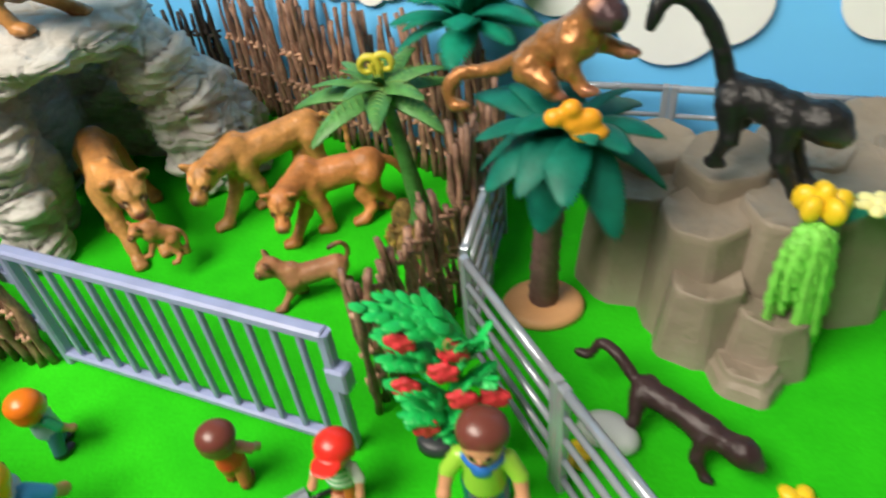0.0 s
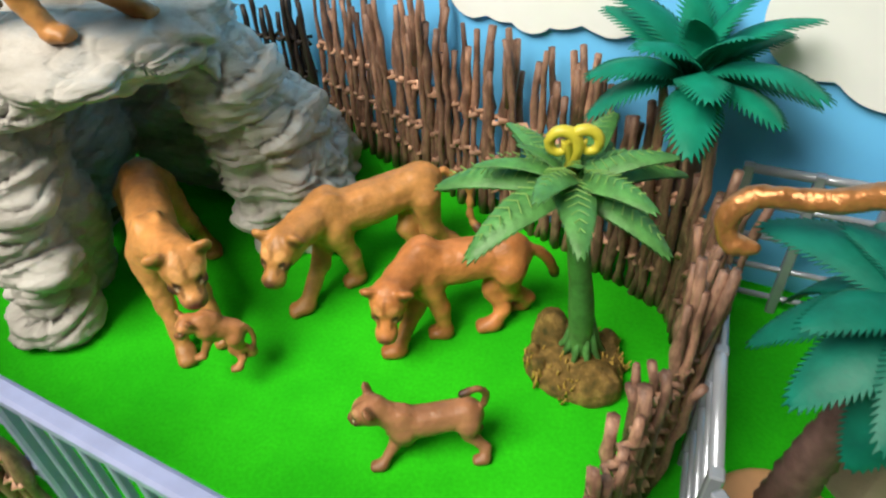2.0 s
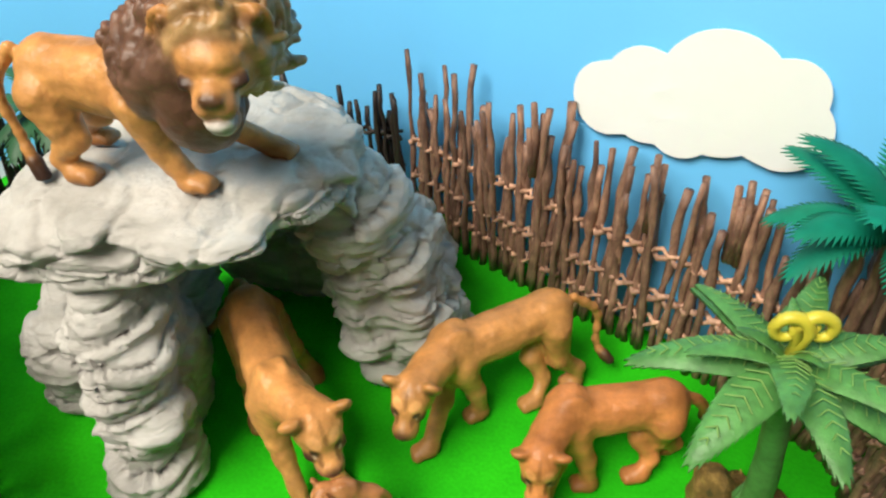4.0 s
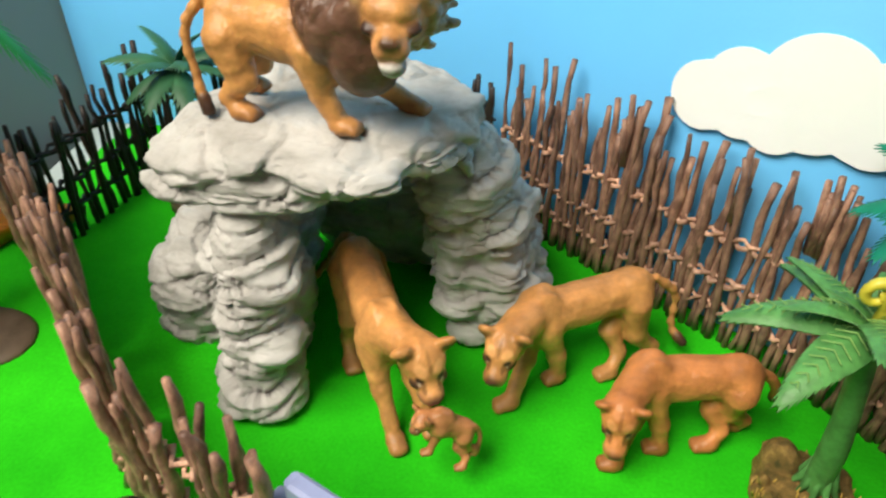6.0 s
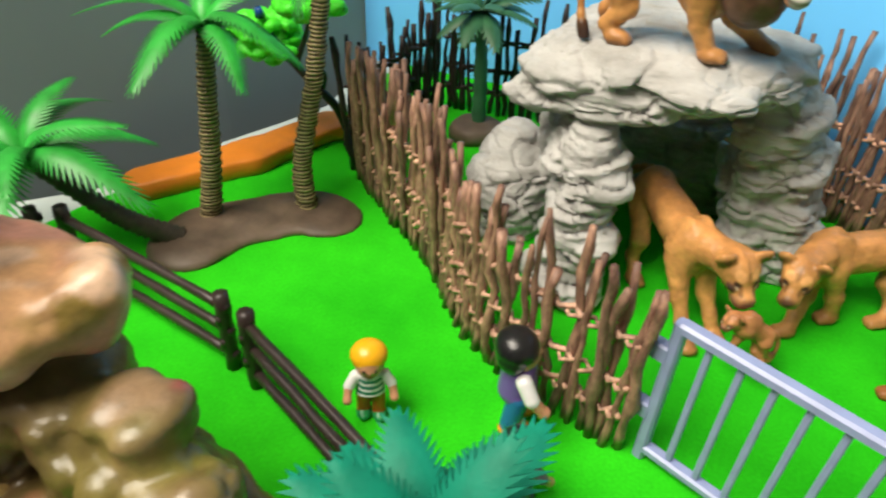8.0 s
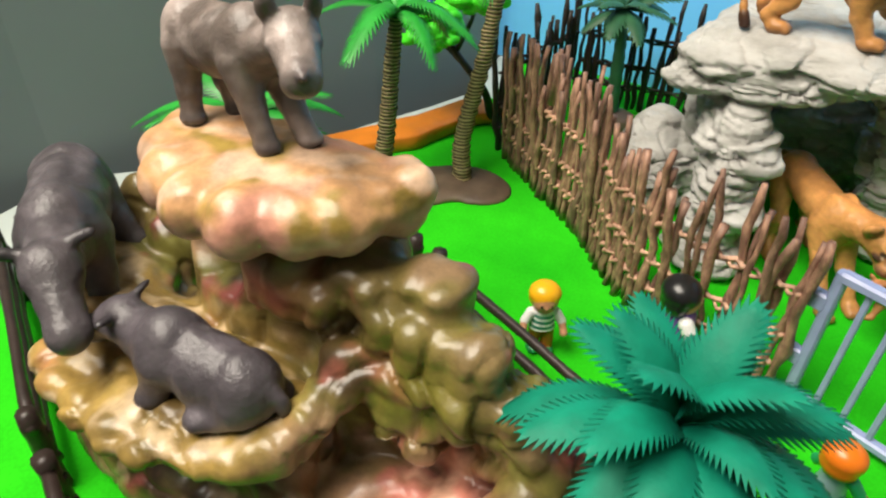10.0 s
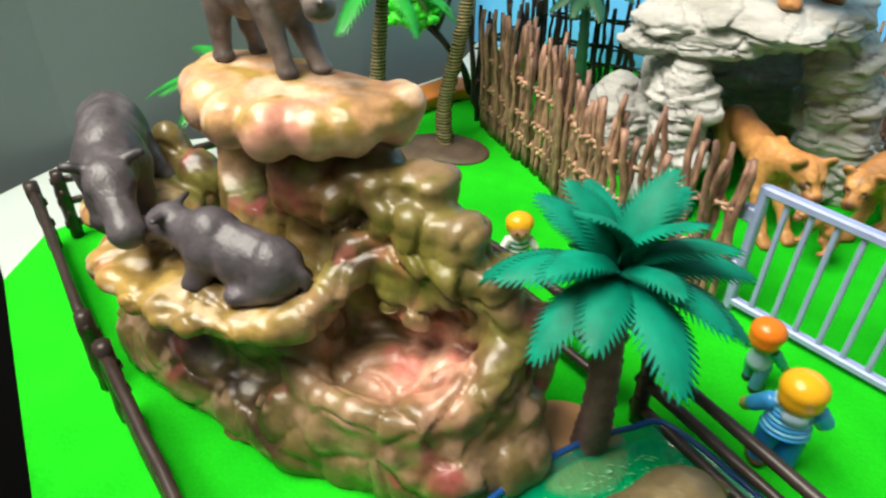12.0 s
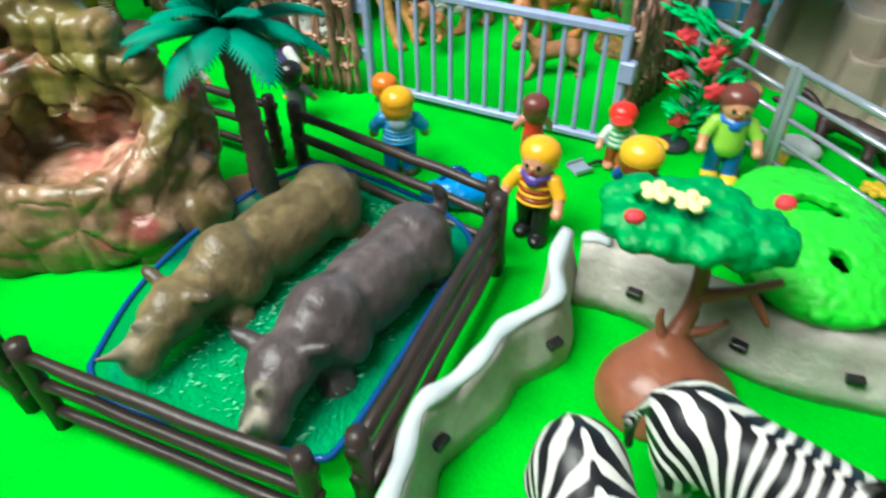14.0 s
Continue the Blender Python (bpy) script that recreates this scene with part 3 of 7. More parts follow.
stick_fence([(-0.165, 0.522), (-0.205, 0.531), (-0.253, 0.548), (-0.29, 0.570), (-0.318, 0.596)], 0.132, 0.0060, "brown woven stick fence beside the lion gate", seed=3)
stick_fence([(-0.321, 0.604), (-0.357, 0.633), (-0.397, 0.660), (-0.437, 0.689), (-0.473, 0.717)], 0.137, 0.0043, "brown woven stick fence along the palm lawn", seed=4, knots=1)
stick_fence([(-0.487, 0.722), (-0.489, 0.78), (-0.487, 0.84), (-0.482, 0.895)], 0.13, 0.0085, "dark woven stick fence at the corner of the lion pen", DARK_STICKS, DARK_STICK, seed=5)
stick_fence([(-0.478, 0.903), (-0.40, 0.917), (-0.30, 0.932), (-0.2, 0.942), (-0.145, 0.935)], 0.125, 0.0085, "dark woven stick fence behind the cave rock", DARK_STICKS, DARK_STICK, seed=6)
stick_fence([(-0.135, 0.93), (-0.09, 0.895), (-0.045, 0.862), (-0.005, 0.833)], 0.15, 0.0050, "brown woven stick fence before the blue card", seed=7, knots=1)
stick_fence([(0.0, 0.829), (0.04, 0.802), (0.085, 0.774), (0.125, 0.742), (0.155, 0.717)], 0.145, 0.0052, "brown woven stick fence with broken stick ends", seed=8, knots=3)
stick_fence([(0.160, 0.712), (0.165, 0.67), (0.157, 0.625), (0.14, 0.585)], 0.135, 0.0042, "brown woven stick fence beside the fern", seed=9, knots=1)
stick_fence([(0.137, 0.579), (0.12, 0.55), (0.10, 0.515), (0.086, 0.477)], 0.11, 0.0050, "brown woven stick fence at the gate latch", seed=10)


def lattice_gate():
    a, b = V(-0.149, 0.525, 0.004), V(0.076, 0.452, -0.001)
    d = unit(b - a)
    t = thing("barred_gate", tuple((a + b) / 2), "blue-grey plastic gate with upright bars closing the lion pen", "gate")
    L = np.linalg.norm(b - a)
    nrm = V(-d[1], d[0], 0)

    def beam(name, p, q, w, h, label=""):
        along = unit(q - p)
        side = nrm
        up = np.cross(along, side)
        pts = np.array([x + side * w * sx + up * h * sy for x in (p, q) for sx, sy in ((-1, -0.6), (-0.6, -1), (0.6, -1), (1, -0.6), (1, 0.6), (0.6, 1), (-0.6, 1), (-1, 0.6))])
        faces = [(i, (i + 1) % 8, 8 + (i + 1) % 8, 8 + i) for i in range(8)] + [tuple(range(8))[::-1], tuple(range(8, 16))]
        ob = put_mesh(name, pts, faces, GATE, t, tuple((p + q) / 2), False)
        if label:
            tagged(ob, label)
        return ob

    top, low = 0.102, 0.006
    beam("top_rail", a + V(0, 0, top), b + V(0, 0, top), 0.0045, 0.0035)
    beam("bottom_rail", a + V(0, 0, low), b + V(0, 0, low), 0.004, 0.003)
    beam("side_post", a + V(0, 0, -0.003), a + V(0, 0, top + 0.002), 0.004, 0.0035)
    beam("side_post", b + V(0, 0, 0.003), b + V(0, 0, top + 0.002), 0.004, 0.0035)
    for i in range(1, 14):
        p = a + d * L * i / 14
        beam("bar", p + V(0, 0, low), p + V(0, 0, top), 0.0019, 0.0019)
    for z in (0.035, 0.08):
        q, f = box_mesh((-0.011, -0.004, -0.006), (0.004, 0.004, 0.006), 0.0012)
        M = np.c_[d, nrm, V(0, 0, 1)]
        put_mesh("hinge", q @ M.T + a + V(0, 0, z) - d * 0.004, f, GATE, t, tuple(a + V(0, 0, z)), False)
    q, f = box_mesh((-0.003, -0.006, -0.009), (0.010, 0.005, 0.009), 0.0015)
    M = np.c_[d, nrm, V(0, 0, 1)]
    put_mesh("latch", q @ M.T + b + V(0, 0, 0.07), f, GATE, t, tuple(b + V(0, 0, 0.07)), False)


lattice_gate()


def rail_fence(a, b, label, posts=2, heights=(0.014, 0.035, 0.055), top=0.064, seed=1):
    """Dark post-and-rail fence of rough round bars, with double posts at its ends."""
    rnd = random.Random(seed)
    a, b = V(*a, 0), V(*b, 0)
    d = unit(b - a)
    nrm = V(-d[1], d[0], 0)
    mid = (a + b) / 2
    t = thing("rail_fence", tuple(mid), label, "fence", "dark rail fences")
    L = np.linalg.norm(b - a)
    for i in range(posts):
        p = a + d * (0.006 + (L - 0.012) * i / (posts - 1))
        P = [p + V(rnd.uniform(-0.0006, 0.0006), rnd.uniform(-0.0006, 0.0006), z) for z in np.linspace(0, top, 7)]
        q, f = tube(P, [0.0052 * rnd.uniform(0.9, 1.1) for _ in P], 8)
        post = put_mesh("post", q, f, DARK_RAIL, t, tuple(p))
        for z in (0.025, 0.045):
            c = p + nrm * 0.004 + V(0, 0, z)
            q, f = tube([c - V(0, 0, 0.003), c + V(0, 0, 0.003)], [0.003, 0.0024], 6)
            put_mesh("knot", q, f, DARK_RAIL, post, tuple(c))
    for z in heights:
        P = [a + d * L * s + nrm * rnd.uniform(-0.0005, 0.0005) + V(0, 0, z + rnd.uniform(-0.0008, 0.0008)) for s in np.linspace(0, 1, 9)]
        q, f = tube(P, [0.0036 * rnd.uniform(0.88, 1.1) for _ in P], 7)
        put_mesh("rail", q, f, DARK_RAIL, t, tuple(mid + V(0, 0, z)))


rail_fence((-0.010, 0.291), (-0.178, 0.380), "dark brown post and rail fence behind the pool", seed=1)
rail_fence((-0.191, 0.384), (-0.389, 0.459), "dark brown post and rail fence behind the varnished rock", seed=2)
rail_fence((-0.402, 0.462), (-0.580, 0.480), "dark brown post and rail fence by the palm island", seed=3)
rail_fence((-0.588, 0.473), (-0.660, 0.308), "dark brown post and rail fence at the table edge", seed=4)
rail_fence((-0.662, 0.294), (-0.473, 0.214), "dark brown post and rail fence along the table edge", seed=5)
rail_fence((-0.450, 0.208), (-0.248, 0.131), "dark brown post and rail fence before the varnished rock", seed=6)
rail_fence((-0.236, 0.127), (-0.071, 0.084), "dark brown post and rail fence before the rhino pool", seed=7)
rail_fence((-0.058, 0.092), (-0.008, 0.282), "dark brown post and rail fence beside the rhino pool", seed=8)


def metal_fence(a, b, label, top=0.088, bars=5, posts=2, seed=0):
    a, b = V(*a, 0), V(*b, 0)
    d = unit(b - a)
    t = thing("metal_fence", tuple((a + b) / 2), label, "fence", "silver rail fences")
    for i in range(bars):
        z = 0.012 + (top - 0.012) * i / (bars - 1)
        q, f = tube([a + V(0, 0, z), (a + b) / 2 + V(0, 0, z), b + V(0, 0, z)], 0.0030 if i == bars - 1 else 0.0021, 8)
        put_mesh("rail", q, f, SILVER, t, tuple((a + b) / 2 + V(0, 0, z)))
    for i in range(posts):
        p = a + (b - a) * i / (posts - 1)
        q, f = box_mesh((-0.003, -0.003, 0), (0.003, 0.003, top + 0.003), 0.0008)
        M = np.c_[d, V(-d[1], d[0], 0), V(0, 0, 1)]
        put_mesh("post", q @ M.T + p, f, SILVER, t, tuple(p), False)
    return t


metal_fence((0.147, 0.524), (0.196, 0.430), "silver-grey plastic rail fence of the monkey pen", posts=2)
metal_fence((0.199, 0.424), (0.250, 0.330), "silver-grey plastic rail fence of the monkey pen", posts=2)
metal_fence((0.147, 0.534), (0.170, 0.662), "silver-grey plastic rail fence beside the stick fence", posts=3)
metal_fence((0.190, 0.730), (0.300, 0.705), "silver-grey plastic rail fence before the blue card", posts=4, top=0.104)
metal_fence((0.306, 0.703), (0.44, 0.668), "silver-grey plastic rail fence before the blue card", posts=4, top=0.104)


# ---- rocks ----
def strata(pts, quads, amp, freq, seed=0.0, flat=0.55):
    """Pushes a skin in and out in ragged level layers, as split stone."""
    n = normals(pts, quads)
    q = pts * V(freq, freq, freq * 0.9) + seed
    lay = pts[:, 2] * freq * 2.6 + 1.6 * fbm(q * 0.8, 3)
    saw = lay - np.floor(lay)
    ledge = np.minimum(saw / 0.75, (1 - saw) / 0.25)
    side = 1 - np.abs(n[:, 2]) * flat
    blocks = fbm(q * 1.9 + 5, 3) - 0.5
    cracks = np.abs(vnoise(q * 1.3 + 9) - 0.5)
    warp = 0.5 * fbm(q * 0.6 + 3, 2)[:, None]
    f1, f2, own = cells(pts * V(freq * 0.5, freq * 0.5, freq * 1.25) + warp + seed)
    g1, g2, own2 = cells(pts * V(freq * 0.8, freq * 0.8, freq * 4.2) + 1.6 * warp + 7)
    joint = np.clip((f2 - f1) / 0.08, 0, 1)
    thin = np.clip((g2 - g1) / 0.10, 0, 1)
    wall = np.clip(1.15 - np.abs(n[:, 2]) * 1.0, 0.25, 1)
    push = amp * (0.25 * (ledge - 0.5) * side + 0.75 * blocks * (0.3 + 0.7 * wall) + 1.8 * (own - 0.5) * wall + 0.75 * (joint - 1) * (0.3 + 0.7 * wall) + wall * (0.34 * (own2 - 0.5) + 0.26 * (thin - 1)) - 0.3 * np.clip(0.05 - cracks, 0, 1) / 0.05)
    return pts + n * push[:, None]


G = (0.5, 0.5, 0.5)


def cave_rock():
    pr = []
    # left pier, a stack of squared blocks, with a smooth block behind it
    pr += [ball((-0.240, 0.650, 0.022), (0.024, 0.026, 0.042), G), ball((-0.240, 0.654, 0.066), (0.022, 0.024, 0.040), G), ball((-0.242, 0.662, 0.108), (0.025, 0.026, 0.034), G), ball((-0.250, 0.690, 0.055), (0.026, 0.034, 0.070), G), ball((-0.254, 0.695, 0.112), (0.026, 0.036, 0.036), G), ball((-0.318, 0.712, 0.026), (0.038, 0.036, 0.052), G), ball((-0.322, 0.735, 0.040), (0.034, 0.036, 0.050), G)]
    # right pier, leaning outwards as it comes down, with a low block behind it
    pr += [ball((-0.104, 0.768, 0.024), (0.032, 0.034, 0.042), G), ball((-0.108, 0.766, 0.062), (0.032, 0.034, 0.036), G), ball((-0.120, 0.760, 0.100), (0.033, 0.035, 0.036), G), ball((-0.136, 0.752, 0.138), (0.034, 0.038, 0.034), G), ball((-0.140, 0.755, 0.085), (0.026, 0.030, 0.040), G), ball((-0.128, 0.760, 0.050), (0.026, 0.030, 0.036), G), ball((-0.112, 0.805, 0.050), (0.028, 0.036, 0.060), G), ball((-0.116, 0.848, 0.022), (0.028, 0.030, 0.044), G)]
    # back and side walls
    pr += [ball((-0.205, 0.832, 0.065), (0.090, 0.024, 0.085), G), ball((-0.278, 0.765, 0.070), (0.026, 0.060, 0.085), G)]
    # thin roof slab, dipping at its left end
    pr += [ball((-0.262, 0.706, 0.162), (0.047, 0.048, 0.026), G), ball((-0.218, 0.702, 0.172), (0.062, 0.045, 0.019), G), ball((-0.172, 0.712, 0.174), (0.050, 0.044, 0.017), G), ball((-0.156, 0.742, 0.172), (0.028, 0.040, 0.018), G), ball((-0.215, 0.775, 0.166), (0.085, 0.055, 0.026), G), ball((-0.288, 0.690, 0.143), (0.030, 0.030, 0.014), G), ball((-0.240, 0.668, 0.156), (0.050, 0.024, 0.014), G), ball((-0.185, 0.668, 0.170), (0.040, 0.022, 0.011), G), ball((-0.232, 0.790, 0.190), (0.032, 0.025, 0.013), G), ball((-0.150, 0.745, 0.186), (0.022, 0.028, 0.012), G)]
    # blocks round the slab's edge and down the piers
    rnd = random.Random(23)
    for i in range(48):
        a = 2 * math.pi * i / 48
        r = rnd.uniform(0.010, 0.016)
        skew = 0.018 * math.cos(a)
        dip = 0.016 * max(0, -math.cos(a))
        z = (0.158, 0.168, 0.177)[i % 3] - dip
        pr.append(ball((-0.220 + 0.074 * math.cos(a), 0.716 + 0.050 * math.sin(a) + skew, z), (r * 1.45, r * 1.25, r * 0.66), G))
    for x, y, x2, y2, top in ((-0.246, 0.638, -0.246, 0.646, 0.120), (-0.255, 0.658, -0.258, 0.668, 0.120), (-0.230, 0.644, -0.230, 0.654, 0.115), (-0.088, 0.752, -0.118, 0.738, 0.13), (-0.078, 0.785, -0.104, 0.775, 0.12), (-0.118, 0.745, -0.140, 0.732, 0.13)):
        for k in range(5):
            u = (k + 0.4) / 5
            r = rnd.uniform(0.012, 0.017)
            pr.append(ball((x + (x2 - x) * u + rnd.uniform(-0.005, 0.005), y + (y2 - y) * u + rnd.uniform(-0.003, 0.004), top * u), (r * 1.15, r * 1.1, r * 0.85), G))
    cuts = [ball((-0.181, 0.690, 0.060), (0.033, 0.110, 0.096), G), cone((-0.188, 0.60, 0.02), (-0.170, 0.780, 0.02), 0.030, 0.032, G)]
    pts, quads, _ = melt(pr, 0.0018, 0.005, cuts, -0.004)
    pts = strata(pts, quads, 0.0062, 40)
    pts[:, 2] = np.minimum(pts[:, 2], 0.188 + 0.25 * (pts[:, 2] - 0.188))
    tagged(put_mesh("cave_rock", pts, quads, CAVE, None, (-0.21, 0.72, 0)), "pale grey layered rock cave with a wide arched mouth", "rock")


def varnished_rock():
    c = (0.5, 0.4, 0.3)
    rnd = random.Random(5)
    pr = []
    # foot
    for x, y, z, rx, ry, rz in ((-0.44, 0.275, 0.02, 0.06, 0.047, 0.045), (-0.478, 0.270, 0.018, 0.032, 0.036, 0.036), (-0.385, 0.290, 0.02, 0.075, 0.042, 0.05), (-0.315, 0.285, 0.018, 0.07, 0.045, 0.035), (-0.268, 0.305, 0.02, 0.040, 0.052, 0.036), (-0.375, 0.335, 0.03, 0.10, 0.05, 0.06), (-0.455, 0.30, 0.04, 0.05, 0.045, 0.045)):
        pr.append(ball((x, y, z), (rx, ry, rz), c))
    # rounded cobbles along the foot
    for i in range(13):
        a = -2.9 + 3.5 * i / 12
        x, y = -0.358 + 0.124 * math.cos(a), 0.304 + 0.054 * math.sin(a)
        r = rnd.uniform(0.020, 0.027)
        pr.append(ball((x, y, r * 0.55), (r * 1.25, r * 0.95, r * 1.15), c))
    # ledge with a raised lip
    pr += [ball((-0.400, 0.258, 0.094), (0.062, 0.034, 0.013), c), ball((-0.455, 0.262, 0.096), (0.036, 0.032, 0.013), c), ball((-0.505, 0.290, 0.092), (0.044, 0.036, 0.014), c), ball((-0.535, 0.310, 0.088), (0.034, 0.034, 0.014), c), ball((-0.350, 0.268, 0.092), (0.028, 0.028, 0.014), c), ball((-0.440, 0.285, 0.065), (0.055, 0.036, 0.036), c), ball((-0.495, 0.305, 0.055), (0.036, 0.034, 0.045), c), ball((-0.385, 0.285, 0.060), (0.055, 0.036, 0.040), c)]
    lip = bent([(-0.478, 0.236, 0.100), (-0.440, 0.226, 0.101), (-0.400, 0.224, 0.100), (-0.362, 0.234, 0.100), (-0.336, 0.256, 0.104), (-0.326, 0.285, 0.116), (-0.330, 0.305, 0.130)], 12)
    pr += [ball((a + b) / 2 - V(0, 0, 0.006), (0.013, 0.011, 0.0095), c) for a, b in zip(lip, lip[1:])]
    # back body, neck and the yellow spur
    pr += [ball((-0.405, 0.330, 0.095), (0.060, 0.032, 0.070), c), ball((-0.345, 0.330, 0.085), (0.036, 0.028, 0.060), c), ball((-0.305, 0.332, 0.085), (0.036, 0.026, 0.052), c), ball((-0.272, 0.336, 0.060), (0.036, 0.026, 0.045), c), ball((-0.372, 0.322, 0.140), (0.028, 0.024, 0.030), c), ball((-0.345, 0.334, 0.146), (0.026, 0.022, 0.026), c), ball((-0.430, 0.332, 0.140), (0.028, 0.024, 0.045), c), ball((-0.530, 0.338, 0.100), (0.018, 0.016, 0.032), c), ball((-0.500, 0.334, 0.090), (0.026, 0.020, 0.030), c)]
    # squared boulders on the shoulder
    for x, y, z, rx, rz in ((-0.306, 0.312, 0.138, 0.015, 0.012), (-0.278, 0.316, 0.136, 0.015, 0.012), (-0.310, 0.304, 0.113, 0.016, 0.013), (-0.280, 0.306, 0.112, 0.017, 0.013), (-0.256, 0.316, 0.114, 0.014, 0.013), (-0.330, 0.314, 0.152, 0.014, 0.010), (-0.300, 0.322, 0.156, 0.014, 0.009), (-0.252, 0.318, 0.090, 0.016, 0.014), (-0.236, 0.326, 0.082, 0.014, 0.016), (-0.240, 0.330, 0.056, 0.018, 0.020), (-0.232, 0.305, 0.030, 0.016, 0.020), (-0.296, 0.300, 0.092, 0.016, 0.010), (-0.372, 0.302, 0.146, 0.013, 0.015), (-0.352, 0.304, 0.140, 0.014, 0.012)):
        pr += [ball((x + dx * rx * 0.5, y + 0.006, z + dz * rz * 0.45), (rx * 0.78, 0.016, rz * 0.80), c) for dx in (-1, 1) for dz in (-1, 1)]
    # basin with its wall and spout
    pr += [ball((-0.292, 0.288, 0.046), (0.046, 0.030, 0.016), c), ball((-0.262, 0.300, 0.052), (0.022, 0.024, 0.018), c)]
    wall = bent([(-0.236, 0.318, 0.088), (-0.240, 0.295, 0.072), (-0.252, 0.272, 0.060), (-0.280, 0.256, 0.056), (-0.310, 0.250, 0.056), (-0.338, 0.258, 0.056), (-0.352, 0.270, 0.066)], 12)
    pr += [ball((a + b) / 2 - V(0, 0, d), (0.015, 0.012, 0.012), c) for a, b in zip(wall, wall[1:]) for d in (0.004, 0.020, 0.036)]
    pr += [ball((x, y, 0.028), (0.016, 0.012, 0.022), c) for x, y in ((-0.345, 0.242), (-0.315, 0.244), (-0.285, 0.252), (-0.258, 0.268), (-0.375, 0.260))]
    # top slab, flat, scalloped along its front, with a square corner
    pr += [ball((-0.400, 0.318, 0.188), (0.056, 0.036, 0.014), c), ball((-0.360, 0.326, 0.188), (0.044, 0.034, 0.014), c), ball((-0.425, 0.325, 0.188), (0.034, 0.028, 0.014), c)]
    for x, y in ((-0.447, 0.328), (-0.440, 0.308), (-0.420, 0.294), (-0.396, 0.286), (-0.370, 0.288), (-0.350, 0.300), (-0.336, 0.314)):
        pr.append(ball((x, y, 0.1845), (0.0150, 0.0150, 0.0155), c))
    for x, y, z in ((-0.326, 0.330, 0.186), (-0.322, 0.342, 0.190), (-0.332, 0.350, 0.188), (-0.326, 0.338, 0.180), (-0.345, 0.345, 0.184), (-0.430, 0.345, 0.186), (-0.400, 0.348, 0.186)):
        pr.append(ball((x, y, z), (0.0110, 0.0100, 0.0125), c))
    cuts = [ball((-0.425, 0.290, 0.140), (0.040, 0.034, 0.026), c), ball((-0.400, 0.255, 0.116), (0.062, 0.026, 0.012), c), ball((-0.300, 0.284, 0.074), (0.040, 0.022, 0.014), c)]
    pts, quads, _ = melt(pr, 0.0019, 0.0052, cuts, -0.004)
    pts[:, 2] = np.minimum(pts[:, 2], 0.201 + 0.25 * (pts[:, 2] - 0.201))
    n = normals(pts, quads)
    f1, f2, own = cells(pts * 30 + 1.2 * fbm(pts * 24, 2)[:, None])
    low = np.clip((0.17 - pts[:, 2]) / 0.04, 0.2, 1)
    stony = np.exp(-(((pts[:, 0] + 0.290) / 0.048) ** 2 + ((pts[:, 1] - 0.310) / 0.030) ** 2 + ((pts[:, 2] - 0.118) / 0.045) ** 2))
    low = low * (1 + 1.4 * stony)
    pts = pts + n * (0.0050 * (fbm(pts * 38, 3) - 0.5) + low * (0.0036 * (own - 0.5) + 0.0018 * (np.clip((f2 - f1) / 0.22, 0, 1) - 1)))[:, None]
    # hand-painted patches: olive and brown body, cream and pink cap, yellow ledge, pink basin, red-brown neck
    big, mid, small = fbm(pts * 22 + 3, 3), fbm(pts * 48 + 11, 3), fbm(pts * 95 + 5, 2)

    def tint(col, other, w):
        w = np.clip(w, 0, 1)[:, None]
        return col * (1 - w) + V(other) * w

    x, y, z = pts.T
    col = np.tile(V(0.135, 0.108, 0.036), (len(pts), 1))
    col = tint(col, (0.050, 0.028, 0.016), (0.46 - big) * 9)
    col = tint(col, (0.150, 0.150, 0.034), (mid - 0.52) * 8)
    col = tint(col, (0.27, 0.185, 0.105), (big - 0.51) * 8)
    col = tint(col, (0.145, 0.105, 0.050), np.clip((0.055 - z) / 0.02, 0, 1) * (mid - 0.45) * 7)
    col = tint(col, (0.31, 0.215, 0.14), np.clip((0.075 - z) / 0.02, 0, 1) * (small - 0.55) * 7)
    col = tint(col, (0.30, 0.085, 0.075), (fbm(pts * 40 + 21, 3) - 0.60) * 9)
    ledge = np.clip(1.4 - np.abs(z - 0.102) / 0.012, 0, 1) * np.clip((0.310 - y) / 0.012, 0, 1) * np.clip((-0.325 - x) / 0.01, 0, 1)
    col = tint(col, (0.38, 0.27, 0.075), ledge * (0.35 + 1.6 * (mid - 0.35)))
    col = tint(col, (0.50, 0.40, 0.24), ledge * (small - 0.55) * 8)
    basin = np.exp(-(((x + 0.275) / 0.026) ** 2 + ((y - 0.290) / 0.024) ** 2 + ((z - 0.062) / 0.022) ** 2))
    col = tint(col, (0.56, 0.22, 0.18), 1.7 * basin * (0.25 + 1.6 * (mid - 0.3)))
    col = tint(col, (0.55, 0.33, 0.24), 1.3 * basin * (small - 0.48) * 7)
    green = np.exp(-(((x + 0.292) / 0.034) ** 2 + ((y - 0.310) / 0.024) ** 2 + ((z - 0.128) / 0.026) ** 2))
    col = tint(col, (0.19, 0.185, 0.028), 1.2 * green * (0.4 + 1.4 * (mid - 0.3)))
    neck = np.exp(-(((x + 0.362) / 0.020) ** 2 + ((y - 0.305) / 0.024) ** 2 + ((z - 0.144) / 0.016) ** 2))
    col = tint(col, (0.30, 0.075, 0.055), 1.2 * neck * (big - 0.35) * 4)
    col = col * 1.05
    cap = np.clip((z - 0.166) / 0.008, 0, 1)
    top = np.array(tint(np.tile(V(0.60, 0.36, 0.18), (len(pts), 1)), (0.30, 0.22, 0.05), (mid - 0.56) * 9))
    top = tint(top, (0.66, 0.48, 0.34), (small - 0.52) * 6)
    top = tint(top, (0.56, 0.28, 0.21), (0.43 - big) * 8)
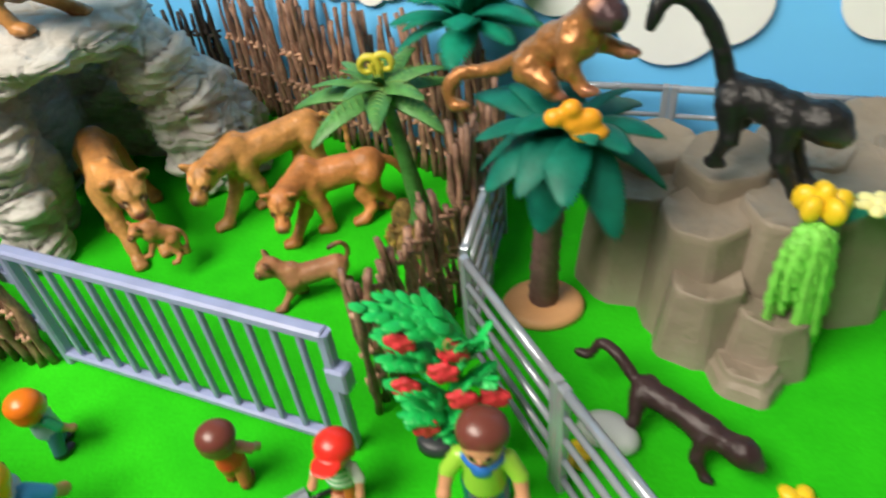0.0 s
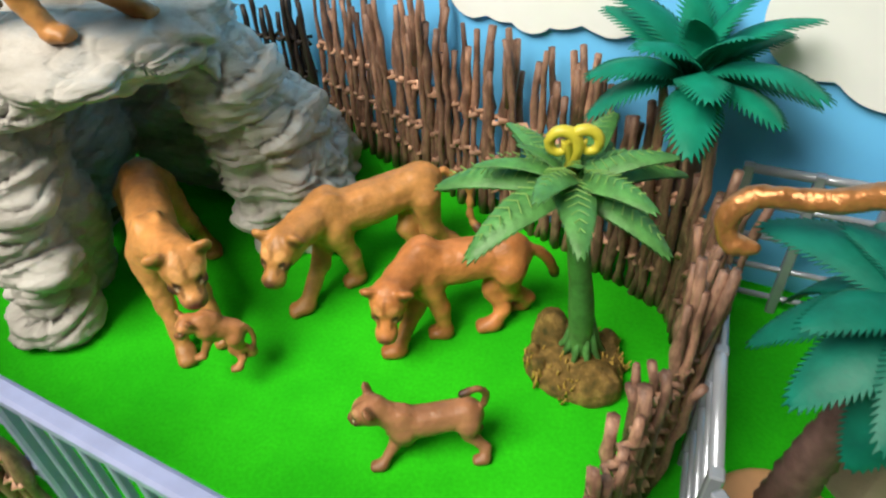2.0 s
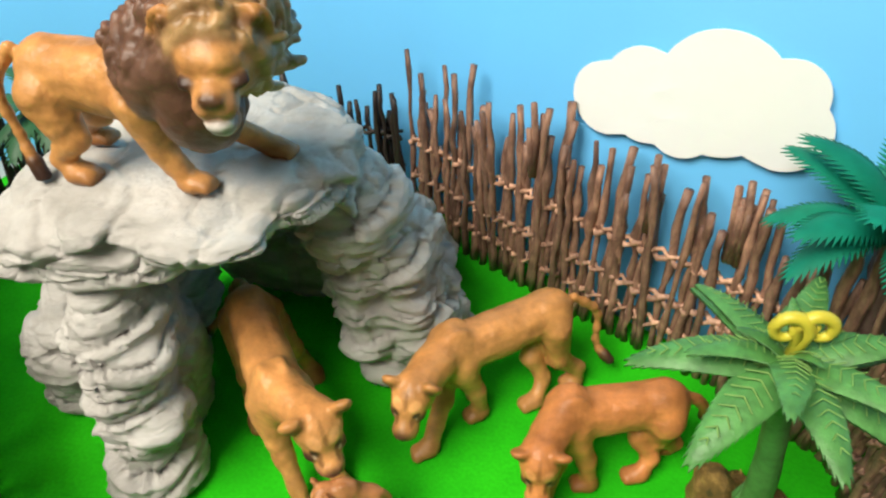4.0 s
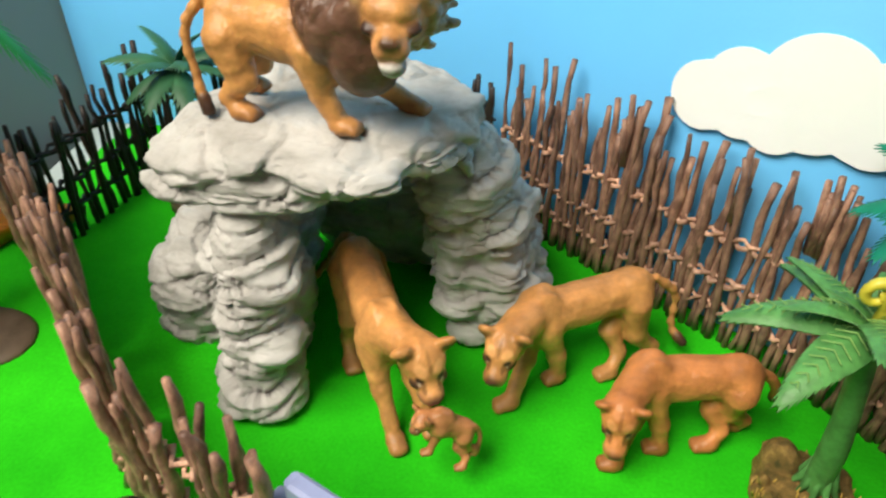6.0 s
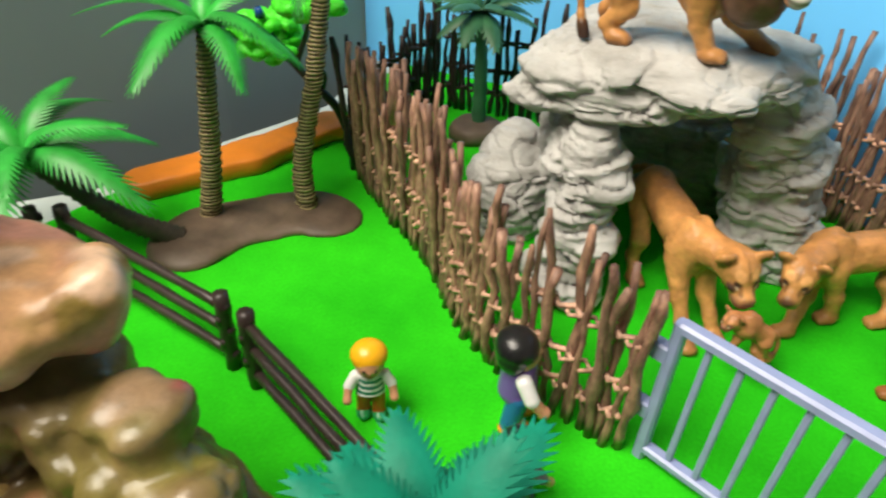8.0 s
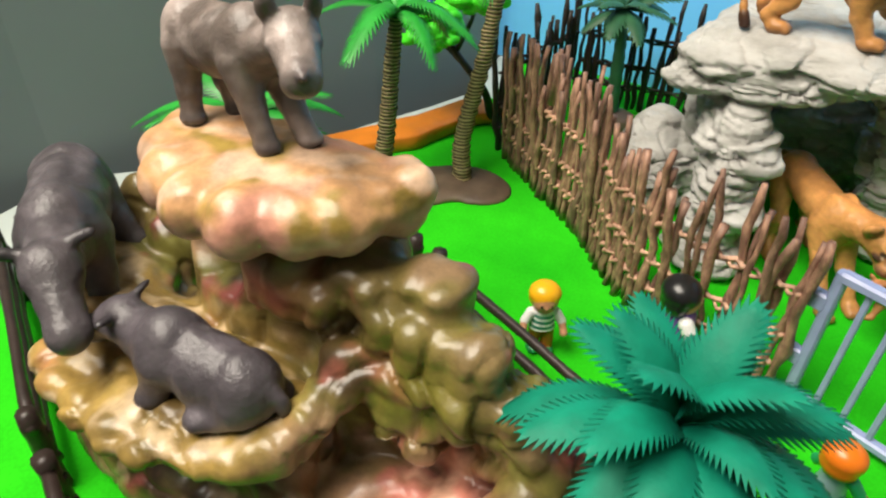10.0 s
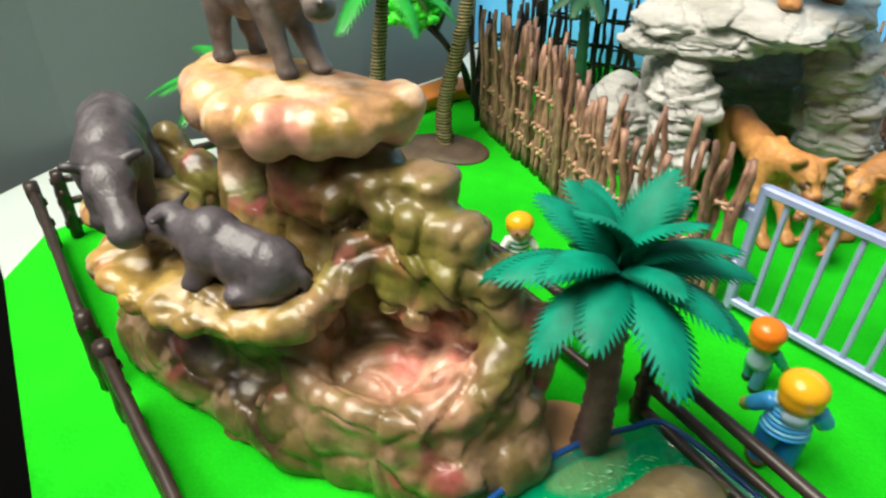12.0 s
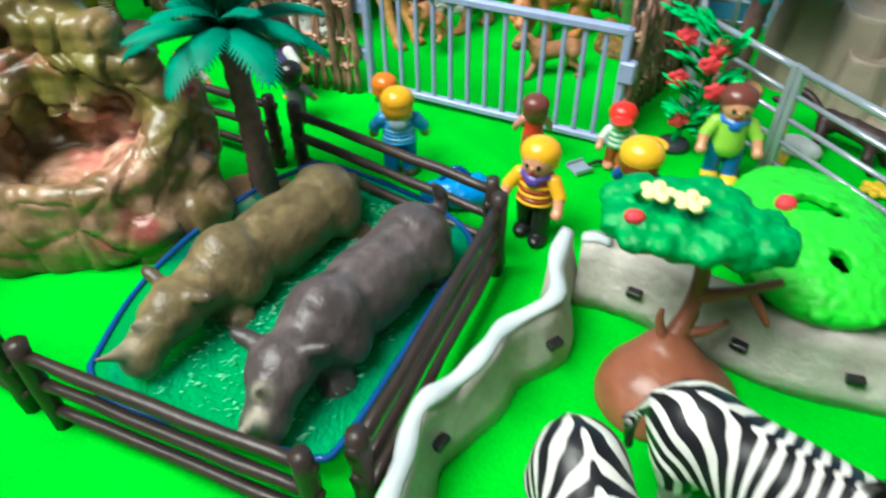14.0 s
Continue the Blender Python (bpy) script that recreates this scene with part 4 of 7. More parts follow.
    top = tint(top, (0.52, 0.31, 0.27), np.clip((0.190 - z) / 0.012, 0, 1) * 0.8)
    col = col * (1 - cap[:, None]) + top * cap[:, None]
    tagged(put_mesh("varnished_rock", pts, quads, VARNISH, None, (-0.37, 0.32, 0), True, col), "glossy resin rock in pink, olive and brown with ledges", "rock")


def monkey_cliff():
    """Angular columns with flat, slightly dished tops, standing close like basalt."""
    rnd = random.Random(12)
    t = thing("cliff_rock", (0.33, 0.56, 0), "grey-brown moulded cliff of angular columns in monkey pen", "rock")
    cols = [(0.262, 0.602, 0.088, 0.030), (0.300, 0.564, 0.090, 0.031), (0.345, 0.556, 0.098, 0.031), (0.395, 0.582, 0.104, 0.033), (0.445, 0.600, 0.104, 0.036), (0.490, 0.618, 0.100, 0.034), (0.320, 0.602, 0.108, 0.034), (0.372, 0.616, 0.106, 0.036), (0.280, 0.636, 0.100, 0.030), (0.430, 0.634, 0.106, 0.036),
            (0.298, 0.536, 0.058, 0.024), (0.336, 0.522, 0.046, 0.025), (0.322, 0.506, 0.018, 0.022)]
    for x, y, h, r in cols:
        m = 6
        a0 = rnd.uniform(0, 6.28)
        corners = [(math.cos(a0 + 6.283 * i / m) * rnd.uniform(0.88, 1.10), math.sin(a0 + 6.283 * i / m) * rnd.uniform(0.88, 1.10)) for i in range(m)]
        # each corner of the column is eased
        ring = []
        for i, (u, v) in enumerate(corners):
            for (p, q) in (corners[i - 1], corners[(i + 1) % m]):
                ring.append((u + (p - u) * 0.14, v + (q - v) * 0.14))
        m *= 2
        tip = (rnd.uniform(-0.10, 0.10), rnd.uniform(-0.06, 0.14))
        prof = [(1.36, -0.004), (1.18, h * 0.5), (1.02, h - 0.006), (1.0, h - 0.0028), (0.97, h - 0.0008), (0.93, h), (0.6, h - 0.0022), (0.15, h - 0.0042)]
        pts, faces = [], []
        for s, z in prof:
            for u, v in ring:
                pts.append((x + r * s * u, y + r * s * v, z + (tip[0] * u + tip[1] * v) * r * s * z / max(h, 1e-6)))
        for k in range(len(prof) - 1):
            faces += [(k * m + i, k * m + (i + 1) % m, (k + 1) * m + (i + 1) % m, (k + 1) * m + i) for i in range(m)]
        faces.append(tuple((len(prof) - 1) * m + i for i in range(m)))
        ob = put_mesh("column", pts, faces, CLIFF, t, (x, y, 0), True)
        # broad sides stay flat, eased edges are shaded round
        ob.data.polygons.foreach_set("use_smooth", [k < (len(prof) - 1) * m and (k % 2 == 0 or k // m in (2, 3, 4)) for k in range(len(faces))])


cave_rock()
varnished_rock()
monkey_cliff()


# ---- toy animals ----
def cat(name, hip, sho, head, nose, paws, tail, label, coat, dark, pale, size=1.0, mane=None, big=1.0):
    """A toy cat from its joints: hip, shoulder, head, nose; paws: front pair, then hind pair."""
    hip, sho, head, nose = V(hip), V(sho), V(head), V(nose)
    fwd = unit((sho - hip) * V(1, 1, 0))
    side = np.cross(V(0, 0, 1), fwd)
    up = V(0, 0, 1)
    s = size
    look_at = unit(nose - head)
    hs = unit(np.cross(up, look_at))
    hu = np.cross(look_at, hs)
    body_turn = np.c_[unit(sho - hip), side, np.cross(unit(sho - hip), side)]
    h = s * big
    pr = [cone(hip - up * 0.003 * s, sho - up * 0.006 * s, 0.0150 * s, 0.0162 * s, coat),
          ball((hip + sho) / 2 + (sho - hip) * 0.12 - up * 0.0085 * s, (np.linalg.norm(sho - hip) * 0.42, 0.0135 * s, 0.0135 * s), coat, body_turn),
          ball(hip - up * 0.004 * s, (0.0170 * s, 0.0145 * s, 0.0165 * s), coat, body_turn),
          ball(sho - up * 0.009 * s, (0.0185 * s, 0.0165 * s, 0.0235 * s), coat, body_turn),
          ball(sho + up * 0.008 * s + side * 0.006 * s, (0.009 * s, 0.0035 * s, 0.0085 * s), coat, body_turn),
          ball(sho + up * 0.008 * s - side * 0.006 * s, (0.009 * s, 0.0035 * s, 0.0085 * s), coat, body_turn),
          cone(sho + fwd * 0.004 * s, head - look_at * 0.003 * s, 0.0145 * s, 0.0118 * s, coat),
          ball(head, (0.0128 * h, 0.0122 * h, 0.0118 * h), coat, np.c_[look_at, hs, hu]),
          ball(head + look_at * 0.004 * h + hu * 0.0055 * h, (0.0085 * h, 0.0098 * h, 0.0050 * h), coat, np.c_[look_at, hs, hu]),
          cone(head + look_at * 0.004 * h - hu * 0.001 * h, nose - look_at * 0.005 * h - hu * 0.0005 * h, 0.0080 * h, 0.0056 * h, coat),
          ball(nose - look_at * 0.0042 * h - hu * 0.0020 * h + hs * 0.0026 * h, (0.0054 * h, 0.0042 * h, 0.0042 * h), pale, np.c_[look_at, hs, hu]),
          ball(nose - look_at * 0.0042 * h - hu * 0.0020 * h - hs * 0.0026 * h, (0.0054 * h, 0.0042 * h, 0.0042 * h), pale, np.c_[look_at, hs, hu]),
          ball(nose - look_at * 0.0010 * h + hu * 0.0020 * h, (0.0024 * h, 0.0034 * h, 0.0022 * h), dark, np.c_[look_at, hs, hu]),
          ball(nose - look_at * 0.0055 * h - hu * 0.0052 * h, (0.0052 * h, 0.0046 * h, 0.0030 * h), pale, np.c_[look_at, hs, hu])]
    for k in (-1, 1):
        e = head - look_at * 0.004 * h + hs * k * 0.0122 * h + hu * 0.0092 * h
        pr.append(ball(e, (0.0024 * h, 0.0056 * h, 0.0064 * h), coat, np.c_[look_at, hs, hu]))
        pr.append(ball(e + look_at * 0.0018 * h, (0.0014 * h, 0.0034 * h, 0.0042 * h), dark, np.c_[look_at, hs, hu]))
        pr.append(ball(head + look_at * 0.0112 * h + hs * k * 0.0068 * h + hu * 0.0018 * h, (0.0030 * h, 0.0034 * h, 0.0019 * h), dark, np.c_[look_at, hs, hu]))
    for i, paw in enumerate(paws):
        paw = V(paw)
        k = 1 if i % 2 == 0 else -1
        front = i < 2
        root = (sho if front else hip) + side * k * 0.010 * s - up * 0.010 * s
        span = root - paw
        if front:
            knee = paw + span * 0.48 - fwd * 0.003 * s
            pr += [cone(root, knee, 0.0105 * s, 0.0064 * s, coat), cone(knee, paw + up * 0.005 * s, 0.0062 * s, 0.0052 * s, coat), ball(root - up * 0.004 * s, (0.0095 * s, 0.0070 * s, 0.013 * s), coat, np.c_[fwd, side, up])]
        else:
            knee = paw + span * 0.52 + fwd * 0.0055 * s
            hock = paw + span * 0.25 - fwd * 0.0055 * s
            pr += [cone(root, knee, 0.0120 * s, 0.0070 * s, coat), cone(knee, hock, 0.0072 * s, 0.0050 * s, coat), cone(hock, paw + up * 0.005 * s, 0.0050 * s, 0.0050 * s, coat)]
        pr.append(ball(paw + fwd * 0.003 * s + up * 0.004 * s, (0.0088 * s, 0.0068 * s, 0.0050 * s), tuple(c * 0.8 for c in coat), np.c_[fwd, side, up]))
        for j in (-1, 0, 1):
            pr.append(ball(paw + fwd * 0.0095 * s + side * j * 0.0036 * s + up * 0.003 * s, 0.0024 * s, tuple(c * 0.8 for c in coat)))
    T = bent(tail, 9)
    for i in range(8):
        r = (0.0028 - 0.00014 * i) * s if i < 7 else 0.0036 * s
        pr.append(cone(T[i], T[i + 1], r, r, dark if i == 7 else coat))
    if mane:
        m1, m2 = mane
        rnd = random.Random(3)
        # dark locks swept back over the neck and down the chest
        for i in range(96):
            a = rnd.uniform(0, 2 * math.pi)
            u = rnd.uniform(0.25, 0.80)
            base = head * (1 - u) + (sho + fwd * 0.002 - up * 0.004) * u
            rad = (0.0150 + 0.004 * u) * h
            out = math.cos(a) * hs + math.sin(a) * hu
            p = base - look_at * (0.004 + 0.006 * u) * h + out * rad
            q = p + (-look_at * 0.7 + out * 0.30 - up * 0.55) * 0.012 * h
            shade = 0.65 + 0.8 * rnd.random()
            pr.append(cone(p, q, 0.0042 * h, 0.0013 * h, tuple(c1 * shade for c1 in m2)))
        # paler locks round the face, under the chin and over the brow
        for row, back, rad, n in ((0, 0.001, 0.0122, 26), (1, -0.005, 0.0152, 32), (2, -0.011, 0.0172, 34), (3, -0.016, 0.0182, 34)):
            for i in range(n):
                a = 2 * math.pi * (i + 0.5 * row) / n + rnd.uniform(-0.12, 0.12)
                out = math.cos(a) * hs + math.sin(a) * hu
                drop = 1.0 + 0.6 * max(0, -math.sin(a))
                p = head + look_at * back * h + out * rad * h * rnd.uniform(0.92, 1.06)
                q = p + (out * 0.45 - look_at * 0.75 - up * 0.40 + hs * rnd.uniform(-0.3, 0.3)) * 0.0105 * h * drop * (1 - 0.18 * row) * rnd.uniform(0.8, 1.15)
                shade = 0.75 + 0.35 * rnd.random()
                tone = tuple((c1 * (1 - 0.22 * row) + c2 * 0.22 * row) * shade for c1, c2 in zip(m1, m2))
                pr.append(cone(p, q, 0.0030 * h, 0.0011 * h, tone))
        pr.append(cone(head - look_at * 0.006 * h, sho * 0.72 + head * 0.28, 0.0155 * h, 0.0175 * h, m2))
        pr.append(ball(sho * 0.4 + head * 0.6 - up * 0.011 * h, (0.015 * h, 0.014 * h, 0.019 * h), m2))
        ht = np.c_[look_at, hs, hu]
        pr.append(ball(nose - look_at * 0.0020 * h - hu * 0.0072 * h, (0.0050 * h, 0.0046 * h, 0.0030 * h), (0.10, 0.02, 0.02), ht))
        pr.append(ball(nose + look_at * 0.0006 * h - hu * 0.0060 * h, (0.0024 * h, 0.0038 * h, 0.0013 * h), (0.90, 0.88, 0.82), ht))
        pr.append(ball(nose + look_at * 0.0002 * h - hu * 0.0090 * h, (0.0024 * h, 0.0034 * h, 0.0012 * h), (0.90, 0.88, 0.82), ht))
        pr.append(ball(nose - look_at * 0.0045 * h - hu * 0.0108 * h, (0.0058 * h, 0.0048 * h, 0.0028 * h), pale, ht))
    z0 = min(V(p)[2] for p in paws)
    pts, quads, cols = melt(pr, 0.0011 if size > 0.7 else 0.0009, (0.0020 if mane else 0.0042) * s, (), z0 - 0.0004, 0.0014)
    ribs = normals(pts, quads)
    if mane:
        # carved locks where the mane lies
        along = np.clip((pts - head) @ (sho - head) / ((sho - head) @ (sho - head)), -0.6, 1.0)
        far = np.linalg.norm(pts - (head + along[:, None] * (sho - head)), axis=1)
        hairy = np.clip(np.abs(cols - V(coat)).sum(1) / 0.2, 0, 1) * np.clip((0.034 - far) / 0.006, 0, 1) * np.clip(((pts - head) @ look_at - 0.006) / -0.004, 0, 1)
        lock = np.abs(vnoise(pts * V(230, 230, 105)) - 0.5) * 2
        pts = pts + ribs * (hairy * 0.0034 * (lock - 0.5))[:, None]
        cols = cols * (1 + 0.5 * hairy * (lock - 0.4))[:, None]
    # airbrushed coat: redder along the spine and the limbs' outer sides, paler below, mottled
    soft = fbm(pts * 55, 3)
    spine = np.clip((ribs[:, 2] - 0.55) * 1.6, 0, 1) * np.clip((pts[:, 2] - hip[2] + 0.02 * s) / (0.02 * s), 0, 1)
    below = np.clip((-ribs[:, 2] - 0.35) * 1.8, 0, 1)
    k1, k2 = (0.45 * spine * (0.4 + soft))[:, None], (0.4 * below)[:, None]
    cols = cols * (1 - k1 * V(0.10, 0.35, 0.42)) * (1 + k2 * V(0.15, 0.55, 0.9)) * (0.80 + 0.42 * soft)[:, None]
    # brown patches on flanks and underside, darker towards toes, streaks along body; face marks
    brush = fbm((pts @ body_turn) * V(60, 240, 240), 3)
    blotch = np.clip((fbm(pts * 42 + 5, 2) - 0.42) * 3.0, 0, 1) * np.clip(0.75 - ribs[:, 2], 0.15, 1)
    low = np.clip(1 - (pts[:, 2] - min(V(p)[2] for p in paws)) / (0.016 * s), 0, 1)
    cols = cols * (0.78 + 0.44 * brush)[:, None] * (1 - (0.34 * blotch + 0.28 * low)[:, None] * V(0.8, 1.0, 1.0))
    rel = (pts - head) @ np.c_[look_at, hs, hu] / h
    tip = np.linalg.norm(nose - head) / h

    def mark(cols, a, b, c, ra, rb, rc, color, strength=1.0):
        near = np.sqrt(((rel[:, 0] - a) / ra) ** 2 + ((np.abs(rel[:, 1]) - b) / rb) ** 2 + ((rel[:, 2] - c) / rc) ** 2)
        k = (strength * np.clip((1.25 - near) / 0.4, 0, 1))[:, None]
        return cols * (1 - k) + V(color) * k

    if not mane:
        light, deep = tuple(min(1, c * 1.5 + 0.05) for c in coat), tuple(c * 0.30 for c in coat)
        cols = mark(cols, tip - 0.004, 0.0, -0.0045, 0.0060, 0.0075, 0.0034, light, 0.75)
        cols = mark(cols, 0.0085, 0.0054, 0.0095, 0.0046, 0.0034, 0.0024, light, 0.7)
        cols = mark(cols, 0.0112, 0.0054, 0.0054, 0.0032, 0.0027, 0.0015, SOOT)
        cols = mark(cols, 0.0126, 0.0058, 0.0038, 0.0018, 0.0014, 0.0009, (0.60, 0.48, 0.32), 0.8)
        cols = mark(cols, 0.0150, 0.0042, 0.0030, 0.0045, 0.0012, 0.0034, deep, 0.75)
        cols = mark(cols, tip, 0.0, 0.0018, 0.0034, 0.0034, 0.0024, (0.13, 0.045, 0.04))
        cols = mark(cols, tip - 0.003, 0.0044, -0.0032, 0.0060, 0.0030, 0.0009, deep, 0.8)
        cols = mark(cols, 0.006, 0.0, 0.0110, 0.0080, 0.0012, 0.0030, deep, 0.5)
    pts = pts + ribs * (0.0022 * s * (fbm(pts * 95, 3) - 0.5) + 0.0007 * s * (brush - 0.5))[:, None]
    mid = (hip + sho) / 2
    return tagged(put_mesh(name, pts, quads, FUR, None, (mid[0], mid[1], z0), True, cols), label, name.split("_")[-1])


TAWNY2, TAWNY3 = (0.57, 0.275, 0.088), (0.54, 0.215, 0.066)
SOOT, CREAM = (0.045, 0.022, 0.015), (0.52, 0.24, 0.10)

cat("toy_lioness", (-0.199, 0.722, 0.074), (-0.159, 0.664, 0.072), (-0.128, 0.640, 0.074), (-0.116, 0.624, 0.058),
    [(-0.127, 0.652, 0.0), (-0.144, 0.634, 0.0), (-0.172, 0.735, 0.0), (-0.195, 0.690, 0.0)],
    [(-0.207, 0.737, 0.078), (-0.224, 0.752, 0.062), (-0.239, 0.748, 0.035), (-0.252, 0.735, 0.022)],
    "tawny toy lioness stepping from the cave, cub in jaws", TAWNY2, SOOT, (0.22, 0.10, 0.07), 0.96, None, 1.14)
cat("toy_lioness", (-0.012, 0.756, 0.064), (-0.068, 0.722, 0.058), (-0.086, 0.682, 0.056), (-0.089, 0.662, 0.042),
    [(-0.051, 0.716, 0.0), (-0.079, 0.683, 0.0), (0.010, 0.752, 0.0), (-0.016, 0.730, 0.0)],
    [(0.004, 0.766, 0.066), (0.020, 0.772, 0.05), (0.022, 0.768, 0.025), (0.032, 0.762, 0.015)],
    "tawny toy lioness standing with lowered head on green felt", TAWNY2, SOOT, CREAM, 0.95, None, 1.05)
cat("toy_lioness", (0.055, 0.698, 0.055), (0.004, 0.687, 0.052), (-0.012, 0.656, 0.045), (-0.012, 0.639, 0.026),
    [(0.018, 0.673, 0.0), (-0.009, 0.653, 0.0), (0.066, 0.705, 0.0), (0.048, 0.683, 0.0)],
    [(0.070, 0.702, 0.055), (0.078, 0.706, 0.046), (0.083, 0.710, 0.034), (0.085, 0.715, 0.024)],
    "reddish tawny toy lioness sniffing the ground", TAWNY3, SOOT, (0.46, 0.20, 0.08), 0.88, None, 1.06)
cat("toy_lion", (-0.247, 0.697, 0.241), (-0.196, 0.690, 0.243), (-0.150, 0.671, 0.258), (-0.145, 0.648, 0.247),
    [(-0.158, 0.718, 0.187), (-0.186, 0.682, 0.187), (-0.260, 0.722, 0.187), (-0.246, 0.684, 0.187)],
    [(-0.263, 0.694, 0.249), (-0.275, 0.690, 0.232), (-0.272, 0.688, 0.206), (-0.266, 0.684, 0.188)],
    "tawny toy lion with dark mane and open jaws on the rock", TAWNY2, SOOT, CREAM, 1.06, ((0.46, 0.29, 0.12), (0.13, 0.066, 0.042)), 1.26)
cat("toy_cub", (0.043, 0.594, 0.029), (0.010, 0.585, 0.028), (-0.006, 0.583, 0.036), (-0.016, 0.580, 0.030),
    [(0.012, 0.594, 0.0), (0.000, 0.573, 0.0), (0.045, 0.604, 0.0), (0.054, 0.584, 0.0)],
    [(0.051, 0.596, 0.033), (0.053, 0.596, 0.042), (0.049, 0.593, 0.050), (0.041, 0.590, 0.048)],
    "small brown toy lion cub walking across the felt", (0.34, 0.165, 0.08), SOOT, (0.42, 0.22, 0.13), 0.54, None, 1.3)
cat("toy_cub", (-0.099, 0.625, 0.040), (-0.111, 0.620, 0.050), (-0.120, 0.616, 0.050), (-0.125, 0.610, 0.045),
    [(-0.111, 0.626, 0.028), (-0.116, 0.614, 0.024), (-0.091, 0.626, 0.018), (-0.096, 0.615, 0.016)],
    [(-0.093, 0.627, 0.042), (-0.090, 0.628, 0.036), (-0.089, 0.627, 0.030), (-0.090, 0.625, 0.024)],
    "small tawny toy cub hanging from the lioness's jaws", (0.45, 0.20, 0.075), SOOT, (0.46, 0.24, 0.12), 0.42, None, 1.2)


def rhino(name, hip, sho, head, nose, paws, label, skin, dark, pale, size=1.0, horn=0.013, young=False, tail=None, ear=1.0, big=1.0):
    hip, sho, head, nose = V(hip), V(sho), V(head), V(nose)
    fwd, up = unit((sho - hip) * V(1, 1, 0)), V(0, 0, 1)
    side = np.cross(up, fwd)
    la = unit(nose - head)
    hs = unit(np.cross(up, la))
    hu = np.cross(la, hs)
    s = size
    L = np.linalg.norm(sho - hip)
    bt = np.c_[unit(sho - hip), side, np.cross(unit(sho - hip), side)]
    ht = np.c_[la, hs, hu]
    pr = [ball((hip + sho) / 2 - up * 0.004 * s, (L * 0.62, 0.0255 * s, 0.027 * s), skin, bt), ball(hip, (0.028 * s, 0.025 * s, 0.029 * s), skin, bt), ball(sho, (0.027 * s, 0.0245 * s, 0.031 * s), skin, bt),
          cone(hip, sho, 0.0248 * s, 0.0242 * s, skin), cone(hip + up * 0.0215 * s, sho + up * 0.0225 * s, 0.0050 * s, 0.0056 * s, skin), cone(sho + fwd * 0.008 * s, head, 0.0218 * s, 0.0150 * s, skin), ball(head, (0.019 * s, 0.0155 * s * big, 0.0165 * s * big), skin, ht), cone(head, nose - la * 0.007 * s, 0.0148 * s * big, 0.0108 * s * big, skin), ball(nose - la * 0.006 * s - hu * 0.003 * s, (0.010 * s, 0.0105 * s * big, 0.0085 * s * big), pale, ht)]
    for k in (-1, 1):
        e = head - la * 0.010 * s + hs * k * 0.014 * s + hu * 0.014 * s
        if young:
            e = head - la * 0.005 * s + hs * k * 0.0085 * s * big + hu * 0.0070 * s * big
            # cupped ears, dark inside, and deep-set eyes
            et = np.c_[unit(la + hs * k * 0.35), unit(hs - la * k * 0.35), hu]
            pr.append(ball(e + (hs * k * 0.003 + hu * 0.007) * s * ear, (0.0021 * s * ear, 0.0046 * s * ear, 0.0078 * s * ear), skin, et))
            pr.append(ball(e + (hs * k * 0.003 + hu * 0.0075 + la * 0.0013) * s * ear, (0.0019 * s * ear, 0.0030 * s * ear, 0.0058 * s * ear), dark, et))
            pr.append(ball(head + la * 0.012 * s + hs * k * 0.0150 * s + hu * 0.003 * s, 0.0042 * s, dark))
        else:
            # leaf-shaped ears that stand out sideways, darker in the cup
            out = unit(hs * k + hu * 0.12 - la * 0.2)
            et = np.c_[out, unit(np.cross(hu, out)), unit(np.cross(out, np.cross(hu, out)))]
            c = e - hu * 0.004 * s + out * 0.006 * s * ear
            pr.append(ball(c, (0.0088 * s * ear, 0.0036 * s * ear, 0.0022 * s * ear), tuple(v * 0.7 for v in skin), et))
            pr.append(ball(c + (out * 0.002 + hu * 0.0012) * s * ear, (0.0065 * s * ear, 0.0026 * s * ear, 0.0020 * s * ear), dark, et))
            pr.append(ball(head + la * 0.009 * s + hs * k * 0.0125 * s + hu * 0.006 * s, 0.0023 * s, dark))
        pr.append(ball(nose - la * 0.002 * s + hs * k * 0.005 * s + hu * 0.001 * s, 0.0018 * s, dark))
    if horn:
        pr.append(cone(nose - la * 0.007 * s + hu * 0.006 * s, nose + la * 0.008 * s + hu * (0.008 + horn) * s, 0.0070 * s, 0.0016 * s, pale))
        if not young:
            pr.append(cone(nose - la * 0.020 * s + hu * 0.010 * s, nose - la * 0.017 * s + hu * (0.012 + horn * 0.55) * s, 0.0056 * s, 0.0014 * s, pale))
    for i, paw in enumerate(paws):
        paw = V(paw)
        k = 1 if i % 2 == 0 else -1
        root = (sho if i < 2 else hip) + side * k * 0.013 * s - up * 0.008 * s
        pr += [cone(root, paw + (root - paw) * 0.45, 0.0165 * s, 0.0105 * s, skin), cone(paw + (root - paw) * 0.45, paw + up * 0.004 * s, 0.0105 * s, 0.0095 * s, skin), ball(paw + up * 0.0045 * s, (0.0115 * s, 0.0105 * s, 0.0055 * s), dark, np.c_[fwd, side, up])]
    if tail is None:
        tail = [hip - fwd * 0.024 * s + up * 0.008 * s, hip - fwd * 0.033 * s, hip - fwd * 0.032 * s - up * 0.014 * s]
    T = bent(tail, 6)
    for i in range(5):
        pr.append(cone(T[i], T[i + 1], 0.0032 * s, 0.0024 * s, dark if i == 4 else skin))
    z0 = min(V(p)[2] for p in paws)
    pts, quads, cols = melt(pr, 0.0012 if young else 0.0016, (0.0036 if young else 0.006) * s, (), z0 - 0.0004, 0.002)
    n = normals(pts, quads)
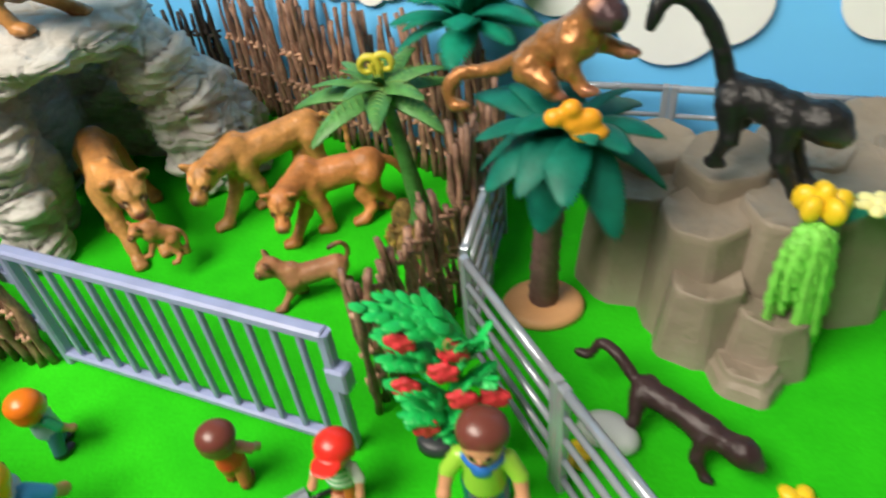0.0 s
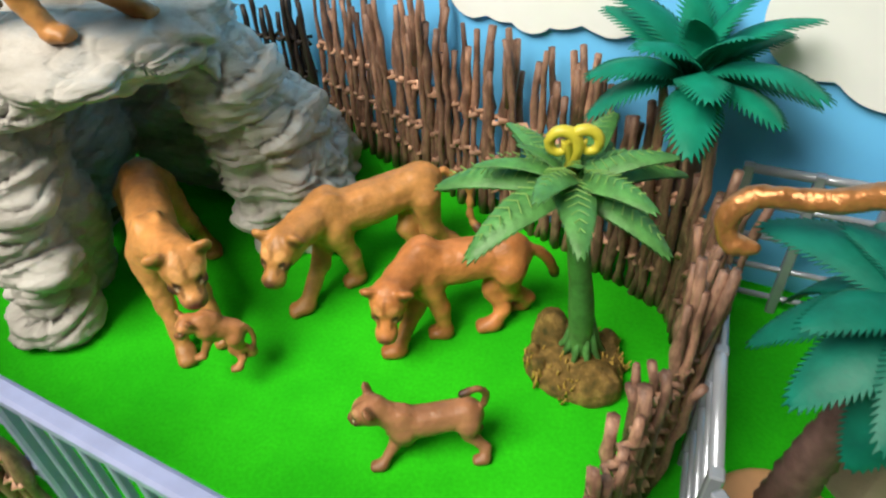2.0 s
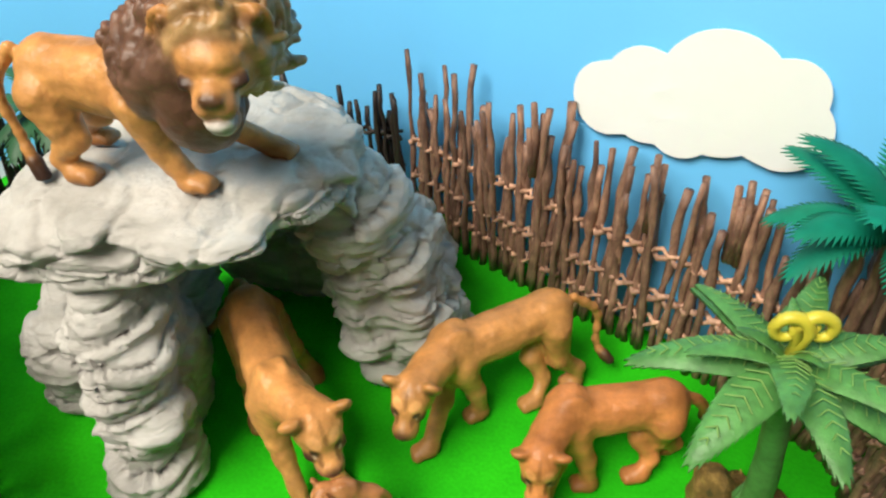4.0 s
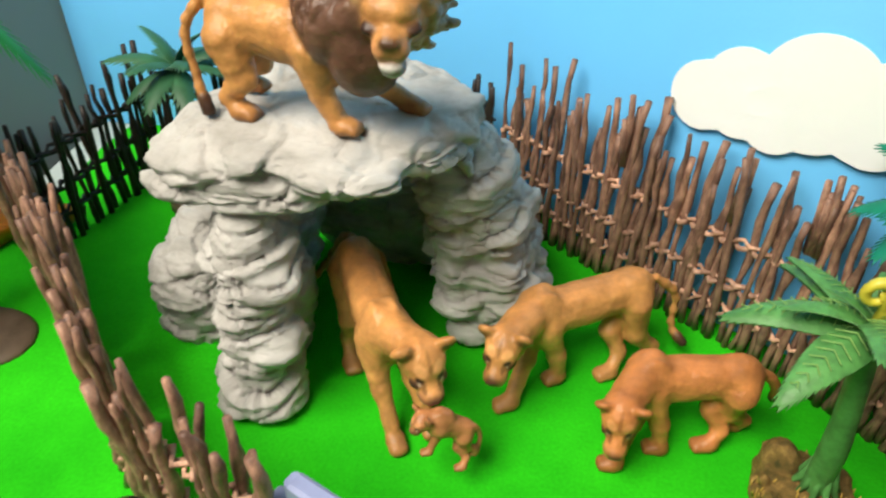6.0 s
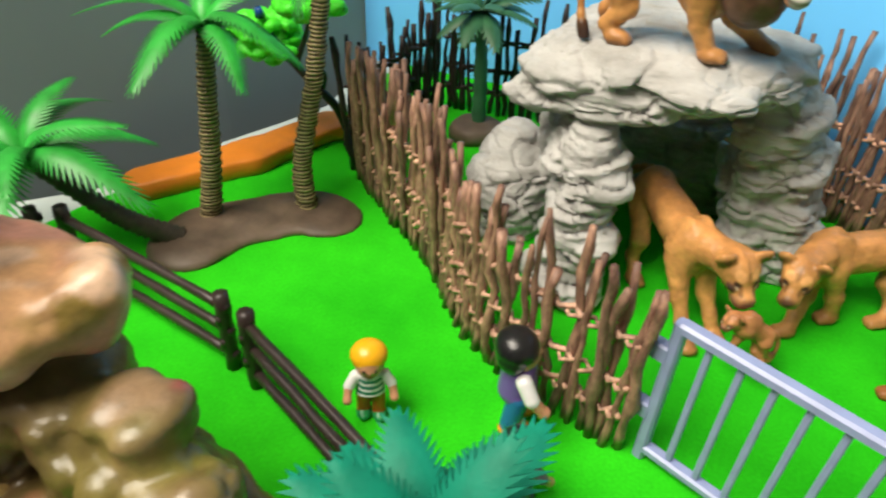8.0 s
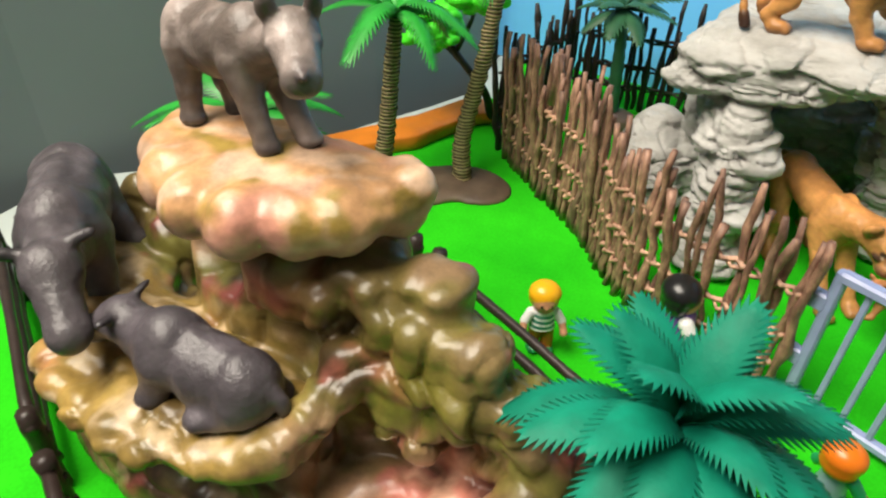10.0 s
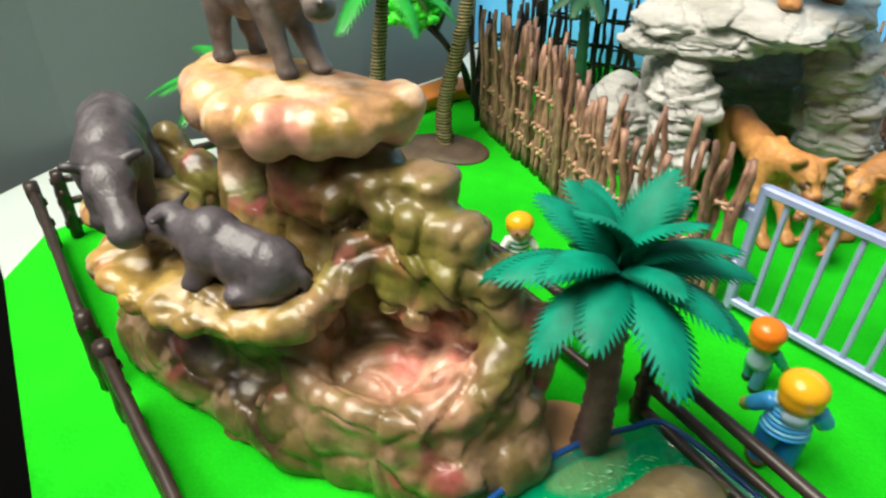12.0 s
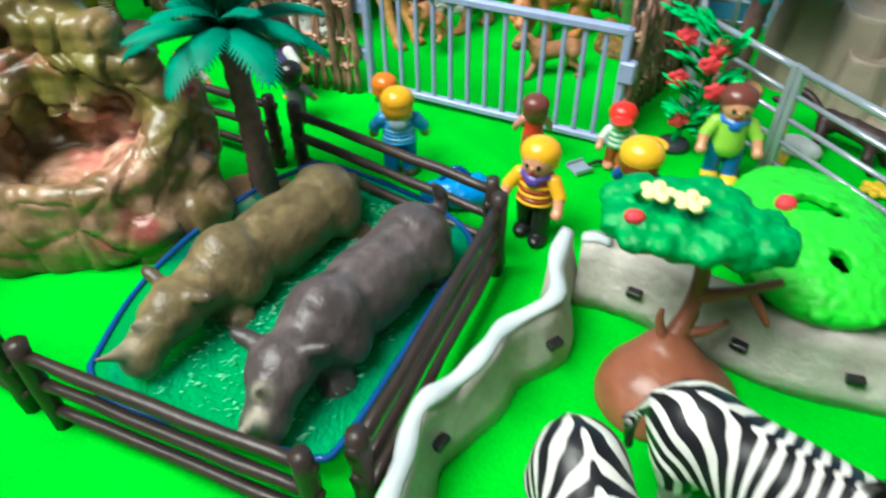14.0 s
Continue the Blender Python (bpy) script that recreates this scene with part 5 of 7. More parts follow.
    along = (pts - sho) @ fwd
    wavy = along + 0.010 * s * (fbm(pts * 40, 2) - 0.5)
    crease = np.exp(-((wavy + 0.018 * s) / (0.0042 * s)) ** 2) + np.exp(-((wavy + L * 0.86) / (0.0042 * s)) ** 2) + 0.7 * np.exp(-((wavy - 0.018 * s) / (0.004 * s)) ** 2)
    pts = pts + n * (0.0030 * s * (fbm(pts * 85, 3) - 0.5) - 0.0012 * s * crease)[:, None]
    # painted hide: pale patches on upward-facing parts, darker washes at random
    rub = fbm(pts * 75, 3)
    pale_top = np.clip((fbm(pts * 90 + 7, 3) - 0.50) * 6, 0, 1) * np.clip(n[:, 2] + 0.2, 0, 1)
    cols = cols * (0.76 + 0.46 * rub)[:, None] * (1 + 0.6 * pale_top)[:, None]
    if young:
        patch = np.clip((fbm(pts * 55 + 3, 3) - 0.47) * 5, 0, 1)[:, None] * np.clip(0.35 + n[:, 2:3], 0, 1)
        cols = cols * (1 - patch) + np.array([0.36, 0.30, 0.28]) * patch
    mid = (hip + sho) / 2
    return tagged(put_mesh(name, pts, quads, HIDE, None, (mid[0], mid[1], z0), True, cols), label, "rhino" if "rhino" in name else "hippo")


rhino("toy_rhino", (-0.131, 0.299, 0.032), (-0.171, 0.226, 0.031), (-0.186, 0.184, 0.034), (-0.198, 0.151, 0.022),
      [(-0.180, 0.210, 0.004), (-0.160, 0.204, 0.004), (-0.140, 0.318, 0.004), (-0.108, 0.296, 0.004)],
      "olive-brown toy rhino wading in the green pool", (0.140, 0.104, 0.050), (0.05, 0.038, 0.024), (0.25, 0.21, 0.15), 0.92, 0.018, big=1.08)
rhino("toy_rhino", (-0.062, 0.259, 0.034), (-0.098, 0.187, 0.033), (-0.112, 0.150, 0.034), (-0.114, 0.118, 0.022),
      [(-0.112, 0.172, 0.004), (-0.088, 0.164, 0.004), (-0.076, 0.276, 0.004), (-0.044, 0.254, 0.004)],
      "dark grey toy rhino with raised tail in the green pool", (0.078, 0.062, 0.064), (0.035, 0.028, 0.028), (0.28, 0.25, 0.20), 0.94, 0.018,
      tail=[(-0.050, 0.278, 0.042), (-0.046, 0.283, 0.052), (-0.051, 0.279, 0.066)], big=1.12)
rhino("toy_rhino_calf", (-0.432, 0.330, 0.240), (-0.392, 0.326, 0.243), (-0.362, 0.321, 0.254), (-0.342, 0.304, 0.245),
      [(-0.371, 0.333, 0.2015), (-0.381, 0.317, 0.2015), (-0.423, 0.338, 0.2015), (-0.430, 0.318, 0.2015)],
      "small grey toy rhino calf on top of the varnished rock", (0.125, 0.100, 0.088), (0.022, 0.018, 0.022), (0.045, 0.036, 0.044), 0.56, 0.004, True, ear=1.6, big=1.25)
rhino("toy_hippo", (-0.535, 0.302, 0.140), (-0.494, 0.272, 0.142), (-0.458, 0.247, 0.146), (-0.428, 0.232, 0.128),
      [(-0.474, 0.272, 0.100), (-0.496, 0.258, 0.100), (-0.512, 0.316, 0.098), (-0.540, 0.296, 0.098)],
      "dark grey toy hippo standing on the rock ledge", (0.080, 0.070, 0.078), (0.025, 0.022, 0.026), (0.11, 0.098, 0.108), 0.80, 0, ear=0.9)
rhino("toy_hippo", (-0.357, 0.264, 0.117), (-0.394, 0.258, 0.125), (-0.424, 0.255, 0.128), (-0.445, 0.249, 0.116),
      [(-0.396, 0.243, 0.102), (-0.408, 0.262, 0.102), (-0.366, 0.246, 0.104), (-0.350, 0.276, 0.104)],
      "dark grey toy hippo sitting on the rock ledge", (0.076, 0.066, 0.076), (0.025, 0.022, 0.026), (0.10, 0.09, 0.10), 0.64, 0, ear=0.9)


def monkey(name, hip, sho, head, nose, paws, tail, label, coat, face, foot, size, mat):
    hip, sho, head, nose = V(hip), V(sho), V(head), V(nose)
    fwd, up = unit((sho - hip) * V(1, 1, 0)), V(0, 0, 1)
    side = np.cross(up, fwd)
    s = size
    la = unit(nose - head)
    pr = [cone(hip, (hip + sho) / 2 + up * 0.002 * s, 0.0115 * s, 0.0105 * s, coat), cone((hip + sho) / 2 + up * 0.002 * s, sho, 0.0105 * s, 0.0125 * s, coat), cone(sho, head, 0.0105 * s, 0.009 * s, coat), ball(head, (0.0090 if mat is GLOSSY_FUR else 0.0122) * s, face if mat is GLOSSY_FUR else coat), ball(head + la * 0.006 * s, 0.0088 * s, face), ball(nose - la * 0.002 * s, 0.0055 * s, face)]
    for i, paw in enumerate(paws):
        paw = V(paw)
        k = 1 if i % 2 == 0 else -1
        root = (sho if i < 2 else hip) + side * k * 0.0085 * s - up * 0.003 * s
        mid = (root + paw) / 2 + fwd * (0.006 if i >= 2 else -0.004) * s + side * k * 0.002
        pr += [cone(root, mid, (0.0085 if i >= 2 else 0.0068) * s, 0.0052 * s, coat), cone(mid, paw, 0.005 * s, 0.0036 * s, coat), ball(paw + fwd * 0.003 * s, (0.0065 * s, 0.0035 * s, 0.0028 * s), foot, np.c_[fwd, side, up])]
    T = bent(tail, 16)
    for i in range(15):
        thick = (0.0038 if mat is GLOSSY_FUR else 0.0046) * s - 0.0001 * i
        pr.append(cone(T[i], T[i + 1], thick, thick - 0.0001, coat))
    z0 = min(V(p)[2] for p in paws)
    pts, quads, cols = melt(pr, 0.0012, 0.004 * s, (), None, 0.0015)
    n = normals(pts, quads)
    pts = pts + n * (0.0020 * s * (fbm(pts * V(260, 260, 170), 3) - 0.5))[:, None]
    return tagged(put_mesh(name, pts, quads, mat, None, (hip[0], hip[1], z0), True, cols), label, "monkey")


monkey("toy_monkey", (0.192, 0.566, 0.196), (0.213, 0.552, 0.213), (0.222, 0.546, 0.229), (0.230, 0.536, 0.226),
       [(0.236, 0.548, 0.205), (0.215, 0.538, 0.190), (0.200, 0.574, 0.182), (0.200, 0.550, 0.182)],
       [(0.185, 0.572, 0.196), (0.170, 0.580, 0.185), (0.150, 0.588, 0.180), (0.141, 0.588, 0.172), (0.143, 0.585, 0.161), (0.151, 0.583, 0.161)],
       "glossy golden-brown toy monkey climbing on the broad palm leaves", (0.40, 0.175, 0.060), (0.10, 0.06, 0.07), (0.38, 0.17, 0.11), 1.0, GLOSSY_FUR)
monkey("toy_monkey", (0.306, 0.575, 0.164), (0.331, 0.558, 0.158), (0.347, 0.548, 0.158), (0.356, 0.541, 0.150),
       [(0.350, 0.556, 0.114), (0.338, 0.540, 0.116), (0.310, 0.590, 0.124), (0.298, 0.570, 0.122)],
       [(0.301, 0.578, 0.170), (0.294, 0.578, 0.190), (0.284, 0.578, 0.208), (0.270, 0.578, 0.221), (0.258, 0.576, 0.219), (0.254, 0.574, 0.207)],
       "black toy monkey with a long curled tail on the cliff", (0.012, 0.012, 0.014), (0.055, 0.048, 0.05), (0.02, 0.018, 0.018), 1.0, FUR)
monkey("toy_monkey", (0.252, 0.474, 0.026), (0.282, 0.446, 0.023), (0.297, 0.432, 0.024), (0.305, 0.425, 0.020),
       [(0.296, 0.446, 0.003), (0.279, 0.430, 0.003), (0.256, 0.486, 0.003), (0.238, 0.460, 0.003)],
       [(0.246, 0.480, 0.030), (0.238, 0.490, 0.038), (0.229, 0.500, 0.038), (0.222, 0.500, 0.028), (0.215, 0.503, 0.028)],
       "dark brown toy monkey walking on the green felt", (0.035, 0.018, 0.02), (0.05, 0.04, 0.045), (0.02, 0.018, 0.018), 0.72, FUR)


def zebra(at, turn, label):
    """Built along its own x axis, so that the stripes ring the body."""
    w = (1, 1, 1)
    k = (0.06, 0.06, 0.06)
    pr = [cone((-0.03, 0, 0.062), (0.03, 0, 0.062), 0.0185, 0.0175, w), ball((-0.033, 0, 0.063), (0.021, 0.019, 0.021), w), ball((0.0, 0, 0.056), (0.04, 0.0195, 0.019), w), cone((0.036, 0, 0.066), (0.062, 0, 0.092), 0.0135, 0.0092, w), cone((0.062, 0, 0.092), (0.084, 0, 0.078), 0.0095, 0.0062, w), ball((0.086, 0, 0.077), (0.006, 0.006, 0.0055), k)]
    for sx in (-0.034, 0.034):
        for sy in (-1, 1):
            pr += [cone((sx, 0.010 * sy, 0.052), (sx + (0.004 if sx < 0 else 0), 0.011 * sy, 0.028), 0.0115, 0.0058, w), cone((sx + (0.004 if sx < 0 else 0), 0.011 * sy, 0.028), (sx, 0.011 * sy, 0.003), 0.0055, 0.0042, w), ball((sx + 0.002, 0.011 * sy, 0.003), (0.006, 0.005, 0.0035), k)]
    for sy in (-1, 1):
        pr.append(cone((0.058, 0.006 * sy, 0.098), (0.056, 0.010 * sy, 0.110), 0.0035, 0.0022, w))
    pr += [cone((-0.052, 0, 0.068), (-0.06, 0, 0.045), 0.0026, 0.002, w), cone((-0.06, 0, 0.045), (-0.058, 0, 0.028), 0.003, 0.0022, k)]
    for i in range(9):
        t = i / 8
        pr.append(ball((0.030 + 0.032 * t, 0, 0.080 + 0.022 * t), (0.005, 0.0018, 0.006), k))
    pts, quads, cols = melt(pr, 0.0012, 0.005, (), 0, 0.0012)
    x, y, z = pts.T
    # upright rings on the barrel, slanting back over the haunch, along the rump, finer on neck and legs
    haunch = np.clip((-0.004 - x) / 0.030, 0, 1)
    around = np.arctan2(np.abs(y), np.maximum(z - 0.050, 0.002))
    slant = x * (1 - 0.50 * haunch) - haunch * 0.0240 * around
    leg = np.clip((0.040 - z) / 0.010, 0, 1)
    ring = slant * (1 - leg) / (0.0070 + 0.0006 * haunch) + leg * z / 0.0075
    ring = ring + 0.85 * (fbm(pts * 55 + 3, 2) - 0.5) + np.where(np.abs(y) < 0.0016, 0.2, 0)
    ob = put_mesh("toy_zebra", pts, quads, ZEBRA, None, (0, 0, 0), True, cols)
    att = ob.data.attributes.new("stripe", "FLOAT", "POINT")
    att.data.foreach_set("value", (2 * math.pi * ring).astype(np.float32))
    ob.matrix_basis = pose(*at, 0, 0, turn)
    return tagged(ob, label, "zebra", "toy zebras")


zebra((0.112, 0.102, 0.0), -32, "black and white striped toy zebra on green felt")
zebra((0.043, 0.062, 0.0), -76, "black and white striped toy zebra beside the stone wall")


# ---- plants ----
def leaf_mesh(name, L, W, n, droop, fold, inner, mat, thick=0.0007, lift=0.0, sweep=0.6, peak=0.8):
    """A moulded leaf along x with toothed edges; inner: how far in the gaps between the teeth reach (1: none)."""
    pts, faces = [], []

    def spot(t, y):
        return (L * t * (1 - 0.12 * t), y, lift * L * t - droop * L * t * t - fold * abs(y) + 0.0016 * (1 - t))

    def half(t):
        return W * (0.12 + 0.88 * math.sin(math.pi * min(1, 0.05 + t * 0.95) ** peak) ** 0.8) * (1 if t < 0.94 else 1 - (t - 0.94) * 10)

    for i in range(n + 1):
        t = i / n
        pts.append(spot(t, 0))
        for s in (1, -1):
            pts.append(spot(t, s * max(half(t) * inner, 0.0007)))
    for i in range(n):
        a, b = 3 * i, 3 * i + 3
        faces.append((a, b, b + 1, a + 1))
        faces.append((a, a + 2, b + 2, b))
        if inner < 0.98:
            t = (i + 0.5) / n
            for s in (1, -1):
                t2 = min(1.03, t + sweep / n * 2)
                pts.append(spot(t2, s * half(t)))
                k = len(pts) - 1
                faces.append((a + 1, b + 1, k) if s > 0 else (b + 2, a + 2, k))
    p, f = thicken(pts, faces, thick)
    me = bpy.data.meshes.new(name)
    me.from_pydata(p.tolist(), [], f)
    me.polygons.foreach_set("use_smooth", [len(q) == 4 for q in f])
    me.materials.append(mat)
    return me


def set_leaves(t, name, meshes, crown, rings, seed, label=""):
    """Rings of leaves round a crown: (count, tilt up in degrees, size, first azimuth)."""
    rnd = random.Random(seed)
    base = Vector(crown) - Vector(t.matrix_basis.translation)
    for count, tilt, size, first in rings:
        for i in range(count):
            ob = new(name, rnd.choice(meshes))
            ob.parent = t
            az = first + 360 * i / count + rnd.uniform(-9, 9)
            s = size * rnd.uniform(0.9, 1.1)
            ob.matrix_basis = Matrix.Translation(base) @ pose(0, 0, 0, rnd.uniform(-12, 12), 0, 0) @ pose(0, 0, 0, 0, 0, az) @ pose(0, 0, 0, 0, -(tilt + rnd.uniform(-7, 7)), 0) @ Matrix.Scale(s, 4)
            if label:
                tagged(ob, label)


def trunk_part(t, pts, r0, r1, mat, rings=0, n=26, seed=0):
    rnd = random.Random(seed)
    P = bent(pts, n)
    R = []
    for i in range(n):
        u = i / (n - 1)
        r = r0 + (r1 - r0) * u
        if rings:
            r *= 1.09 if i % 2 else 0.91
        R.append(r * rnd.uniform(0.95, 1.05))
    q, f = tube(P, R, 11)
    return put_mesh("trunk", q, f, mat, t, tuple(P[0]))


def disc_part(t, c, rx, ry, h, mat, name="base", lumps=0.0, seed=0):
    m = 28
    ring = []
    for i in range(m):
        a = 2 * math.pi * i / m
        k = 1 + lumps * (fbm(np.array([[math.cos(a) * 1.3 + seed, math.sin(a) * 1.3, 2.0]]))[0] - 0.5)
        ring.append((math.cos(a) * rx * k, math.sin(a) * ry * k))
    pts, faces = [], []
    prof = [(1.0, 0.0), (1.0, h * 0.45), (0.93, h * 0.85), (0.82, h), (0.4, h * 1.04)]
    for s, z in prof:
        pts += [(c[0] + x * s, c[1] + y * s, c[2] + z) for x, y in ring]
    for k in range(len(prof) - 1):
        faces += [(k * m + i, k * m + (i + 1) % m, (k + 1) * m + (i + 1) % m, (k + 1) * m + i) for i in range(m)]
    faces += [tuple(range(m))[::-1], tuple((len(prof) - 1) * m + i for i in range(m))]
    return put_mesh(name, pts, faces, mat, t, tuple(c))


FAN_LEAVES = [leaf_mesh("leaf", 0.072, 0.0142, 21, d, 0.34, 0.60, TEAL_LEAF, lift=l, sweep=0.8, peak=1.1) for d, l in ((0.64, 0.45), (0.76, 0.50), (0.54, 0.40))]
BROAD_LEAVES = [leaf_mesh("leaf", 0.072, 0.0160, 28, d, 0.36, 0.80, DEEP_TEAL, 0.0010, lift=l, peak=0.85) for d, l in ((0.60, 0.34), (0.78, 0.36))]
FEATHERS = [leaf_mesh("frond", 0.092, 0.0170, 22, d, 0.40, 0.34, PALM_LEAF, 0.0008, lift=l, sweep=0.9, peak=0.9) for d, l in ((1.05, 0.45), (1.30, 0.48), (0.85, 0.4))]
DULL_LEAVES = [leaf_mesh("frond", 0.062, 0.012, 10, d, 0.4, 0.6, OLIVE_LEAF, lift=0.2) for d in (0.45, 0.6)]
FERN_LEAVES = [leaf_mesh("leaf", 0.074, 0.0110, 16, d, 0.45, 0.97, FERN_LEAF, 0.0012, lift=l, peak=0.58) for d, l in ((0.34, 0.20), (0.46, 0.24))]


def fan_palm(base, crown, label, rings, seed, disc=None, trunk_r=(0.0105, 0.0075)):
    t = thing("palm_tree", (base[0], base[1], 0), label, "palm tree", "dark teal palms")
    b, c = V(base), V(crown)
    trunk_part(t, [b, b * 0.6 + c * 0.4 + V(0.003, -0.004, 0), c], *trunk_r, TRUNK, 1, 24, seed)
    if disc:
        disc_part(t, disc[:3], disc[3], disc[3] * 0.92, 0.007, TAN)
    set_leaves(t, "leaf", FAN_LEAVES, crown, rings, seed)
    return t


fan_palm((-0.190, 0.337, 0.004), (-0.192, 0.333, 0.134), "dark teal toy palm with brown trunk by the rhino pool",
         [(6, -4, 1.02, 10), (6, 16, 0.92, 38), (6, 44, 0.86, 12), (4, 66, 0.84, 70), (4, 34, 0.42, 200)], 21, (-0.202, 0.333, 0.0, 0.038))
fan_palm((0.168, 0.741, 0.0), (0.147, 0.722, 0.156), "dark teal toy palm behind the stick fence",
         [(7, 6, 0.96, 0), (6, 30, 0.96, 25), (5, 54, 0.92, 10), (3, 76, 0.8, 0)], 22)


def broad_palm():
    t = thing("palm_tree", (0.202, 0.568, 0), "broad-leaved dark teal toy palm with amber blossom in monkey pen", "palm tree", "dark teal palms")
    trunk_part(t, [(0.198, 0.574, 0.004), (0.200, 0.568, 0.07), (0.210, 0.562, 0.151)], 0.0105, 0.008, TRUNK, 1, 26, 3)
    disc_part(t, (0.198, 0.572, 0), 0.030, 0.026, 0.007, TAN)
    set_leaves(t, "leaf", BROAD_LEAVES, (0.210, 0.562, 0.153), [(8, -6, 0.94, -12), (7, 20, 0.86, 40), (5, 44, 0.66, 0), (1, -34, 0.92, -112)], 31)
    pr = [ball((0.210, 0.531, 0.175), (0.0070, 0.0060, 0.0056), (1, 1, 1))]
    for dx, dz, r in ((-0.0100, 0.0035, 0.0058), (-0.0015, 0.0085, 0.0056), (0.0080, 0.0020, 0.0066), (0.0045, -0.0060, 0.0062), (0.0125, -0.0065, 0.0062)):
        pr.append(ball((0.210 + dx, 0.530, 0.175 + dz), (r, 0.0050, r * 0.92), (1, 1, 1)))
    p, q, _ = melt(pr, 0.0013, 0.003)
    tagged(put_mesh("blossom", p, q, AMBER, t, (0.214, 0.53, 0.17)), "amber plastic blossom")


broad_palm()


def palm_island():
    t = thing("palm_island", (-0.49, 0.60, 0), "three leaning toy palms with ringed trunks on a brown island", "palm trees")
    w = (1, 1, 1)
    pr = [ball((-0.468, 0.640, 0), (0.043, 0.034, 0.009), w), ball((-0.505, 0.610, 0), (0.036, 0.036, 0.009), w), ball((-0.532, 0.570, 0), (0.040, 0.042, 0.010), w), ball((-0.530, 0.540, 0), (0.032, 0.026, 0.009), w)]
    p, q, _ = melt(pr, 0.0026, 0.014, (), -0.001)
    p = p + np.c_[np.zeros((len(p), 2)), 0.0022 * (fbm(p * 70) - 0.5)]
    put_mesh("island_base", p, q, BROWN_BASE, t, (-0.5, 0.6, 0))
    for line, crown, rings, seed in (
            ([(-0.476, 0.636, 0.006), (-0.480, 0.640, 0.05), (-0.468, 0.652, 0.13), (-0.455, 0.664, 0.245)], (-0.455, 0.664, 0.245), [(7, 6, 0.8, 20), (5, 38, 0.8, 50)], 41),
            ([(-0.540, 0.584, 0.006), (-0.532, 0.588, 0.06), (-0.531, 0.597, 0.12), (-0.530, 0.604, 0.164)], (-0.530, 0.604, 0.164), [(6, 20, 0.80, 25), (5, 48, 0.80, 60)], 42),
            ([(-0.538, 0.548, 0.006), (-0.560, 0.526, 0.026), (-0.580, 0.508, 0.052), (-0.608, 0.488, 0.088)], (-0.608, 0.488, 0.088), [(7, 26, 1.0, 10), (5, 50, 0.9, 30)], 43)):
        trunk_part(t, line, 0.0095, 0.0062, DARK_BARK if seed == 43 else RINGED, 1, 46, seed)
        set_leaves(t, "frond", FEATHERS, crown, rings, seed)
        pcs = []
        rnd = random.Random(seed)
        for i in range(11):
            a = 2 * math.pi * i / 11
            b = V(line[0]) + V(0, 0, 0.001)
            e = b + V(math.cos(a) * 0.015, math.sin(a) * 0.015, -0.002) * rnd.uniform(0.7, 1.1)
            pcs.append(tube([b, (b + e) / 2 + V(0, 0, 0.002), e], [0.003, 0.0024, 0.0008], 5))
        q2, f2 = joined(pcs)
        put_mesh("root", q2, f2, BLACK_TWIG, t, line[0])


palm_island()


def back_palm():
    t = thing("palm_tree", (-0.412, 0.860, 0), "dull green toy palm behind the cave rock", "palm tree")
    trunk_part(t, [(-0.412, 0.860, 0.004), (-0.415, 0.863, 0.07), (-0.420, 0.868, 0.128)], 0.008, 0.006, OLIVE_LEAF, 1, 20, 5)
    disc_part(t, (-0.410, 0.855, 0), 0.03, 0.028, 0.016, BROWN_BASE, "base", 0.5, 3)
    set_leaves(t, "frond", DULL_LEAVES, (-0.420, 0.868, 0.130), [(8, 4, 1.0, 0), (6, 35, 0.9, 20), (2, 70, 0.7, 0)], 51)


back_palm()


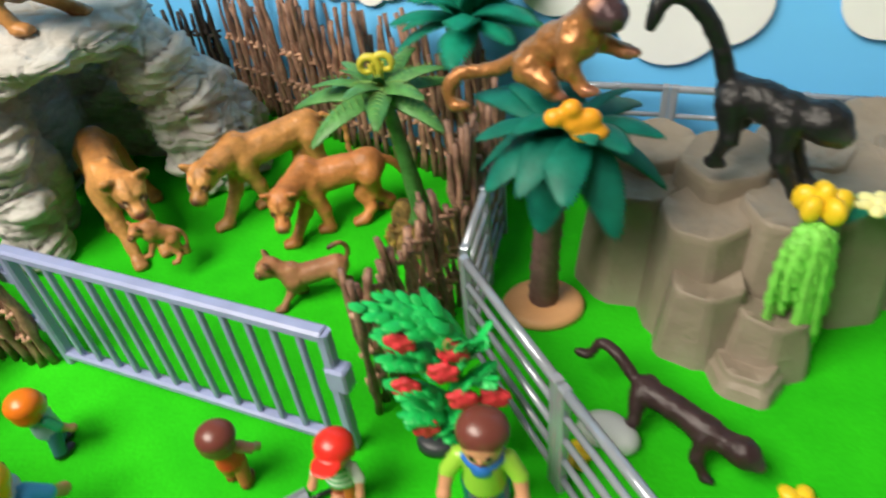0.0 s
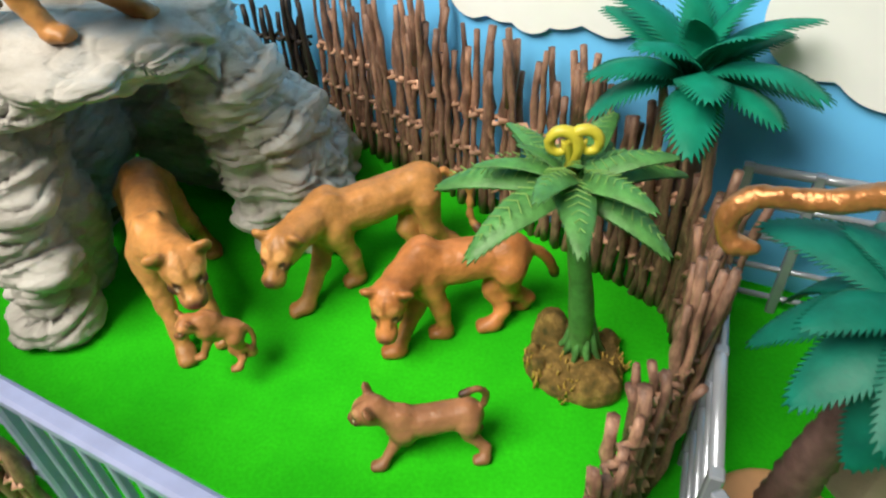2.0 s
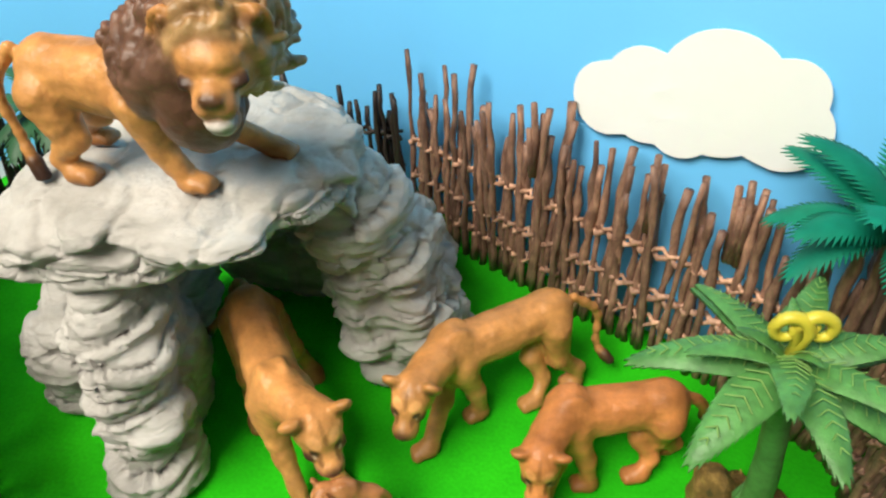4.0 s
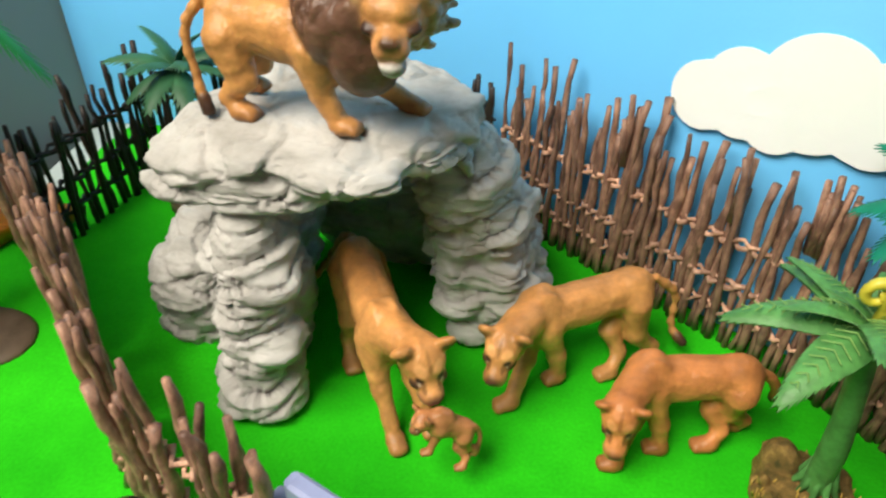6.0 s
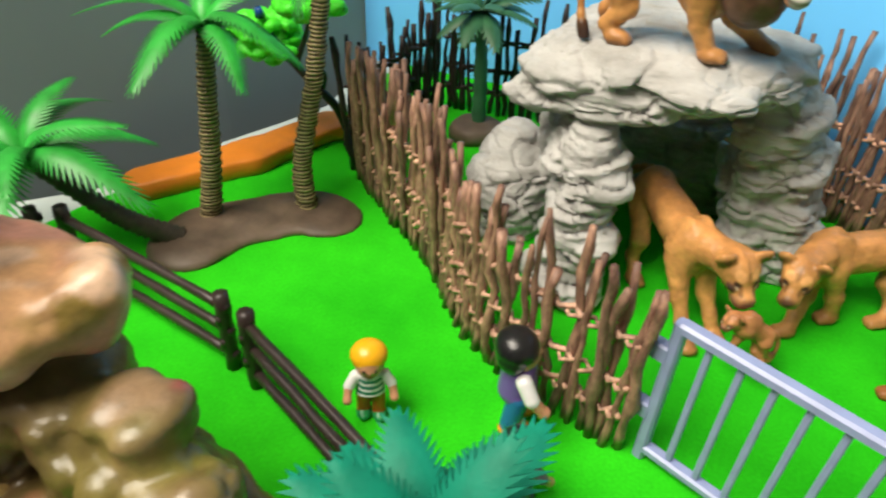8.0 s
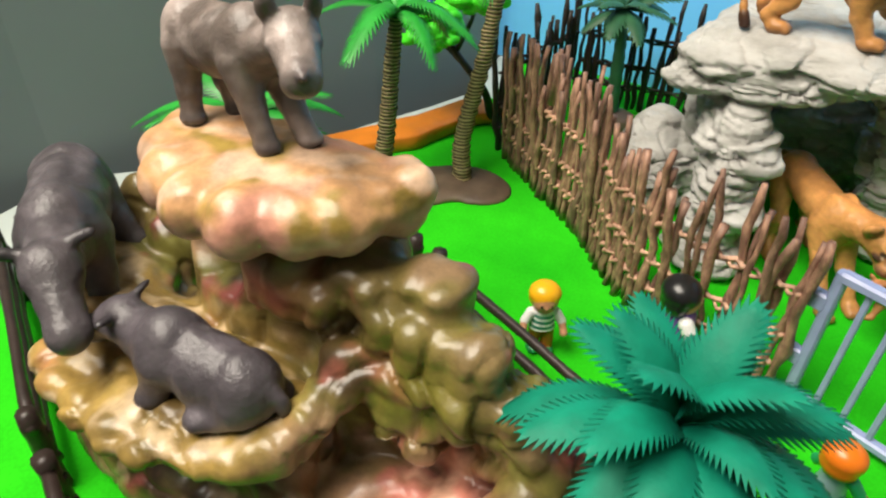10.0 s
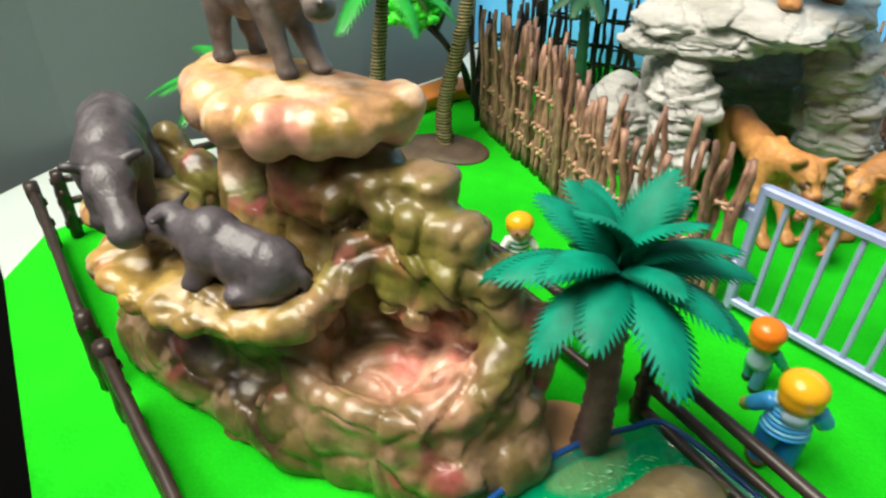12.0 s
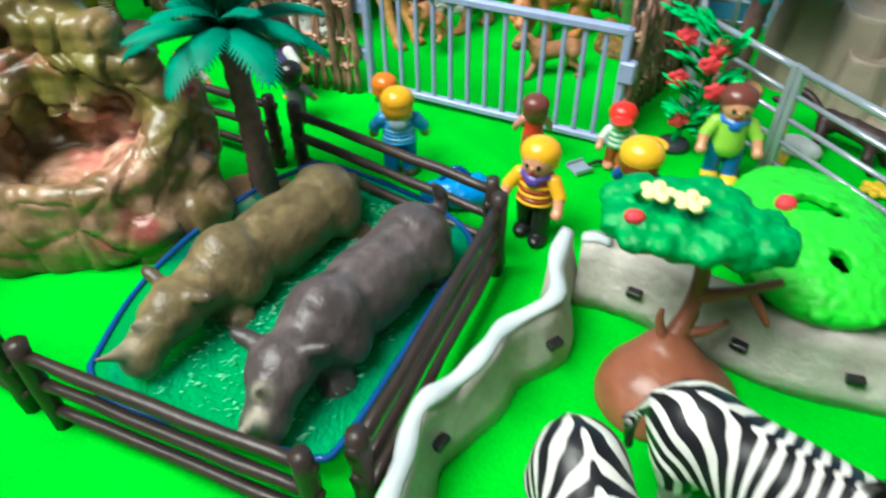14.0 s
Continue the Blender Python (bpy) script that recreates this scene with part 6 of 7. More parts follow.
def fern():
    t = thing("fern_plant", (0.098, 0.657, 0), "green spiky toy fern with yellow curls on a mossy stone base", "plant")
    w = (1, 1, 1)
    rnd = random.Random(8)
    pr = [ball((0.100, 0.657, 0.002), (0.030, 0.028, 0.014), w), ball((0.086, 0.672, 0.008), (0.013, 0.014, 0.022), w), ball((0.112, 0.640, 0.004), (0.016, 0.014, 0.016), w)]
    for i in range(26):
        a = rnd.uniform(0, 6.28)
        r = rnd.uniform(0.012, 0.03)
        pr.append(ball((0.100 + r * math.cos(a), 0.657 + r * math.sin(a), rnd.uniform(0.002, 0.014)), rnd.uniform(0.003, 0.007), w))
    p, q, _ = melt(pr, 0.0016, 0.003, (), -0.001)
    p = p + normals(p, q) * (0.004 * (fbm(p * 160) - 0.5))[:, None]
    put_mesh("mossy_base", p, q, MOSSY, t, (0.1, 0.657, 0))
    pcs = []
    for i in range(150):
        a, r = rnd.uniform(0, 6.28), 0.032 * math.sqrt(rnd.uniform(0.08, 1))
        g = V(0.100 + r * math.cos(a), 0.657 + r * math.sin(a), 0.012 - 0.010 * (r / 0.032) ** 2)
        pcs.append(tube([g, g + V(rnd.uniform(-0.003, 0.003), rnd.uniform(-0.003, 0.003), rnd.uniform(0.004, 0.009))], [0.0011, 0.0004], 4))
    q2, f2 = joined(pcs)
    tagged(put_mesh("moulded_grass", q2, f2, STRAW, t, (0.1, 0.657, 0)), "straw-coloured moulded grass", "", "", "stuff")
    trunk_part(t, [(0.103, 0.660, 0.008), (0.099, 0.655, 0.06), (0.087, 0.651, 0.144)], 0.0085, 0.0052, FERN_LEAF, 0, 16, 4)
    for i in range(10):
        a = 2 * math.pi * i / 10
        c = V(0.103, 0.660, 0.008)
        q2, f2 = tube([c + V(math.cos(a) * 0.004, math.sin(a) * 0.004, 0.034), c + V(math.cos(a) * 0.009, math.sin(a) * 0.009, 0.012), c + V(math.cos(a) * 0.016, math.sin(a) * 0.016, 0.002)], [0.0016, 0.0026, 0.001], 5)
        put_mesh("root", q2, f2, FERN_LEAF, t, tuple(c))
    rings = [(7, 7, 0.92, -32), (6, 26, 0.74, 10), (4, 50, 0.45, 0)]
    set_leaves(t, "leaf", FERN_LEAVES, (0.086, 0.650, 0.142), rings, 61)
    for leaf in [o for o in t.children if o.name.startswith("leaf")]:
        pcs = []
        for s in (-1, 1):
            for i in range(1, 11):
                u = i / 11.5
                x = 0.072 * u * (1 - 0.12 * u)
                z = 0.0034 - 0.0016 * u + 0.074 * (0.22 * u - 0.40 * u * u)
                wd = 0.0082 * math.sin(math.pi * (0.06 + u * 0.94) ** 0.58)
                pcs.append(tube([(x, 0, z), (x + 0.0035, s * wd, z - 0.30 * wd)], [0.0004, 0.0003], 4, False))
        q2, f2 = joined(pcs)
        v = put_mesh("vein", q2, f2, FERN_EDGE, leaf, (0, 0, 0))
        v.location = (0, 0, 0)
    for k, c in ((1, (0.080, 0.647, 0.161)), (-1, (0.092, 0.650, 0.162))):
        P = []
        for i in range(22):
            a = 0.36 * i
            r = 0.0085 * (1 - i / 24)
            P.append((c[0] + k * r * math.cos(a) * 0.95, c[1] + 0.0012 * k, c[2] + r * math.sin(a)))
        P = [(0.0865 + 0.002 * -k, 0.649, 0.144)] + P
        q2, f2 = tube(P, [0.0030] + [0.0032 - 0.00008 * i for i in range(22)], 7)
        tagged(put_mesh("curl", q2, f2, CURL, t, c), "yellow curled shoot")


fern()


def lumps(c, r, n, size, seed, squash=1.0):
    rnd = random.Random(seed)
    pr = []
    for i in range(n):
        a, u = rnd.uniform(0, 6.283), math.sqrt(rnd.uniform(0, 1))
        z = rnd.uniform(-1, 1) * math.sqrt(max(0, 1 - u * u))
        s = size * rnd.uniform(0.7, 1.25)
        pr.append(ball((c[0] + r[0] * u * math.cos(a), c[1] + r[1] * u * math.sin(a), c[2] + r[2] * z), (s, s, s * squash), (1, 1, 1)))
    return pr


def leaf_pad(t, name, pr, mat, cuts=(), h=0.0018, rough=0.006, freq=140):
    p, q, _ = melt(pr, h, 0.003, cuts)
    n = normals(p, q)
    p = p + n * (rough * (fbm(p * freq, 3) - 0.5))[:, None]
    c = p.mean(0)
    return put_mesh(name, p, q, mat, t, tuple(c))


def bank_tree():
    t = thing("twig_tree", (-0.56, 0.70, 0), "small black-twigged toy tree with lime leaf pads on an orange bank", "tree")
    w = (1, 1, 1)
    pr = [cone((-0.628, 0.592, 0.006), (-0.578, 0.680, 0.010), 0.020, 0.022, w), cone((-0.578, 0.680, 0.010), (-0.548, 0.775, 0.016), 0.022, 0.020, w), cone((-0.548, 0.775, 0.016), (-0.515, 0.785, 0.010), 0.018, 0.012, w)]
    p, q, _ = melt(pr, 0.0026, 0.01, (), -0.001)
    p[:, 2] = np.minimum(p[:, 2], 0.017 + 0.22 * np.maximum(p[:, 2] - 0.017, 0))
    p = p + normals(p, q) * (0.0015 * (fbm(p * 60) - 0.5))[:, None]
    tagged(put_mesh("bank", p, q, ORANGE, t, (-0.57, 0.69, 0)), "smooth orange bank")
    q2, f2 = tube(bent([(-0.524, 0.772, 0.012), (-0.520, 0.748, 0.05), (-0.530, 0.722, 0.085), (-0.552, 0.715, 0.112), (-0.580, 0.720, 0.132)], 14), [0.0052 - 0.0002 * i for i in range(14)], 8)
    put_mesh("trunk", q2, f2, BLACK_TWIG, t, (-0.524, 0.772, 0.012))
    for a, b in (((-0.526, 0.735, 0.07), (-0.508, 0.715, 0.10)), ((-0.535, 0.720, 0.09), (-0.600, 0.735, 0.098)), ((-0.540, 0.718, 0.10), (-0.515, 0.712, 0.150))):
        q2, f2 = tube(bent([a, (V(a) + V(b)) / 2 + V(0.004, 0, 0.006), b], 7), [0.0032, 0.003, 0.0026, 0.0024, 0.002, 0.0018, 0.0015], 6)
        put_mesh("branch", q2, f2, BLACK_TWIG, t, a)
    for c, r, seed in (((-0.572, 0.714, 0.120), (0.034, 0.030, 0.026), 1), ((-0.514, 0.712, 0.160), (0.026, 0.024, 0.011), 3)):
        leaf_pad(t, "leaf_pad", lumps(c, r, 60, 0.0075, seed, 0.7), LIME)
    q2, f2 = tube([(-0.562, 0.702, 0.144), (-0.562, 0.700, 0.152)], [0.005, 0.003], 7)
    tagged(put_mesh("berry", q2, f2, BLUE_RIM, t, (-0.556, 0.676, 0.16)), "small blue berry")


bank_tree()


def rose_bush():
    t = thing("rose_bush", (0.128, 0.455, 0), "toy rose bush with leafy green shoots and red roses", "bush")
    tagged(disc_part(t, (0.128, 0.455, 0), 0.014, 0.012, 0.008, DARK_POT, "foot"), "dark grey round foot")
    leaf = leaf_mesh("leaf", 0.018, 0.0054, 6, 0.2, 0.35, 0.9, ROSE_LEAF, 0.0008, lift=0.1, peak=0.7)
    rnd = random.Random(4)
    stem = bent([(0.128, 0.455, 0.007), (0.138, 0.456, 0.04), (0.150, 0.458, 0.088)], 12)
    q2, f2 = tube(stem, 0.0026, 7)
    put_mesh("stem", q2, f2, ROSE_LEAF, t, tuple(stem[0]))
    # shoots that leave the stem and rise to one side, combed with leaves
    for k, end in ((11, (0.103, 0.450, 0.120)), (11, (0.114, 0.458, 0.118)), (11, (0.130, 0.460, 0.112)), (9, (0.110, 0.450, 0.100)), (8, (0.114, 0.446, 0.088)), (6, (0.116, 0.445, 0.066)), (9, (0.158, 0.452, 0.098)), (7, (0.158, 0.448, 0.070)), (4, (0.120, 0.446, 0.042)), (4, (0.156, 0.447, 0.046)), (10, (0.150, 0.448, 0.096)), (2, (0.138, 0.446, 0.026))):
        a, b = stem[k], V(end)
        line = bent([a, (a + b) / 2 + V(0, -0.002, 0.004), b], 9)
        q2, f2 = tube(line, [0.0017 - 0.0001 * i for i in range(9)], 6)
        put_mesh("shoot", q2, f2, ROSE_LEAF, t, tuple(a))
        for i in range(1, 9):
            d = unit(line[i] - line[i - 1])
            turn = Vector(d).to_track_quat("X", "Z").to_matrix().to_4x4()
            for s in ((-1, 1) if i < 8 else (0,)):
                ob = new("leaf", leaf)
                ob.parent = t
                ob.matrix_basis = Matrix.Translation(Vector(line[i] - V(0.128, 0.455, 0))) @ turn @ pose(0, 0, 0, rnd.uniform(-20, 20), rnd.uniform(-14, 10), s * rnd.uniform(24, 40)) @ Matrix.Scale(rnd.uniform(0.75, 1.1) * (1.15 - 0.05 * i), 4)
    for x, y, z in ((0.117, 0.446, 0.101), (0.144, 0.447, 0.093), (0.138, 0.443, 0.081), (0.117, 0.443, 0.069), (0.147, 0.442, 0.060), (0.124, 0.441, 0.036), (0.164, 0.445, 0.058), (0.160, 0.441, 0.028)):
        pr = [ball((x, y, z), (0.0052, 0.0046, 0.0052), (1, 1, 1))]
        for i in range(6):
            a = 1.05 * i + 40 * x
            pr.append(ball((x + 0.0050 * math.cos(a), y - 0.0012, z + 0.0050 * math.sin(a)), (0.0042, 0.0024, 0.0034), (1, 1, 1)))
        p, q, _ = melt(pr, 0.0010, 0.0009)
        p = p + normals(p, q) * (0.0022 * (fbm(p * 330, 2) - 0.5))[:, None]
        put_mesh("rose", p, q, ROSE, t, (x, y, z))


rose_bush()


def lime_bush():
    t = thing("lime_bush", (0.348, 0.508, 0), "pale lime toy bush leaning on the cliff", "bush")
    rnd = random.Random(15)
    pcs = []
    # strands that rise from the middle and hang down all round, each a string of small leaf lumps
    for i in range(46):
        a = 2.4 * i
        out = V(math.cos(a), 0.55 * math.sin(a) - 0.10, 0)
        reach = rnd.uniform(0.008, 0.016)
        fall = rnd.uniform(0.028, 0.062) + (0.03 if 0.5 < math.cos(a + 0.6) else 0)
        top = V(0.342, 0.518, 0.101 + rnd.uniform(-0.006, 0.004))
        line = bent([top - out * 0.003, top + out * reach * 0.6 + V(0, 0, 0.003), top + out * reach - V(0, 0, fall * 0.4), top + out * reach * 1.08 + V(0.004, 0, -fall)], 15)
        pcs.append(tube(line, [0.0036 * (1.25 if k % 2 else 0.75) * (1 - 0.02 * k) for k in range(15)], 6))
    p, f = joined(pcs)
    put_mesh("foliage", p, f, PALE_LIME, t, (0.345, 0.512, 0.07))
    q2, f2 = tube(bent([(0.352, 0.512, 0.0), (0.348, 0.514, 0.05), (0.342, 0.518, 0.099)], 8), 0.0034, 7)
    put_mesh("stem", q2, f2, PALE_LIME, t, (0.352, 0.512, 0))


lime_bush()


def blossom(at, r, mat, label, petals=6, leafy=False, fat=1.0):
    t = thing("toy_blossom", at, label, "flower", "loose blossoms")
    for i in range(petals):
        a = 2 * math.pi * i / petals
        p, q, _ = melt([ball((at[0] + math.cos(a) * r * 0.62, at[1] + math.sin(a) * r * 0.62, at[2] + r * 0.28 * fat), (r * 0.5, r * 0.38, r * 0.26 * fat), (1, 1, 1), np.array([[math.cos(a), -math.sin(a), 0], [math.sin(a), math.cos(a), 0], [0, 0, 1]]))], max(r * 0.12, 0.0008), 0.001)
        put_mesh("petal", p, q, mat, t, at)
    p, q, _ = melt([ball((at[0], at[1], at[2] + r * 0.38 * fat), (r * 0.40, r * 0.40, r * 0.3 * fat), (1, 1, 1))], max(r * 0.1, 0.0008), 0.001)
    put_mesh("heart", p, q, mat, t, at)
    if leafy:
        for i in range(4):
            a = 90 * i + 20
            ob = new("leaf", FAN_LEAVES[0])
            ob.parent = t
            ob.matrix_basis = pose(0, 0, 0.001, 0, 0, a) @ Matrix.Scale(0.34, 4)


blossom((0.349, 0.530, 0.108), 0.0150, YELLOW, "yellow plastic blossom under the black monkey", 5, False, 2.2)
blossom((0.386, 0.540, 0.104), 0.012, PALE_YELLOW, "pale yellow plastic blossom with green leaves on the cliff", 6, True)
blossom((0.325, 0.412, 0.0005), 0.013, YELLOW, "yellow plastic blossom on the felt", 6)
blossom((0.208, 0.444, 0.0005), 0.011, YELLOW, "yellow plastic blossom beside the rails", 6)
blossom((0.275, 0.405, 0.0005), 0.011, YELLOW, "yellow plastic blossom beside the rails", 6)


def pebble():
    p, q, _ = melt([ball((0.227, 0.460, 0.006), (0.016, 0.012, 0.010), (1, 1, 1)), ball((0.238, 0.453, 0.005), (0.010, 0.010, 0.008), (1, 1, 1))], 0.0018, 0.004, (), 0.0)
    tagged(put_mesh("pale_stone", p, q, COPING, None, (0.229, 0.458, 0)), "smooth pale stone lying on the felt", "stone")


pebble()


# ---- the zebra pen ----
def stone_wall(line, height, width, foot, label, seed, coping=1.0, holes=()):
    """A low wavy wall; foot: how far its face spreads at the ground."""
    P = bent([(x, y, 0) for x, y in line], 40)
    n = len(P)
    mid = P[n // 2]
    t = thing("stone_wall", tuple(mid), label, "wall", "low stone walls")
    prof = [(foot, 0.0), (foot * 0.75 + width * 0.25, height * 0.3), (width * 1.05, height * 0.75), (width, height), (-width, height), (-width * 1.3, height * 0.4), (-width * 1.5, 0.0)]
    pts, faces = [], []
    for i, p in enumerate(P):
        d = unit(P[min(i + 1, n - 1)] - P[max(i - 1, 0)])
        nrm = V(d[1], -d[0], 0)
        for o, z in prof:
            w = o + 0.0022 * (fbm(np.array([[p[0] * 60 + seed, p[1] * 60, z * 70]]))[0] - 0.5) * 2
            pts.append(p + nrm * w + V(0, 0, z * (1 + 0.05 * math.sin(i * 0.7))))
    m = len(prof)
    for i in range(n - 1):
        for j in range(m):
            k = (j + 1) % m
            faces.append((i * m + j, (i + 1) * m + j, (i + 1) * m + k, i * m + k))
    faces += [tuple(range(m)), tuple((n - 1) * m + j for j in range(m))[::-1]]
    put_mesh("wall_body", pts, faces, STONE, t, tuple(mid))
    if coping:
        k = max(4, int(n * coping))
        top = [P[i] + V(0, 0, height * (1 + 0.05 * math.sin(i * 0.7)) + 0.0012) for i in range(k)]
        q, f = tube(top, [0.0049 + 0.0007 * math.sin(i * 1.1) for i in range(k)], 8, True, 0.55)
        tagged(put_mesh("coping", q, f, COPING, t, tuple(top[0])), "white wavy coping")
    for s in holes:
        i = int(s * (n - 1))
        d = unit(P[min(i + 1, n - 1)] - P[i - 1])
        nrm = V(d[1], -d[0], 0)
        c = P[i] + nrm * (foot * 0.55 + width * 0.45) + V(0, 0, height * 0.5)
        q, f = box_mesh((-0.0048, -0.004, -0.0022), (0.0048, 0.0022, 0.0022), 0.0008)
        put_mesh("slot", q @ np.c_[d, -nrm, V(0, 0, 1)].T + c, f, BLACK, t, tuple(c), False)


stone_wall([(-0.043, 0.066), (-0.039, 0.097), (-0.037, 0.126), (-0.025, 0.145), (-0.009, 0.166), (0.002, 0.191), (0.027, 0.212), (0.027, 0.245), (0.034, 0.272)], 0.041, 0.0048, 0.013, "beige toy stone wall with a white wavy coping", 2, 1.0, (0.30, 0.74))
stone_wall([(0.044, 0.272), (0.066, 0.268), (0.098, 0.254), (0.128, 0.232), (0.158, 0.216), (0.20, 0.208), (0.25, 0.20)], 0.038, 0.0085, 0.020, "beige toy stone wall curving behind the tree", 3, 0.16, (0.26, 0.58, 0.8))


def pen_tree():
    t = thing("toy_tree", (0.088, 0.190, 0), "toy tree with red-brown mound, bare branches and dark green crown", "tree")
    w = (1, 1, 1)
    p, q, _ = melt([ball((0.088, 0.186, 0.0), (0.036, 0.034, 0.030), w), ball((0.108, 0.192, 0.0), (0.022, 0.02, 0.014), w), ball((0.090, 0.200, 0.018), (0.016, 0.014, 0.018), w)], 0.0022, 0.008, (), -0.001)
    p = p + normals(p, q) * (0.002 * (fbm(p * 80) - 0.5))[:, None]
    put_mesh("mound", p, q, REDWOOD, t, (0.09, 0.19, 0))
    for a, b, c, r in (((0.090, 0.200, 0.026), (0.100, 0.212, 0.050), (0.098, 0.216, 0.094), 0.0068), ((0.100, 0.213, 0.052), (0.118, 0.208, 0.062), (0.140, 0.214, 0.066), 0.0046), ((0.124, 0.209, 0.063), (0.130, 0.202, 0.056), (0.134, 0.197, 0.050), 0.003), ((0.094, 0.204, 0.032), (0.108, 0.204, 0.036), (0.120, 0.212, 0.036), 0.0036), ((0.086, 0.198, 0.030), (0.082, 0.202, 0.042), (0.082, 0.203, 0.050), 0.003), ((0.098, 0.215, 0.075), (0.086, 0.212, 0.088), (0.074, 0.21, 0.098), 0.004)):
        q2, f2 = tube(bent([a, b, c], 9), [r * (1 - 0.06 * i) for i in range(9)], 8)
        put_mesh("branch", q2, f2, REDWOOD, t, a)
    pr = lumps((0.078, 0.210, 0.106), (0.034, 0.030, 0.006), 90, 0.0068, 7, 0.75) + lumps((0.106, 0.204, 0.102), (0.024, 0.020, 0.006), 60, 0.0062, 8, 0.75)
    pr += [ball((0.078, 0.210, 0.105), (0.034, 0.030, 0.009), w), ball((0.106, 0.204, 0.101), (0.024, 0.020, 0.009), w)]
    leaf_pad(t, "crown", pr, GREEN_LEAF, [ball((0.062, 0.212, 0.105), (0.005, 0.005, 0.04), w)], 0.0015, 0.0032, 330)
    for x, y, mat, r in ((0.066, 0.206, PALE_YELLOW, 0.0075), (0.080, 0.200, PALE_YELLOW, 0.0075)):
        pr = [ball((x + 0.0056 * math.cos(a), y + 0.0056 * math.sin(a), 0.122), (0.0032, 0.0032, 0.0020), w) for a in (0, 1.26, 2.5, 3.77, 5.0)] + [ball((x, y, 0.123), 0.0028, w)]
        p, q, _ = melt(pr, 0.0009, 0.001)
        tagged(put_mesh("blossom", p, q, mat, t, (x, y, 0.122)), "pale yellow star blossom")
    p, q, _ = melt([ball((0.056, 0.196, 0.114), (0.005, 0.004, 0.0035), w)], 0.0009, 0.001)
    tagged(put_mesh("apple", p, q, ROSE, t, (0.056, 0.196, 0.114)), "small red apple")


pen_tree()


def lime_tree():
    t = thing("toy_tree", (0.185, 0.275, 0), "toy tree with a wide flat lime crown full of holes", "tree")
    w = (1, 1, 1)
    q2, f2 = tube(bent([(0.190, 0.280, 0.0), (0.188, 0.278, 0.025), (0.184, 0.272, 0.052)], 8), [0.009, 0.007, 0.006, 0.0055, 0.005, 0.005, 0.0045, 0.004], 8)
    put_mesh("trunk", q2, f2, REDWOOD, t, (0.19, 0.28, 0))
    # black branches added under the crown so that its holes look dark
    for a in range(7):
        b = V(0.184 + 0.036 * math.cos(0.9 * a), 0.272 + 0.05 * math.sin(0.9 * a), 0.046)
        q2, f2 = tube(bent([(0.186, 0.275, 0.036), (V(0.186, 0.275, 0.036) + b) / 2 - V(0, 0, 0.004), b], 6), [0.0055, 0.005, 0.0045, 0.004, 0.0035, 0.003], 6)
        put_mesh("branch", q2, f2, BLACK_TWIG, t, (0.186, 0.275, 0.036))
    pr = lumps((0.176, 0.277, 0.050), (0.050, 0.071, 0.003), 120, 0.0062, 9, 0.6) + [ball((0.176, 0.277, 0.047), (0.050, 0.071, 0.024), w)]
    cuts = [ball((0.176, 0.277, 0.038), (0.044, 0.064, 0.026), w), ball((0.172, 0.282, 0.066), (0.011, 0.009, 0.02), w), ball((0.184, 0.277, 0.066), (0.009, 0.007, 0.02), w), ball((0.176, 0.236, 0.06), (0.006, 0.008, 0.03), w)]
    leaf_pad(t, "crown", pr, LIME, cuts, 0.0018, 0.0036, 300)
    p, q, _ = melt([ball((0.157, 0.280, 0.070), (0.0062, 0.0058, 0.0052), w)], 0.0009, 0.001)
    tagged(put_mesh("berry", p, q, ROSE, t, (0.157, 0.280, 0.070)), "round red berry")


lime_tree()


